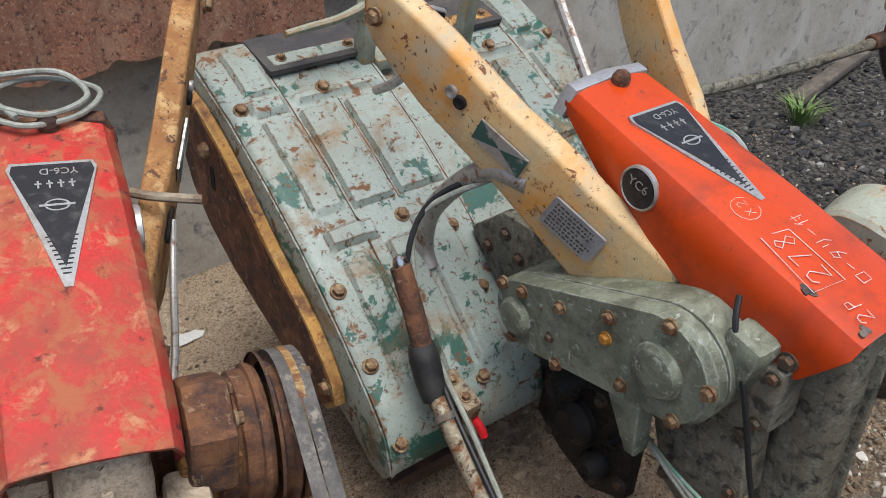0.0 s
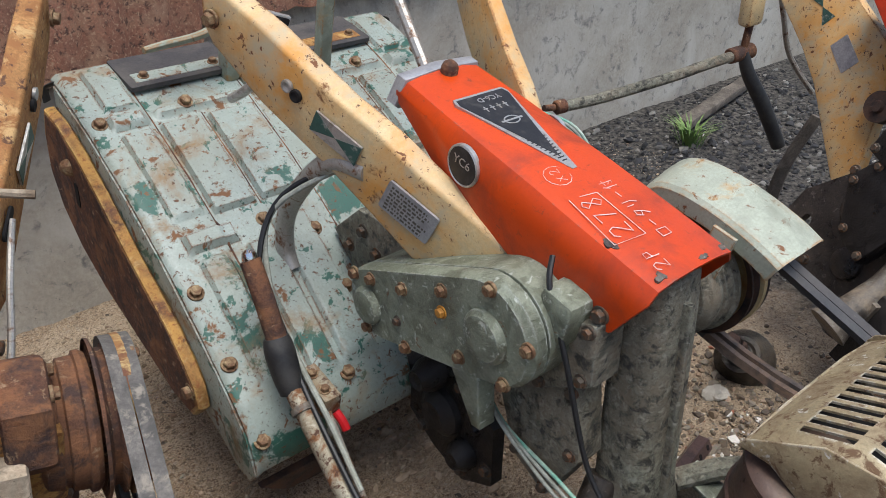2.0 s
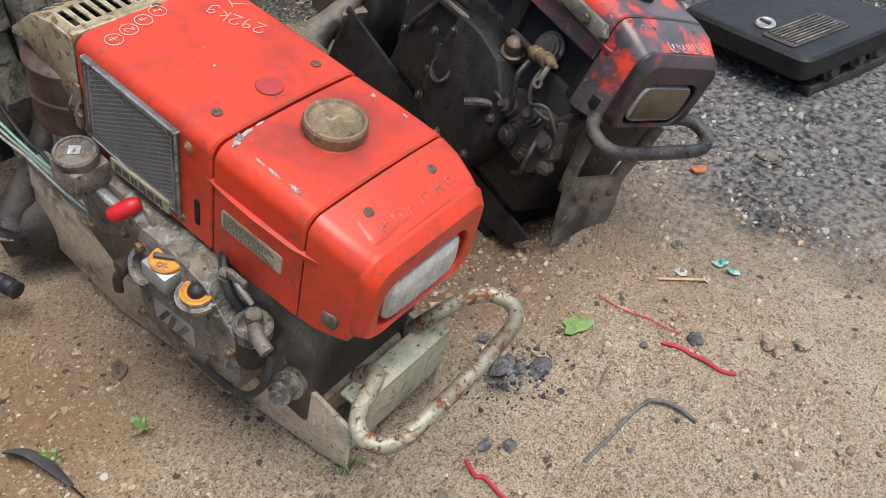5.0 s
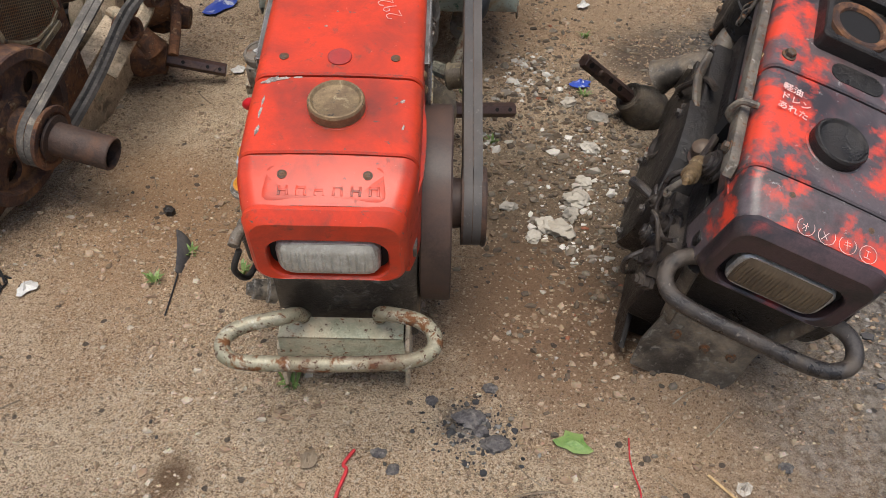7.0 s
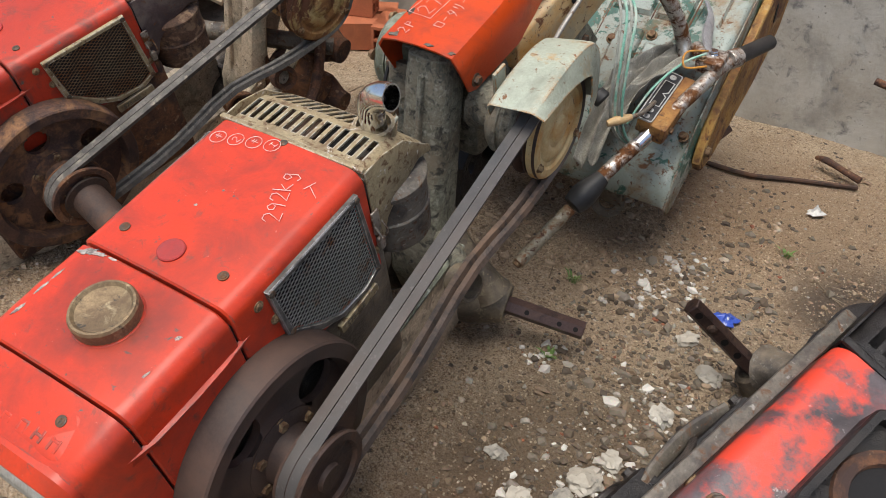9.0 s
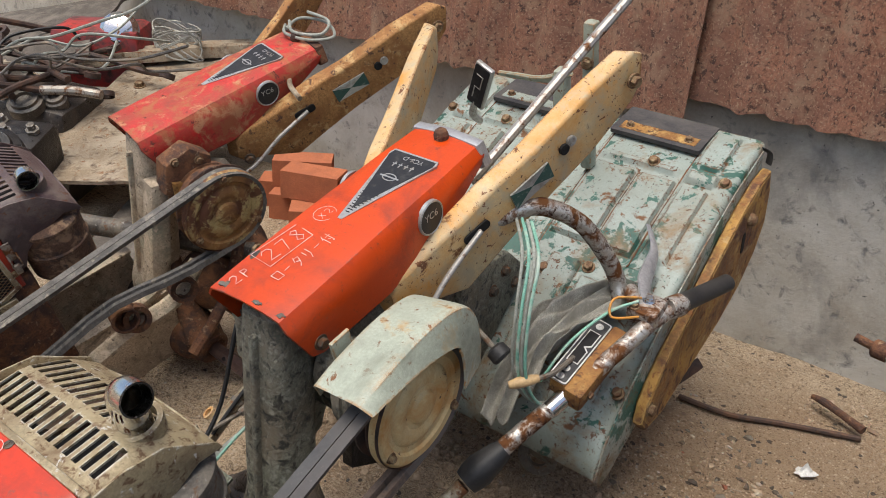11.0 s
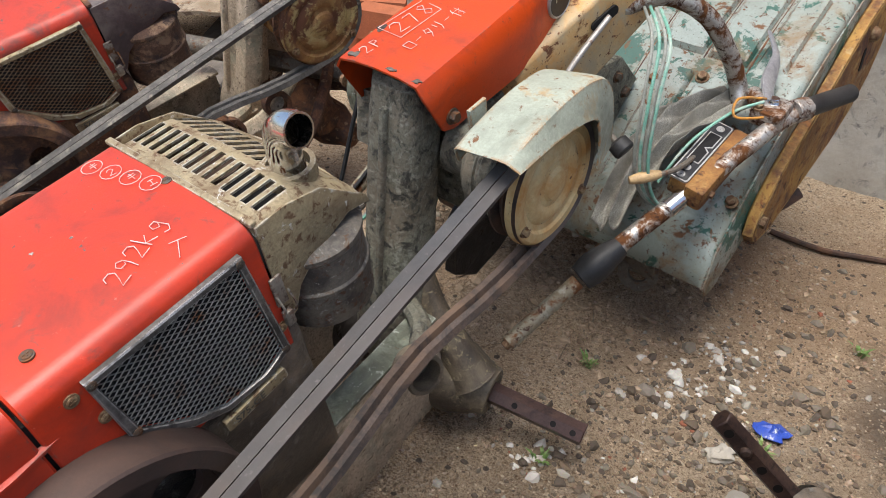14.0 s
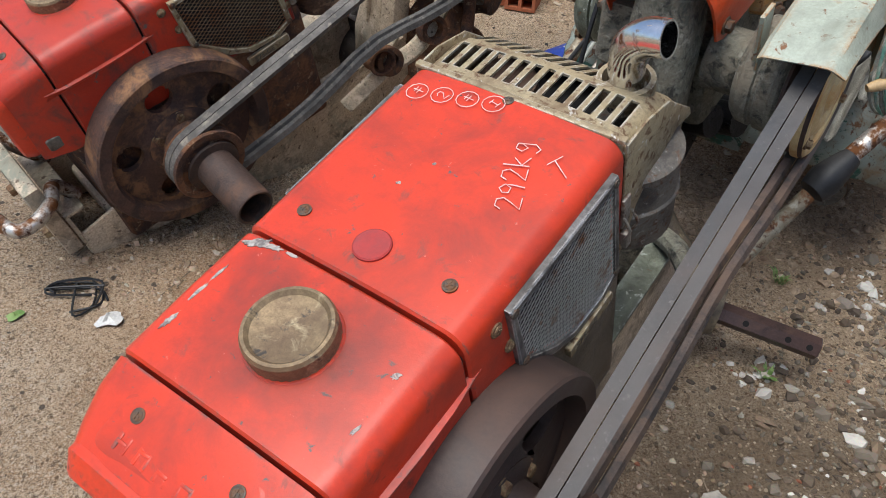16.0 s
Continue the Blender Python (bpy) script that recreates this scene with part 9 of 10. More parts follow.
# valve cover with a brown dome and a slanting rod
bm = bmesh.new()
lathe(bm, (-0.122, 0.302, 0.268), (-0.55, -0.1, 1), [(0, 0.024), (0.012, 0.024), (0.014, 0.018), (0.026, 0.019), (0.036, 0.016), (0.042, 0.008), (0.043, 0.001)], 24)
part("valve_dome", bm, can_brown, right, "brown oily dome nut")
for a, b_, r in (((-0.135, 0.335, 0.262), (-0.165, 0.270, 0.214), 0.0085), ((-0.135, 0.318, 0.250), (-0.160, 0.290, 0.222), 0.013), ((-0.150, 0.345, 0.240), (-0.155, 0.300, 0.262), 0.006)):
    bm = bmesh.new()
    cyl(bm, a, b_, r, r * 0.8, 14, 0.002)
    part("pump_rod", bm, greasy_iron, right)
# fuel cock: dirty brass body with a lever
v0, v1 = V(-0.140, 0.255, 0.312), V(-0.165, 0.170, 0.338)
d = v1 - v0
bm = bmesh.new()
lathe(bm, v0, d, [(0, 0.0085), (0.012, 0.0085), (0.013, 0.0135), (0.030, 0.0135), (0.031, 0.0115), (0.050, 0.0115), (0.051, 0.0145), (0.064, 0.0145), (0.065, 0.010), (0.078, 0.009), (0.080, 0.005), (0.092, 0.004)], 18)
vc = part("fuel_cock", bm, brass_cap, right, "dirty brass fuel cock")
bm = bmesh.new()
tube(bm, [v0 + d * 0.80, v0 + d * 0.84 + V(-0.008, -0.002, -0.016), v0 + d * 0.86 + V(-0.012, -0.002, -0.034)], 0.005, 8, 4, flat=0.5)
lathe(bm, v0 + d * 0.86 + V(-0.012, -0.002, -0.040), (-1, -0.3, 0.2), [(-0.002, 0.009), (0.002, 0.009), (0.002, 0.004), (-0.002, 0.004)], 16, cap=False)
part("lever", bm, sooty_steel, vc)
bm = bmesh.new()
tube(bm, [v0, v0 - d * 0.3 + V(0, 0, 0.004), (-0.120, 0.330, 0.300)], 0.007, 10, 4)
part("fuel_pipe", bm, greasy_iron, vc)
# injection pump cluster low on the front
for p, d_, r, h in (((-0.125, 0.222, 0.195), (-1, 0.25, 0.35), 0.018, 0.050), ((-0.125, 0.176, 0.218), (-1, -0.1, 0.45), 0.021, 0.046), ((-0.120, 0.128, 0.200), (-1, -0.3, 0.30), 0.022, 0.040), ((-0.130, 0.200, 0.160), (-1, 0.1, 0.0), 0.024, 0.030), ((-0.125, 0.150, 0.165), (-1, -0.2, -0.2), 0.016, 0.036), ((-0.125, 0.250, 0.160), (-1, 0.2, -0.1), 0.014, 0.040), ((-0.125, 0.105, 0.165), (-1, -0.4, 0.1), 0.015, 0.030), ((-0.120, 0.235, 0.330), (-1, 0, 0.3), 0.026, 0.022), ((-0.120, 0.520, 0.240), (-1, 0.2, 0.3), 0.022, 0.035), ((-0.118, 0.560, 0.150), (-1, 0, 0), 0.028, 0.03), ((-0.118, 0.520, 0.080), (-1, 0, 0), 0.018, 0.03)):
    bm = bmesh.new()
    lathe(bm, p, d_, [(0, r * 1.25), (h * 0.22, r * 1.25), (h * 0.26, r), (h * 0.55, r), (h * 0.58, r * 0.78), (h * 0.80, r * 0.74), (h * 0.82, r * 0.50), (h, r * 0.44)], 6 if r < 0.017 else 18)
    part("pump_fitting", bm, greasy_iron, right)
bm = bmesh.new()
rings(bm, [[V(-0.110 + x, y, z) for y, z in ((0.245, 0.235), (0.120, 0.250), (0.095, 0.190), (0.120, 0.135), (0.230, 0.130), (0.262, 0.175))] for x in (0.0, -0.024, -0.030)])
part("pump_body", bm, greasy_iron, right, "oily cast injection pump body")
bm = bmesh.new()
tube(bm, [(-0.150, 0.240, 0.190), (-0.178, 0.262, 0.186), (-0.200, 0.285, 0.170)], 0.009, 10, 4, radii=[0.006, 0.009, 0.010])
part("stop_lever", bm, greasy_iron, right)
for pts, r in (([(-0.150, 0.238, 0.300), (-0.168, 0.232, 0.275), (-0.165, 0.222, 0.240), (-0.155, 0.218, 0.210)], 0.0055), ([(-0.155, 0.200, 0.315), (-0.175, 0.188, 0.285), (-0.172, 0.170, 0.255), (-0.150, 0.130, 0.250), (-0.140, 0.106, 0.283)], 0.0042),
               ([(-0.150, 0.175, 0.235), (-0.178, 0.160, 0.262), (-0.170, 0.135, 0.272), (-0.148, 0.110, 0.240)], 0.004), ([(-0.155, 0.130, 0.205), (-0.176, 0.115, 0.180), (-0.165, 0.120, 0.140), (-0.140, 0.150, 0.110)], 0.0045), ([(-0.150, 0.222, 0.200), (-0.170, 0.250, 0.215), (-0.150, 0.285, 0.200)], 0.004), ([(-0.150, 0.560, 0.150), (-0.170, 0.530, 0.190), (-0.150, 0.500, 0.260), (-0.140, 0.44, 0.30)], 0.006)):
    bm = bmesh.new()
    tube(bm, pts, r, 8)
    part("hose", bm, greasy_iron, right)
bumper(right, [(-0.055, 0.115, 0.262), (-0.085, 0.092, 0.292), (-0.120, 0.076, 0.298), (-0.142, 0.050, 0.292), (-0.138, 0.018, 0.287), (-0.105, 0.000, 0.285), (0.0, -0.010, 0.290), (0.10, -0.013, 0.294), (0.140, 0.000, 0.302), (0.152, 0.026, 0.306), (0.138, 0.055, 0.308), (0.10, 0.075, 0.296), (0.060, 0.100, 0.262)], 0.0128, greasy_iron, "oily black tube bumper, dusty on top")

# ---- another dark engine beyond it ----
far = thing("engine_unit", pose(1.553, -0.071, 0.0, 0, 0, -17), "black oily engine lying low with a slotted cover and pale cap", "engine")
bm = bmesh.new()
box(bm, (0.0, 0.0, 0.0), (0.40, 0.42, 0.085), 0.012)
part("block", bm, grease_black, far)
bm = bmesh.new()
rings(bm, [[V(p[0], p[1], z) for p in rrect(0.13 + (0.004 if z > 0.12 else 0), 0.17, 0.46 - e, 0.42 - e, 0.03, 4)] for z, e in ((0.060, 0.02), (0.070, 0.0), (0.118, 0.0), (0.128, 0.012), (0.130, 0.03))])
hd = part("cover", bm, grease_black, far, "oily black pressed cover")
bm = bmesh.new()
slab(bm, rrect(0.05, 0.075, 0.25, 0.105, 0.012), "z", 0.129, 0.134, 0.0015)
lv = part("slot_plate", bm, greasy_iron, hd, "dull grey slotted plate")
for k in range(8):
    bm = bmesh.new()
    box(bm, (-0.055, 0.032 + 0.0118 * k, 0.1335), (0.155, 0.0375 + 0.0118 * k, 0.1385), 0.0015)
    part("rib", bm, greasy_dust, lv)
bm = bmesh.new()
lathe(bm, (-0.016, 0.158, 0.126), (-0.15, -0.1, 1), [(0, 0.026), (0.008, 0.027), (0.014, 0.027), (0.017, 0.024), (0.016, 0.021), (0.016, 0.001)], 32)
fc = part("filler_cap", bm, badge_silver, far, "pale round filler cap")
bm = bmesh.new()
box(bm, (-0.024, 0.140, 0.140), (-0.015, 0.176, 0.149), 0.003)
part("grip", bm, label_ink, fc)
for p, r, h in (((0.06, 0.005, 0.045), 0.030, 0.04), ((0.16, 0.004, 0.050), 0.022, 0.05), ((0.0, 0.10, 0.045), 0.030, 0.04), ((0.0, 0.24, 0.050), 0.035, 0.04), ((0.28, 0.004, 0.045), 0.034, 0.03)):
    bm = bmesh.new()
    lathe(bm, p, (-0.7 if p[0] < 0.01 else 0, -1 if p[0] > 0.01 else 0, 0.2), [(-0.02, r), (h * 0.6, r), (h * 0.7, r * 0.75), (h, r * 0.6), (h * 1.02, r * 0.2)], 20)
    part("boss", bm, greasy_iron, far)
bm = bmesh.new()
box(bm, (-0.03, -0.03, -0.012), (0.42, 0.012, 0.026), 0.005)
part("rail", bm, greasy_iron, far)

# ---- handlebar of the oily tiller, near the wall ----
hb = thing("spare_handlebar", Matrix.Identity(4), "rust-grey handlebar assembly propped near the wall", "handlebar")
bm = bmesh.new()
tube(bm, [(0.690, 1.594, 0.455), (0.80, 1.560, 0.462), (0.98, 1.500, 0.488), (1.10, 1.466, 0.508), (1.19, 1.450, 0.515)], 0.0135, 12)
part("tube", bm, column_green, hb, "grey-green steel tube")
bm = bmesh.new()
cyl(bm, (1.16, 1.458, 0.514), (1.24, 1.445, 0.518), 0.020, bev=0.003)
part("joint", bm, rust, hb)
bm = bmesh.new()
cyl(bm, (0.672, 1.600, 0.455), (0.70, 1.592, 0.457), 0.017, bev=0.003)
cyl(bm, (0.640, 1.605, 0.460), (0.675, 1.600, 0.456), 0.008)
part("joint", bm, rust, hb)
bm = bmesh.new()
tube(bm, [(1.20, 1.445, 0.52), (1.22, 1.43, 0.46), (1.26, 1.40, 0.38), (1.31, 1.36, 0.26)], 0.016, 12, radii=[0.014, 0.018, 0.020, 0.019])
part("sleeve", bm, black_rubber, hb, "black rubber sleeve")
bm = bmesh.new()
tube(bm, [(1.215, 1.44, 0.66), (1.21, 1.445, 0.58), (1.205, 1.448, 0.52)], 0.010, 10)
part("pin", bm, rust, hb)
bm = bmesh.new()
box(bm, (1.175, 1.425, 0.585), (1.245, 1.465, 0.70), 0.015)
part("weight", bm, cream_paint, hb, "cream box hanging on the joint")
bm = bmesh.new()
tube(bm, [(1.27, 1.42, 0.70), (1.29, 1.40, 0.60), (1.32, 1.38, 0.50), (1.38, 1.33, 0.40)], 0.007, 8)
part("link_rod", bm, old_steel, hb)
bm = bmesh.new()
tube(bm, [(1.30, 1.36, 0.0), (1.30, 1.33, 0.20), (1.33, 1.28, 0.36)], 0.017, 8, radii=[0.022, 0.018, 0.018], flat=0.5)
part("prop", bm, dark_wood, hb, "weathered prop stick")


# ---- loose bricks ----
def brick_mesh():
    bm = bmesh.new()
    W, H, D = 0.095, 0.095, 0.20
    xs = [0, 0.010, 0.042, 0.053, 0.085, W]
    for (a, b) in ((0, 1), (2, 3), (4, 5)):
        box(bm, (xs[a] - W / 2, -D / 2, 0), (xs[b] - W / 2, D / 2, H))
    for (a, b) in ((1, 2), (3, 4)):
        for z0, z1 in ((0, 0.010), (0.043, 0.052), (0.085, H)):
            box(bm, (xs[a] - W / 2, -D / 2 + 0.0005, z0), (xs[b] - W / 2, D / 2 - 0.0005, z1))
        for z0, z1 in ((0.010, 0.043), (0.052, 0.085)):
            box(bm, (xs[a] - W / 2, -D / 2 + 0.06, z0), (xs[b] - W / 2, D / 2 - 0.06, z1))
    return bm


first = tagged(part("brick", brick_mesh(), terracotta, None, smooth=0), "orange hollow clay brick on the soil", "brick", "loose hollow bricks")
first.matrix_world = pose(-0.99, 1.92, 0.0, 0, 0, 130)
for x, y, z, a, b, c in ((-1.12, 1.96, 0.0, 0, 0, 118), (-1.24, 2.02, 0.0, 0, 0, 125), (-0.90, 2.00, 0.0, 0, 0, 20), (-1.03, 2.05, 0.0, 0, 0, 122), (-1.06, 1.96, 0.097, 0, 0, 112), (-1.17, 2.02, 0.097, 0, 0, 128)):
    copy_thing(first, pose(x, y, z, a, b, c))

# ---- dusty machine panels and parts heaped by the wall ----
def panel(w, l, h, m, label, mat=None):
    bm = bmesh.new()
    nx, ny = 12, 16
    vs = {}
    for i in range(nx + 1):
        for j in range(ny + 1):
            x, y = -w / 2 + w * i / nx, -l / 2 + l * j / ny
            z = h + 0.006 * noise.noise(V(x * 5, y * 5, w)) + (0.005 if i in (3, 9) else 0) - (0.028 if i in (0, nx) else 0)
            vs[i, j] = bm.verts.new(m @ V(x, y, z))
    for i in range(nx):
        for j in range(ny):
            bm.faces.new((vs[i, j], vs[i + 1, j], vs[i + 1, j + 1], vs[i, j + 1]))
    ext = bmesh.ops.extrude_face_region(bm, geom=bm.faces[:])
    bmesh.ops.translate(bm, vec=m.to_3x3() @ V(0, 0, -0.012), verts=[e for e in ext["geom"] if isinstance(e, bmesh.types.BMVert)])
    return tagged(part("machine_panel", bm, mat or wood_board, None), label, "panel", "dusty panels by the wall")


HEAP_PANEL = pose(-1.63, 1.76, 0.33, 11, -6, 28)
big = panel(0.52, 1.00, 0.0, HEAP_PANEL, "dust-covered folded metal panel with bolts and dead leaves", dusty_tan)
for u, v in ((-0.20, -0.30), (0.12, -0.38), (0.22, 0.05), (-0.10, 0.12), (0.05, 0.40), (-0.24, 0.36)):
    q = HEAP_PANEL @ V(u, v, 0.004)
    bolt(big, q, (0.1, -0.2, 1), 0.016, bolt_rust)
panel(0.24, 0.80, 0.0, pose(-1.22, 1.40, 0.14, 8, -8, 26), "dark dusty folded metal panel", dark_wood)
panel(0.60, 0.80, 0.0, pose(-2.50, 1.75, 0.42, 12, 8, -50), "dark weathered sheet panel", dark_wood)
panel(0.12, 1.20, 0.0, pose(-1.98, 1.90, 0.42, 6, 0, -46), "dusty board lying across the heap", dusty_tan)
heap = thing("gear_housing", Matrix.Identity(4), "greasy cast gear housing with studs, dust covered", "gear housing")
bm = bmesh.new()
lathe(bm, (-1.50, 1.17, 0.32), (0.35, -0.6, 0.7), [(0, 0.075), (0.03, 0.078), (0.045, 0.062), (0.058, 0.060), (0.062, 0.040), (0.050, 0.036), (0.050, 0.018), (0.062, 0.016), (0.064, 0.002)], 28)
box(bm, (-0.11, -0.09, -0.20), (0.11, 0.09, 0.0), 0.03, pose(-1.59, 1.25, 0.36, 8, 0, 35))
part("casting", bm, grease_black, heap, "oil-black casting with a round bearing cover")
for x, y, z in ((-1.64, 1.19, 0.36), (-1.57, 1.23, 0.37), (-1.53, 1.29, 0.37), (-1.66, 1.27, 0.37)):
    bm = bmesh.new()
    lathe(bm, (x, y, z - 0.01), (0.2, -0.3, 0.9), [(0, 0.020), (0.012, 0.020), (0.014, 0.013), (0.030, 0.012)], 6)
    part("stud", bm, cast_grey, heap)
second = thing("gearbox", Matrix.Identity(4), "oily black gearbox lying under the cables", "gearbox")
bm = bmesh.new()
box(bm, (-0.20, -0.14, -0.36), (0.20, 0.14, 0.0), 0.04, pose(-1.92, 1.50, 0.37, 4, 6, 28))
part("casting", bm, greasy_iron, second)
for x, y, z, r in ((-1.80, 1.42, 0.36, 0.055), (-1.93, 1.46, 0.38, 0.042), (-2.02, 1.52, 0.38, 0.05), (-1.76, 1.50, 0.36, 0.036)):
    bm = bmesh.new()
    lathe(bm, (x, y, z - 0.02), (0.25, -0.35, 0.9), [(0, r), (0.03, r), (0.034, r * 0.8), (0.044, r * 0.78), (0.046, r * 0.5), (0.036, r * 0.45), (0.036, 0.002)], 24)
    part("bearing_cover", bm, greasy_dust, second)
for x, y, z in ((-1.86, 1.38, 0.375), (-1.86, 1.58, 0.385), (-2.08, 1.46, 0.385)):
    bolt(second, (x, y, z), (0.2, -0.3, 1), 0.014, bolt_steel)
pipe = bmesh.new()
tube(pipe, [(-1.60, 1.37, 0.455), (-1.52, 1.42, 0.462), (-1.44, 1.465, 0.458)], 0.014, 10)
part("pipe", pipe, old_steel, heap)
heap2 = thing("red_machine", Matrix.Identity(4), "small red machine body with a round lamp, half buried in parts", "machine")
bm = bmesh.new()
box(bm, (-0.16, -0.12, 0), (0.16, 0.12, 0.22), 0.03, pose(-2.10, 1.90, 0.28, 0, 0, 40))
part("body", bm, dull_red, heap2)
bm = bmesh.new()
lathe(bm, (-1.99, 1.90, 0.49), (0.6, -0.6, 0.5), [(-0.05, 0.05), (0, 0.07), (0.012, 0.068), (0.03, 0.05), (0.04, 0.01)], 28)
part("lamp", bm, chrome, heap2, "round chrome lamp")
bundle = thing("cable_bundle", Matrix.Identity(4), "tangle of old grey control cables over the heap", "cables")
rnd = random.Random(4)
for k in range(9):
    bm = bmesh.new()
    a = V(-1.90 + rnd.uniform(-0.15, 0.15), 1.42 + rnd.uniform(-0.1, 0.1), 0.46)
    pts = [a]
    for q in range(5):
        a = a + V(rnd.uniform(-0.05, 0.16), rnd.uniform(-0.02, 0.16), rnd.uniform(-0.05, 0.08))
        pts.append(a)
    tube(bm, pts, 0.005, 6, 6)
    part("cable", bm, rnd.choice((cable_grey, cable_black, greasy_dust, cable_black)), bundle)
# rusty rods and levers thrown on the heap
def scrap_rod():
    bm = bmesh.new()
    tube(bm, [(-0.20, 0, 0), (-0.08, 0.012, 0.004), (0.06, 0.0, 0.0), (0.17, -0.03, 0.012)], 0.011, 8, 4)
    lathe(bm, (0.185, -0.034, 0.002), (0, 0.2, 1), [(0, 0.026), (0.018, 0.026), (0.018, 0.012), (0, 0.012)], 18, cap=False)
    return bm


scrap = tagged(part("scrap_rod", scrap_rod(), dark_rust, None), "rust-brown control rod with an eye, thrown on the heap", "rod", "scrap rods on the heap")
scrap.matrix_world = pose(-1.92, 1.56, 0.44, 0, 8, 30)
for k in range(13):
    copy_thing(scrap, pose(rnd.uniform(-2.30, -1.70), rnd.uniform(1.30, 1.85), rnd.uniform(0.36, 0.47), rnd.uniform(-20, 20), rnd.uniform(-18, 18), rnd.uniform(0, 180)))
net = thing("net_roll", Matrix.Identity(4), "rolled pale string net on the heap", "net")
bm = bmesh.new()
for k in range(40):
    a = rnd.uniform(0, 6.28)
    b = rnd.uniform(0, 6.28)
    c = V(-1.82, 2.02, 0.47)
    tube(bm, [c + V(0.13 * math.cos(a + t) * math.cos(0.3 * math.sin(b)), 0.05 * math.sin(a + t), 0.055 * math.sin(b + t)) for t in (0, 0.5, 1.0, 1.5)], 0.003, 5, 3)
tagged(part("string", bm, cloth_grey, net), kind="stuff")
beam = bmesh.new()
tube(beam, [(-0.98, 1.05, 0.34), (-0.78, 1.18, 0.32), (-0.60, 1.30, 0.30)], 0.024, 12, 3)
tagged(part("steel_pipe", beam, sooty_steel, None), "dark steel pipe lying across the machines", "pipe")

# ---- small things on the ground ----
def gz(x, y):
    return ground_height(x, y)


bm = bmesh.new()
rod_line = [V(0.30, 1.84, 0.012), V(0.42, 1.865, 0.010), V(0.52, 1.92, 0.010), V(0.69, 1.985, 0.012)]
tube(bm, [q + V(0, 0, gz(q.x, q.y)) for q in rod_line], 0.010, 8, 3, flat=0.7)
tagged(part("iron_strap", bm, dark_rust, None), "bent rusty iron strap lying on sand", "iron bar")
bm = bmesh.new()
tube(bm, [(0.56, 2.05, 0.035), (0.59, 2.03, 0.045), (0.64, 2.02, 0.035), (0.69, 2.0, 0.03)], 0.010, 10, 4, radii=[0.006, 0.010, 0.009, 0.011])
tagged(part("coupling", bm, rust, None), "rusty pipe coupling lying by the wall", "coupling")


def flake(name, x, y, size, mat, label, category, seed, thick=0.003, lift=0.004, stretch=1.0, curl=0.006):
    rnd = random.Random(seed)
    bm = bmesh.new()
    n = 14
    rr = [size * rnd.uniform(0.6, 1.1) for _ in range(n)]
    a0 = rnd.uniform(0, 6)
    z0 = gz(x, y) + lift
    loops = []
    for f, dz in ((0.05, curl), (0.55, curl * 0.3), (1.0, 0.0)):
        loops.append([V(x + f * rr[k] * stretch * math.cos(a0) * math.cos(6.283 * k / n) - f * rr[k] * math.sin(a0) * math.sin(6.283 * k / n), y + f * rr[k] * stretch * math.sin(a0) * math.cos(6.283 * k / n) + f * rr[k] * math.cos(a0) * math.sin(6.283 * k / n), z0 + dz * rnd.uniform(0.4, 1.4)) for k in range(n)])
    low = [[q - V(0, 0, thick) for q in l] for l in loops[::-1]]
    rings(bm, loops + low)
    return tagged(part(name, bm, mat, None), label, category)


flake("leaf", 0.385, -0.060, 0.024, leaf_green, "fresh green leaf lying on sand", "leaf", 1, 0.001, 0.006, 1.5)
flake("leaf", -0.80, 0.20, 0.014, leaf_green, "small green leaf on sand", "leaf", 21, 0.001, 0.005, 1.3)
flake("paper_scrap", -0.668, 0.297, 0.021, ash_paper, "crumpled white paper scrap", "scrap", 2, 0.002, 0.008, 1.2, 0.012)
flake("paper_scrap", -0.445, 1.265, 0.022, ash_paper, "crumpled white paper scrap", "scrap", 3, 0.002, 0.008, 1.3, 0.012)
flake("plastic_wrapper", -0.60, 1.76, 0.055, blue_plastic, "blue and white plastic wrapper", "wrapper", 4, 0.002, 0.012, 1.9, 0.02)
flake("plastic_wrapper", 0.545, 1.214, 0.024, blue_plastic, "small blue plastic scrap", "wrapper", 5, 0.002, 0.010, 1.5, 0.012)
flake("plastic_scrap", -0.416, 2.0, 0.024, ash_paper, "pale plastic scrap on sand", "scrap", 6, 0.001, 0.006, 1.8)
flake("plastic_scrap", 0.62, 1.78, 0.022, ash_paper, "clear crumpled plastic on sand", "scrap", 7, 0.002, 0.012, 1.4, 0.02)
flake("plastic_scrap", 0.86, 1.93, 0.032, ash_paper, "white plastic sheet scrap by the wall", "scrap", 8, 0.002, 0.012, 2.0, 0.015)
bm = bmesh.new()
tube(bm, [(-0.412, 0.482, gz(-0.41, 0.48) + 0.010), (-0.392, 0.450, gz(-0.39, 0.45) + 0.016), (-0.382, 0.405, gz(-0.38, 0.40) + 0.010), (-0.380, 0.350, gz(-0.38, 0.35) + 0.006)], 0.02, 10, 5, radii=[0.006, 0.019, 0.018, 0.006], flat=0.35)
tagged(part("rubber_scrap", bm, flap_rubber, None), "curled torn black rubber strip on sand", "scrap")
bm = bmesh.new()
tube(bm, [(-0.380, 0.352, gz(-0.38, 0.35) + 0.004), (-0.378, 0.30, gz(-0.378, 0.30) + 0.003), (-0.375, 0.233, gz(-0.375, 0.233) + 0.002)], 0.0018, 6, 4)
tagged(part("string", bm, cable_black, None), "thin dark thread trailing from the rubber", "cord")
flake("dead_leaf", -0.195, 0.508, 0.017, dead_leaf, "dark dead leaf on sand", "leaf", 12, 0.002, 0.006, 1.5)
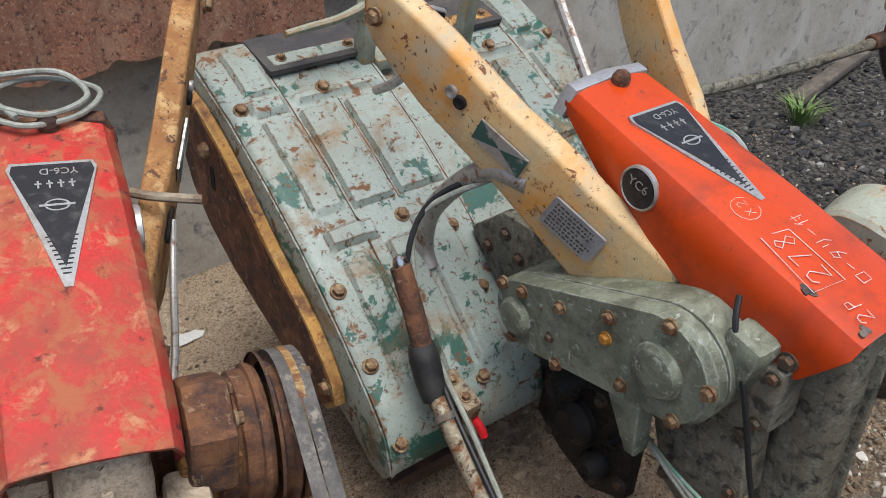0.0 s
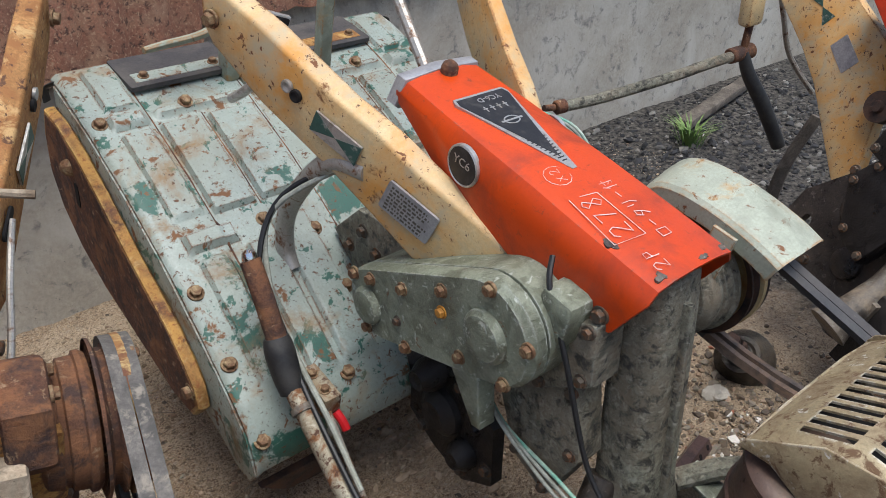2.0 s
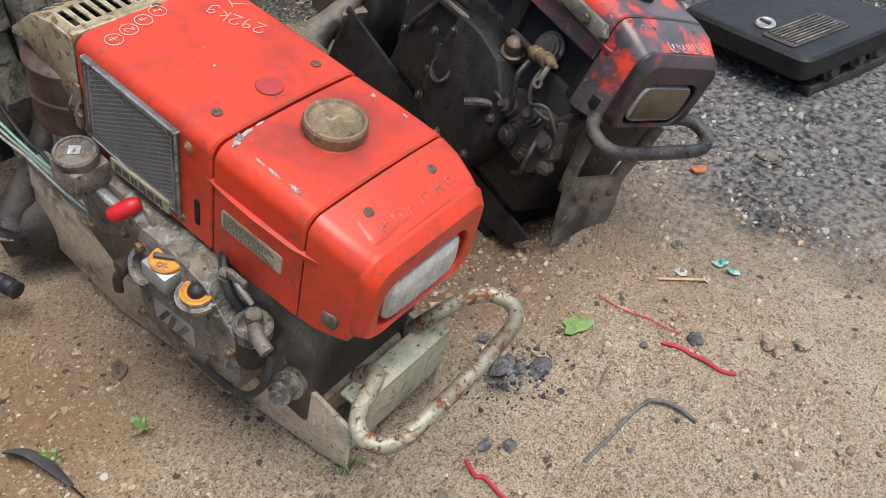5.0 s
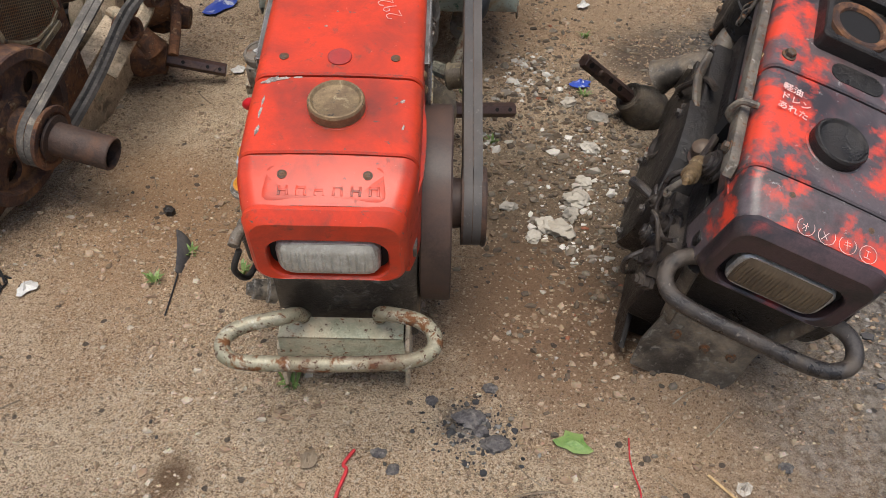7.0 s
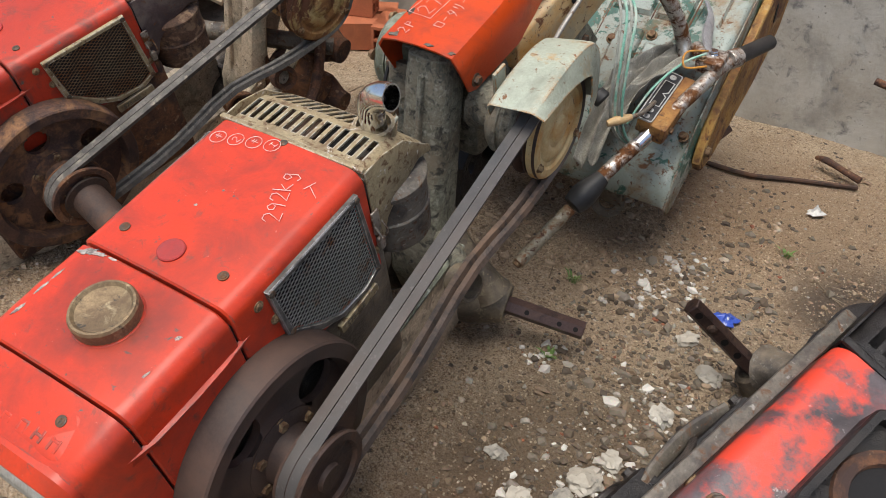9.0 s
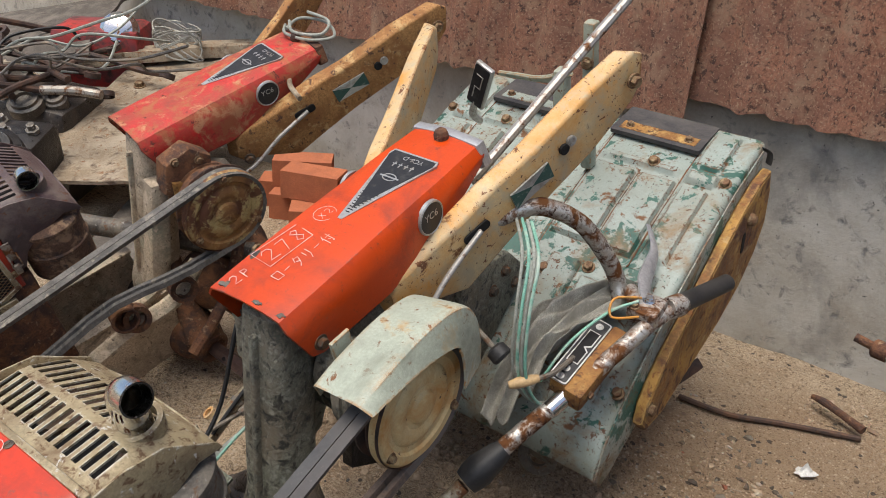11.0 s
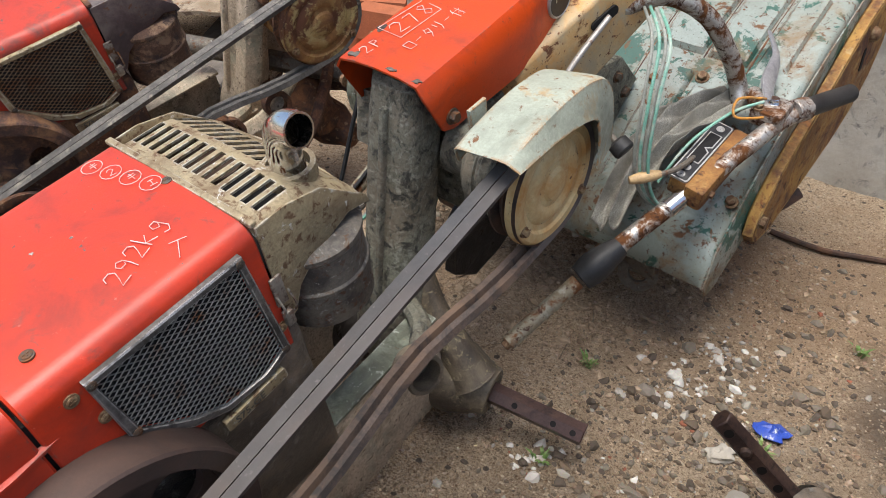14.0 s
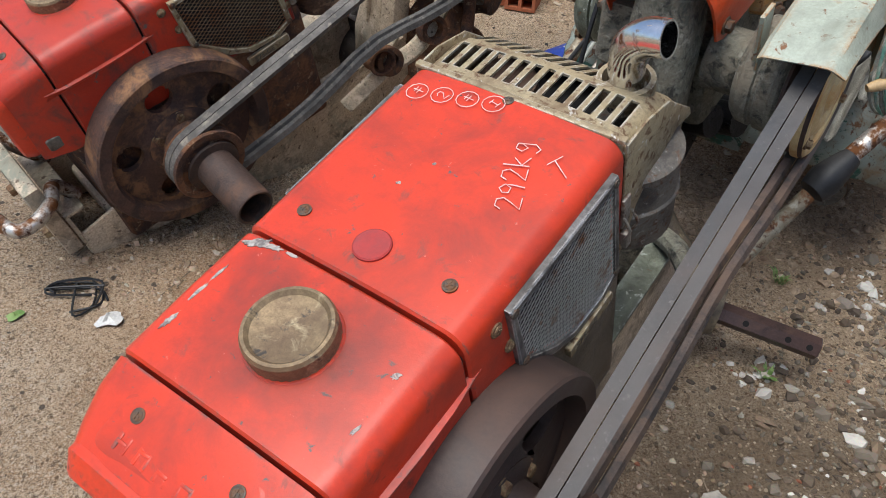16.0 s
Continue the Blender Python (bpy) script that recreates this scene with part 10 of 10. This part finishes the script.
flake("charcoal_lump", -0.455, 0.56, 0.014, grease_black, "black charcoal lump on sand", "charcoal", 13, 0.012, 0.012, 1.3, 0.004)
flake("dead_leaf", -1.19, 1.52, 0.030, wood_board, "dry brown leaf on the panel", "leaf", 15, 0.002, 0.33, 1.8)


def cord(x0, y0, x1, y1, seed, r=0.003):
    rnd = random.Random(seed)
    pts = []
    for k in range(6):
        x, y = x0 + (x1 - x0) * k / 5 + rnd.uniform(-0.006, 0.006), y0 + (y1 - y0) * k / 5 + rnd.uniform(-0.006, 0.006)
        pts.append((x, y, gz(x, y) + 0.005))
    bm = bmesh.new()
    tube(bm, pts, r, 6, 4)
    return bm


for k, (a, b, c, d, r) in enumerate(((0.474, -0.053, 0.478, -0.215, 0.0014), (0.444, -0.206, 0.448, -0.334, 0.0034), (0.018, -0.085, 0.001, -0.178, 0.0032))):
    tagged(part("string", cord(a, b, c, d, k, r), red_cord, None), "short piece of faded red cord", "cord", "red cord pieces")
bm = bmesh.new()
for k in range(4):
    a = V(-0.76, 0.30, 0.012)
    tube(bm, [a + V(0.05 * math.cos(k + t * 1.3), 0.04 * math.sin(k * 2 + t * 1.7), 0.008 * math.sin(t + k)) for t in range(5)], 0.0022, 6, 5)
tagged(part("wire_tangle", bm, cable_black, None), "small tangle of black wire on sand", "wire")


teal_plastic = material("teal_plastic", [(0.085, 0.27, 0.215), ((0.5, 0.56, 0.52), 60, 0.36, 0.2, 0.7)], rough=0.35, bump=0.2)
clear_plastic = material("clear_dull_plastic", [(0.50, 0.46, 0.40), ((0.30, 0.24, 0.18), 90, 0.45, 0.2, 0.9)], rough=0.25, bump=0.3)
flake("plastic_scrap", 0.722, -0.191, 0.013, teal_plastic, "crumpled teal plastic scrap on sand", "scrap", 31, 0.001, 0.006, 1.7, 0.010)
flake("plastic_scrap", 0.713, -0.224, 0.009, teal_plastic, "small teal plastic scrap on sand", "scrap", 32, 0.001, 0.006, 2.0, 0.008)
flake("plastic_scrap", 0.647, -0.140, 0.012, clear_plastic, "clear crumpled plastic scrap on sand", "scrap", 41, 0.001, 0.006, 1.6, 0.012)
flake("plastic_scrap", 0.655, -0.190, 0.010, clear_plastic, "clear crumpled plastic scrap on sand", "scrap", 42, 0.001, 0.006, 1.4, 0.012)
bm = bmesh.new()
tube(bm, [(0.594, -0.119, gz(0.594, -0.119) + 0.006), (0.62, -0.152, gz(0.62, -0.152) + 0.006), (0.649, -0.190, gz(0.649, -0.190) + 0.006)], 0.0026, 7, 2)
tagged(part("stick", bm, wood_knob, None), "thin pale wooden stick on sand", "stick")
bm = bmesh.new()
tube(bm, [(0.348, -0.155, gz(0.348, -0.155) + 0.006), (0.310, -0.160, gz(0.31, -0.16) + 0.010), (0.265, -0.173, gz(0.265, -0.173) + 0.006)], 0.0045, 6, 3, flat=0.35, radii=[0.0015, 0.0050, 0.0020])
tagged(part("dry_blade", bm, wood_board, None), "dry curled straw blade on sand", "straw")
hose_line = [(0.138, -0.223, 0.0), (0.172, -0.228, 0.003), (0.206, -0.234, 0.004), (0.253, -0.235, 0.004), (0.292, -0.243, 0.006), (0.308, -0.253, 0.007), (0.320, -0.285, 0.007), (0.315, -0.326, 0.003)]
bm = bmesh.new()
tube(bm, [(a, b, gz(a, b) + c) for a, b, c in hose_line], 0.0034, 8, 3)
tagged(part("cable_piece", bm, belt_dusty, None), "half-buried curved grey cable piece", "cable")


def lump(name, x, y, size, mat, label, category, seed, flatness=0.6):
    rnd = random.Random(seed)
    off = V(rnd.uniform(0, 50), rnd.uniform(0, 50), 0)
    ax, ay = rnd.uniform(0.8, 1.35), rnd.uniform(0.75, 1.0)
    bm = bmesh.new()
    bmesh.ops.create_icosphere(bm, subdivisions=3, radius=1.0)
    for v in bm.verts:
        k = 1 + 0.45 * noise.noise(v.co * 1.3 + off) + 0.22 * noise.noise(v.co * 3.5 + off)
        v.co = V(x + v.co.x * k * size * ax, y + v.co.y * k * size * ay, gz(x, y) + size * flatness * (0.45 + v.co.z * k))
    return tagged(part(name, bm, mat, None), label, category)


slag = material("grey_slag", [(0.125, 0.115, 0.115), ((0.25, 0.225, 0.20), 40, 0.35, 0.2, 0.9), ((0.05, 0.045, 0.05), 70, 0.3, 0.2, 0.9)], rough=0.9, bump=0.6, grain=0.3)
soil_clod = material("dry_soil_clod", [(0.44, 0.34, 0.235), ((0.27, 0.195, 0.13), 50, 0.4, 0.2, 0.9)], rough=0.95, bump=0.6, grain=0.3)
for k, (a, b, r) in enumerate(((0.487, -0.244, 0.017), (0.728, -0.096, 0.011), (0.251, 0.051, 0.012), (0.150, 0.024, 0.011), (0.214, -0.013, 0.022), (0.256, -0.067, 0.020), (0.089, -0.116, 0.011), (0.064, -0.085, 0.011), (0.198, -0.268, 0.006), (0.417, -0.179, 0.008), (0.232, -0.040, 0.014))):
    lump("slag_lump", a, b, r, slag, "rough grey slag lump on sand", "slag", 300 + k, 0.5)
for k, (a, b, r) in enumerate(((0.561, -0.353, 0.016), (0.545, -0.375, 0.012), (0.580, -0.342, 0.010), (0.60, -0.40, 0.014), (0.36, -0.36, 0.010))):
    lump("soil_clod", a, b, r, soil_clod, "dry crumbly tan soil clod", "clod", 340 + k, 0.7)
flake("brick_chip", 1.03, -0.007, 0.016, terracotta, "small orange brick chip on soil", "brick chip", 33, 0.006, 0.008, 1.4, 0.006)
flake("dead_leaf", -0.05, -0.10, 0.016, wood_board, "dry curled brown leaf on sand", "leaf", 34, 0.001, 0.006, 1.4, 0.010)

rnd = random.Random(77)
bm = bmesh.new()
for k in range(110):
    x, y = rnd.uniform(-0.9, 1.3), rnd.uniform(-0.6, 2.1)
    a = rnd.uniform(0, 6.283)
    ln = rnd.uniform(0.015, 0.055)
    pts = []
    for q in (-1, 0, 1):
        px, py = x + q * ln * math.cos(a) + rnd.uniform(-0.004, 0.004), y + q * ln * math.sin(a) + rnd.uniform(-0.004, 0.004)
        pts.append(V(px, py, gz(px, py) + 0.0015))
    tube(bm, pts, rnd.uniform(0.0006, 0.0015), 5, 2)
tagged(part("twigs", bm, wood_board, None), "dry straw and thin twigs on soil", "twigs", kind="stuff")


def tuft(x, y, h, n, seed, wide=0.02):
    rnd = random.Random(seed)
    bm = bmesh.new()
    for k in range(n):
        a = rnd.uniform(0, 6.283)
        d = V(math.cos(a), math.sin(a), 0)
        hh = h * rnd.uniform(0.5, 1.1)
        b = V(x, y, gz(x, y) - 0.003) + d * rnd.uniform(0, wide)
        side = V(-d.y, d.x, 0) * 0.0022
        p = [b, b + d * hh * 0.25 + V(0, 0, hh * 0.6), b + d * hh * 0.7 + V(0, 0, hh * 0.8)]
        vs = [bm.verts.new(q) for q in (p[0] - side, p[0] + side, p[1] + side * 1.3, p[1] - side * 1.3, p[2])]
        bm.faces.new((vs[0], vs[1], vs[2], vs[3]))
        bm.faces.new((vs[3], vs[2], vs[4]))
    return tagged(part("grass_tuft", bm, leaf_green, None, smooth=0), "small green weed tuft in the soil", "grass", "weed tufts", "stuff")


tuft(1.73, 1.90, 0.11, 90, 1, 0.05)
for k, (x, y, h) in enumerate(((0.214, 1.144, 0.025), (0.281, 0.876, 0.03), (0.60, 1.56, 0.03), (-0.10, 0.30, 0.04), (-0.25, 0.36, 0.03), (-0.37, 0.42, 0.025), (0.55, 1.16, 0.025), (-0.10, 0.06, 0.05), (-0.42, 0.33, 0.03), (-0.42, 1.35, 0.03))):
    tuft(x, y, h, 14, 30 + k, 0.012)
wood = bmesh.new()
box(wood, (-0.35, -0.03, 0), (0.35, 0.03, 0.035), 0.008, pose(2.15, 2.06, 0.01, 0, 0, 12))
tagged(part("wood_plank", wood, dark_wood, None), "weathered grey plank by the wall", "plank")


# ---- rubble and grit ----
def scatter(name, count, spot, size, mat, label, seed):
    rnd = random.Random(seed)
    t = (1 + 5 ** 0.5) / 2
    ico = [Vector(p).normalized() for p in ((-1, t, 0), (1, t, 0), (-1, -t, 0), (1, -t, 0), (0, -1, t), (0, 1, t), (0, -1, -t), (0, 1, -t), (t, 0, -1), (t, 0, 1), (-t, 0, -1), (-t, 0, 1))]
    tri = ((0, 11, 5), (0, 5, 1), (0, 1, 7), (0, 7, 10), (0, 10, 11), (1, 5, 9), (5, 11, 4), (11, 10, 2), (10, 7, 6), (7, 1, 8), (3, 9, 4), (3, 4, 2), (3, 2, 6), (3, 6, 8), (3, 8, 9), (4, 9, 5), (2, 4, 11), (6, 2, 10), (8, 6, 7), (9, 8, 1))
    verts, faces = [], []
    while count > 0:
        x, y, ok = spot(rnd)
        if not ok:
            continue
        count -= 1
        r = size(rnd)
        e = Euler((rnd.uniform(0, 6), rnd.uniform(0, 6), rnd.uniform(0, 6))).to_matrix()
        sc = V(rnd.uniform(0.6, 1.5), rnd.uniform(0.6, 1.2), rnd.uniform(0.55, 1.0))
        o = V(x, y, gz(x, y) + r * 0.15)
        k = len(verts)
        for q in ico:
            w = e @ (q * rnd.uniform(0.55, 1.25))
            verts.append(o + V(w.x * sc.x, w.y * sc.y, w.z * sc.z) * r)
        faces += [(a + k, b + k, c + k) for a, b, c in tri]
    me = bpy.data.meshes.new(name)
    me.from_pydata(verts, [], faces)
    me.materials.append(mat)
    return tagged(new(name, me), label, "rubble", kind="stuff")


def stone_material(name, stops):
    m = bpy.data.materials.new(name)
    m.use_nodes = True
    nt = m.node_tree
    g = nt.nodes.new("ShaderNodeNewGeometry")
    cr = nt.nodes.new("ShaderNodeValToRGB")
    cr.color_ramp.interpolation = "CONSTANT"
    while len(cr.color_ramp.elements) < len(stops):
        cr.color_ramp.elements.new(0.5)
    for el, (pos, col) in zip(cr.color_ramp.elements, stops):
        el.position, el.color = pos, (*col, 1)
    nt.links.new(g.outputs["Random Per Island"], cr.inputs[0])
    nz = nt.nodes.new("ShaderNodeTexNoise")
    nz.inputs["Scale"].default_value = 180
    mx = nt.nodes.new("ShaderNodeMix")
    mx.data_type = "RGBA"
    mx.blend_type = "MULTIPLY"
    mx.inputs["Factor"].default_value = 0.5
    nt.links.new(cr.outputs[0], mx.inputs["A"])
    nt.links.new(nz.outputs["Color"], mx.inputs["B"])
    nt.links.new(mx.outputs["Result"], nt.nodes["Principled BSDF"].inputs["Base Color"])
    nt.nodes["Principled BSDF"].inputs["Roughness"].default_value = 0.9
    return m


rubble_mix = stone_material("rubble_mix", [(0.0, (0.20, 0.165, 0.125)), (0.3, (0.13, 0.095, 0.065)), (0.55, (0.40, 0.36, 0.30)), (0.60, (0.10, 0.075, 0.055)), (0.8, (0.22, 0.155, 0.10)), (0.97, (0.30, 0.11, 0.06))])
ash_mix = stone_material("ash_mix", [(0.0, (0.035, 0.035, 0.038)), (0.4, (0.085, 0.08, 0.075)), (0.65, (0.018, 0.018, 0.02)), (0.85, (0.22, 0.21, 0.19)), (0.95, (0.36, 0.34, 0.31))])
pale_ash = stone_material("pale_ash_mix", [(0.0, (0.30, 0.28, 0.26)), (0.35, (0.44, 0.41, 0.37)), (0.6, (0.09, 0.085, 0.085)), (0.75, (0.22, 0.19, 0.16)), (0.95, (0.55, 0.52, 0.48))])
grit_mix = stone_material("grit_mix", [(0.0, (0.62, 0.47, 0.31)), (0.28, (0.24, 0.165, 0.11)), (0.45, (0.32, 0.23, 0.155)), (0.65, (0.58, 0.46, 0.33)), (0.93, (0.07, 0.058, 0.05))])


def strip_spot(rnd):
    x, y = rnd.gauss(0.49, 0.15), rnd.gauss(0.88, 0.38)
    return x, y, 0.16 < x < 1.0 and -0.2 < y < 1.9 and not (x > 0.6 + 0.3 * y and y < 0.5)


def ash_spot(rnd):
    x, y = rnd.uniform(0.45, 3.0), rnd.uniform(1.15, 2.2)
    return x, y, 0.5 * noise.noise(V(x * 1.6, y * 1.6, 9)) + x > 1.02


def ash_spot_2(rnd):
    x, y = rnd.uniform(0.9, 2.6), rnd.uniform(-0.8, 1.3)
    return x, y, x > 0.85 + 0.25 * (y + 0.2)


def any_spot(rnd):
    x, y = rnd.uniform(-1.3, 1.6), rnd.uniform(-0.9, 2.2)
    return x, y, noise.noise(V(x * 2.3, y * 2.3, 5)) > -0.12 and not (0.2 < x < 0.72 and 0.3 < y < 1.25)


scatter("rubble", 4200, strip_spot, lambda r: min(0.015, 0.0014 + r.expovariate(1 / 0.0026)), rubble_mix, "grey and white broken rubble on soil", 1)
scatter("cinders", 3600, ash_spot, lambda r: min(0.018, 0.003 + r.expovariate(1 / 0.004)), ash_mix, "black cinders and ash gravel", 2)
scatter("cinders", 3000, ash_spot_2, lambda r: min(0.014, 0.002 + r.expovariate(1 / 0.0028)), pale_ash, "black cinders and ash gravel", 3)
scatter("grit", 24000, any_spot, lambda r: min(0.0055, 0.0008 + r.expovariate(1 / 0.0008)), grit_mix, "loose sandy grit", 4)


def crumb_spot(rnd):
    x, y = rnd.uniform(-1.0, 1.2), rnd.uniform(-0.7, 2.15)
    return x, y, noise.noise(V(x * 3.1, y * 3.1, 12)) + 0.35 * noise.noise(V(x * 11, y * 11, 3)) > 0.0 and not (0.2 < x < 0.72 and 0.3 < y < 1.25 and (int(x * 1e5) % 3))


crumb = stone_material("soil_crumb_mix", [(0.0, (0.34, 0.235, 0.150)), (0.35, (0.44, 0.325, 0.220)), (0.7, (0.25, 0.170, 0.108)), (0.9, (0.50, 0.42, 0.32))])
scatter("soil_crumbs", 16000, crumb_spot, lambda r: min(0.010, 0.0012 + r.expovariate(1 / 0.0017)), crumb, "loose sandy soil crumbs", 15)


def burnt_spot(rnd):
    x, y = rnd.gauss(0.217, 0.035), rnd.gauss(-0.035, 0.035)
    return x, y, True


scatter("burnt_crumbs", 420, burnt_spot, lambda r: min(0.008, 0.0008 + r.expovariate(1 / 0.0015)), ash_mix, "burnt black crumbs and grey ash on sand", 8)


white_shards = stone_material("white_shard_mix", [(0.0, (0.62, 0.58, 0.52)), (0.4, (0.46, 0.42, 0.36)), (0.65, (0.72, 0.69, 0.63)), (0.9, (0.26, 0.22, 0.18))])
HEAPS = ((0.484, 0.643, 0.035), (0.41, 0.54, 0.03), (0.552, 0.857, 0.06), (0.467, 0.455, 0.025), (0.585, 0.507, 0.02), (0.696, 0.862, 0.04), (0.412, 1.352, 0.035), (0.364, 1.192, 0.04), (0.407, 1.211, 0.05), (0.50, 0.95, 0.08), (0.57, 0.70, 0.07), (0.275, 0.883, 0.02))


def shard_spot(rnd):
    cx, cy, r = HEAPS[rnd.randrange(len(HEAPS))]
    return rnd.gauss(cx, r), rnd.gauss(cy, r), True


scatter("plaster_shards", 520, shard_spot, lambda r: min(0.016, 0.0022 + r.expovariate(1 / 0.0032)), white_shards, "white and grey broken plaster shards on damp soil", 23)


# ---- soil clods under the rotary ----
def clod_spot(rnd):
    x, y = rnd.gauss(-0.02, 0.2), rnd.gauss(1.28, 0.12)
    return x, y, abs(x) < 0.42 and 1.0 < y < 1.6


clod = material("dark_clod", [(0.32, 0.23, 0.155), ((0.40, 0.30, 0.205), 20, 0.4, 0.3, 0.95)], rough=0.95, bump=0.6, grain=0.25)
scatter("soil_clods", 700, clod_spot, lambda r: min(0.012, 0.002 + r.expovariate(1 / 0.003)), clod, "dark loose soil clods under the rotary", 6)
for k, (x, y, r) in enumerate(((0.39, 0.542, 0.022), (0.469, 0.632, 0.026), (0.419, 0.522, 0.028), (0.491, 0.702, 0.020), (0.311, 0.604, 0.016), (0.45, 0.58, 0.020), (1.165, -0.114, 0.026), (0.36, 0.50, 0.018), (0.53, 0.86, 0.022), (0.57, 1.02, 0.024), (0.50, 1.10, 0.02))):
    rnd = random.Random(90 + k)
    bm = bmesh.new()
    bmesh.ops.create_icosphere(bm, subdivisions=3, radius=1.0)
    for vv in bm.verts:
        nn = 1 + 0.45 * noise.noise(vv.co * 1.6 + V(k, 0, 0)) + 0.28 * noise.noise(vv.co * 4 + V(k, 3, 0)) + 0.14 * noise.noise(vv.co * 9 + V(k, 7, 0))
        vv.co = V(vv.co.x * 1.2, vv.co.y * 0.9, vv.co.z * 0.6) * nn * r
    bmesh.ops.rotate(bm, cent=(0, 0, 0), matrix=Matrix.Rotation(rnd.uniform(0, 6), 3, "Z"), verts=bm.verts)
    ob = tagged(part("stone", bm, plaster if k != 6 else sooty_steel, None), "broken grey rubble stone on soil", "stone", "rubble stones")
    ob.location = (x, y, gz(x, y) + r * 0.3)
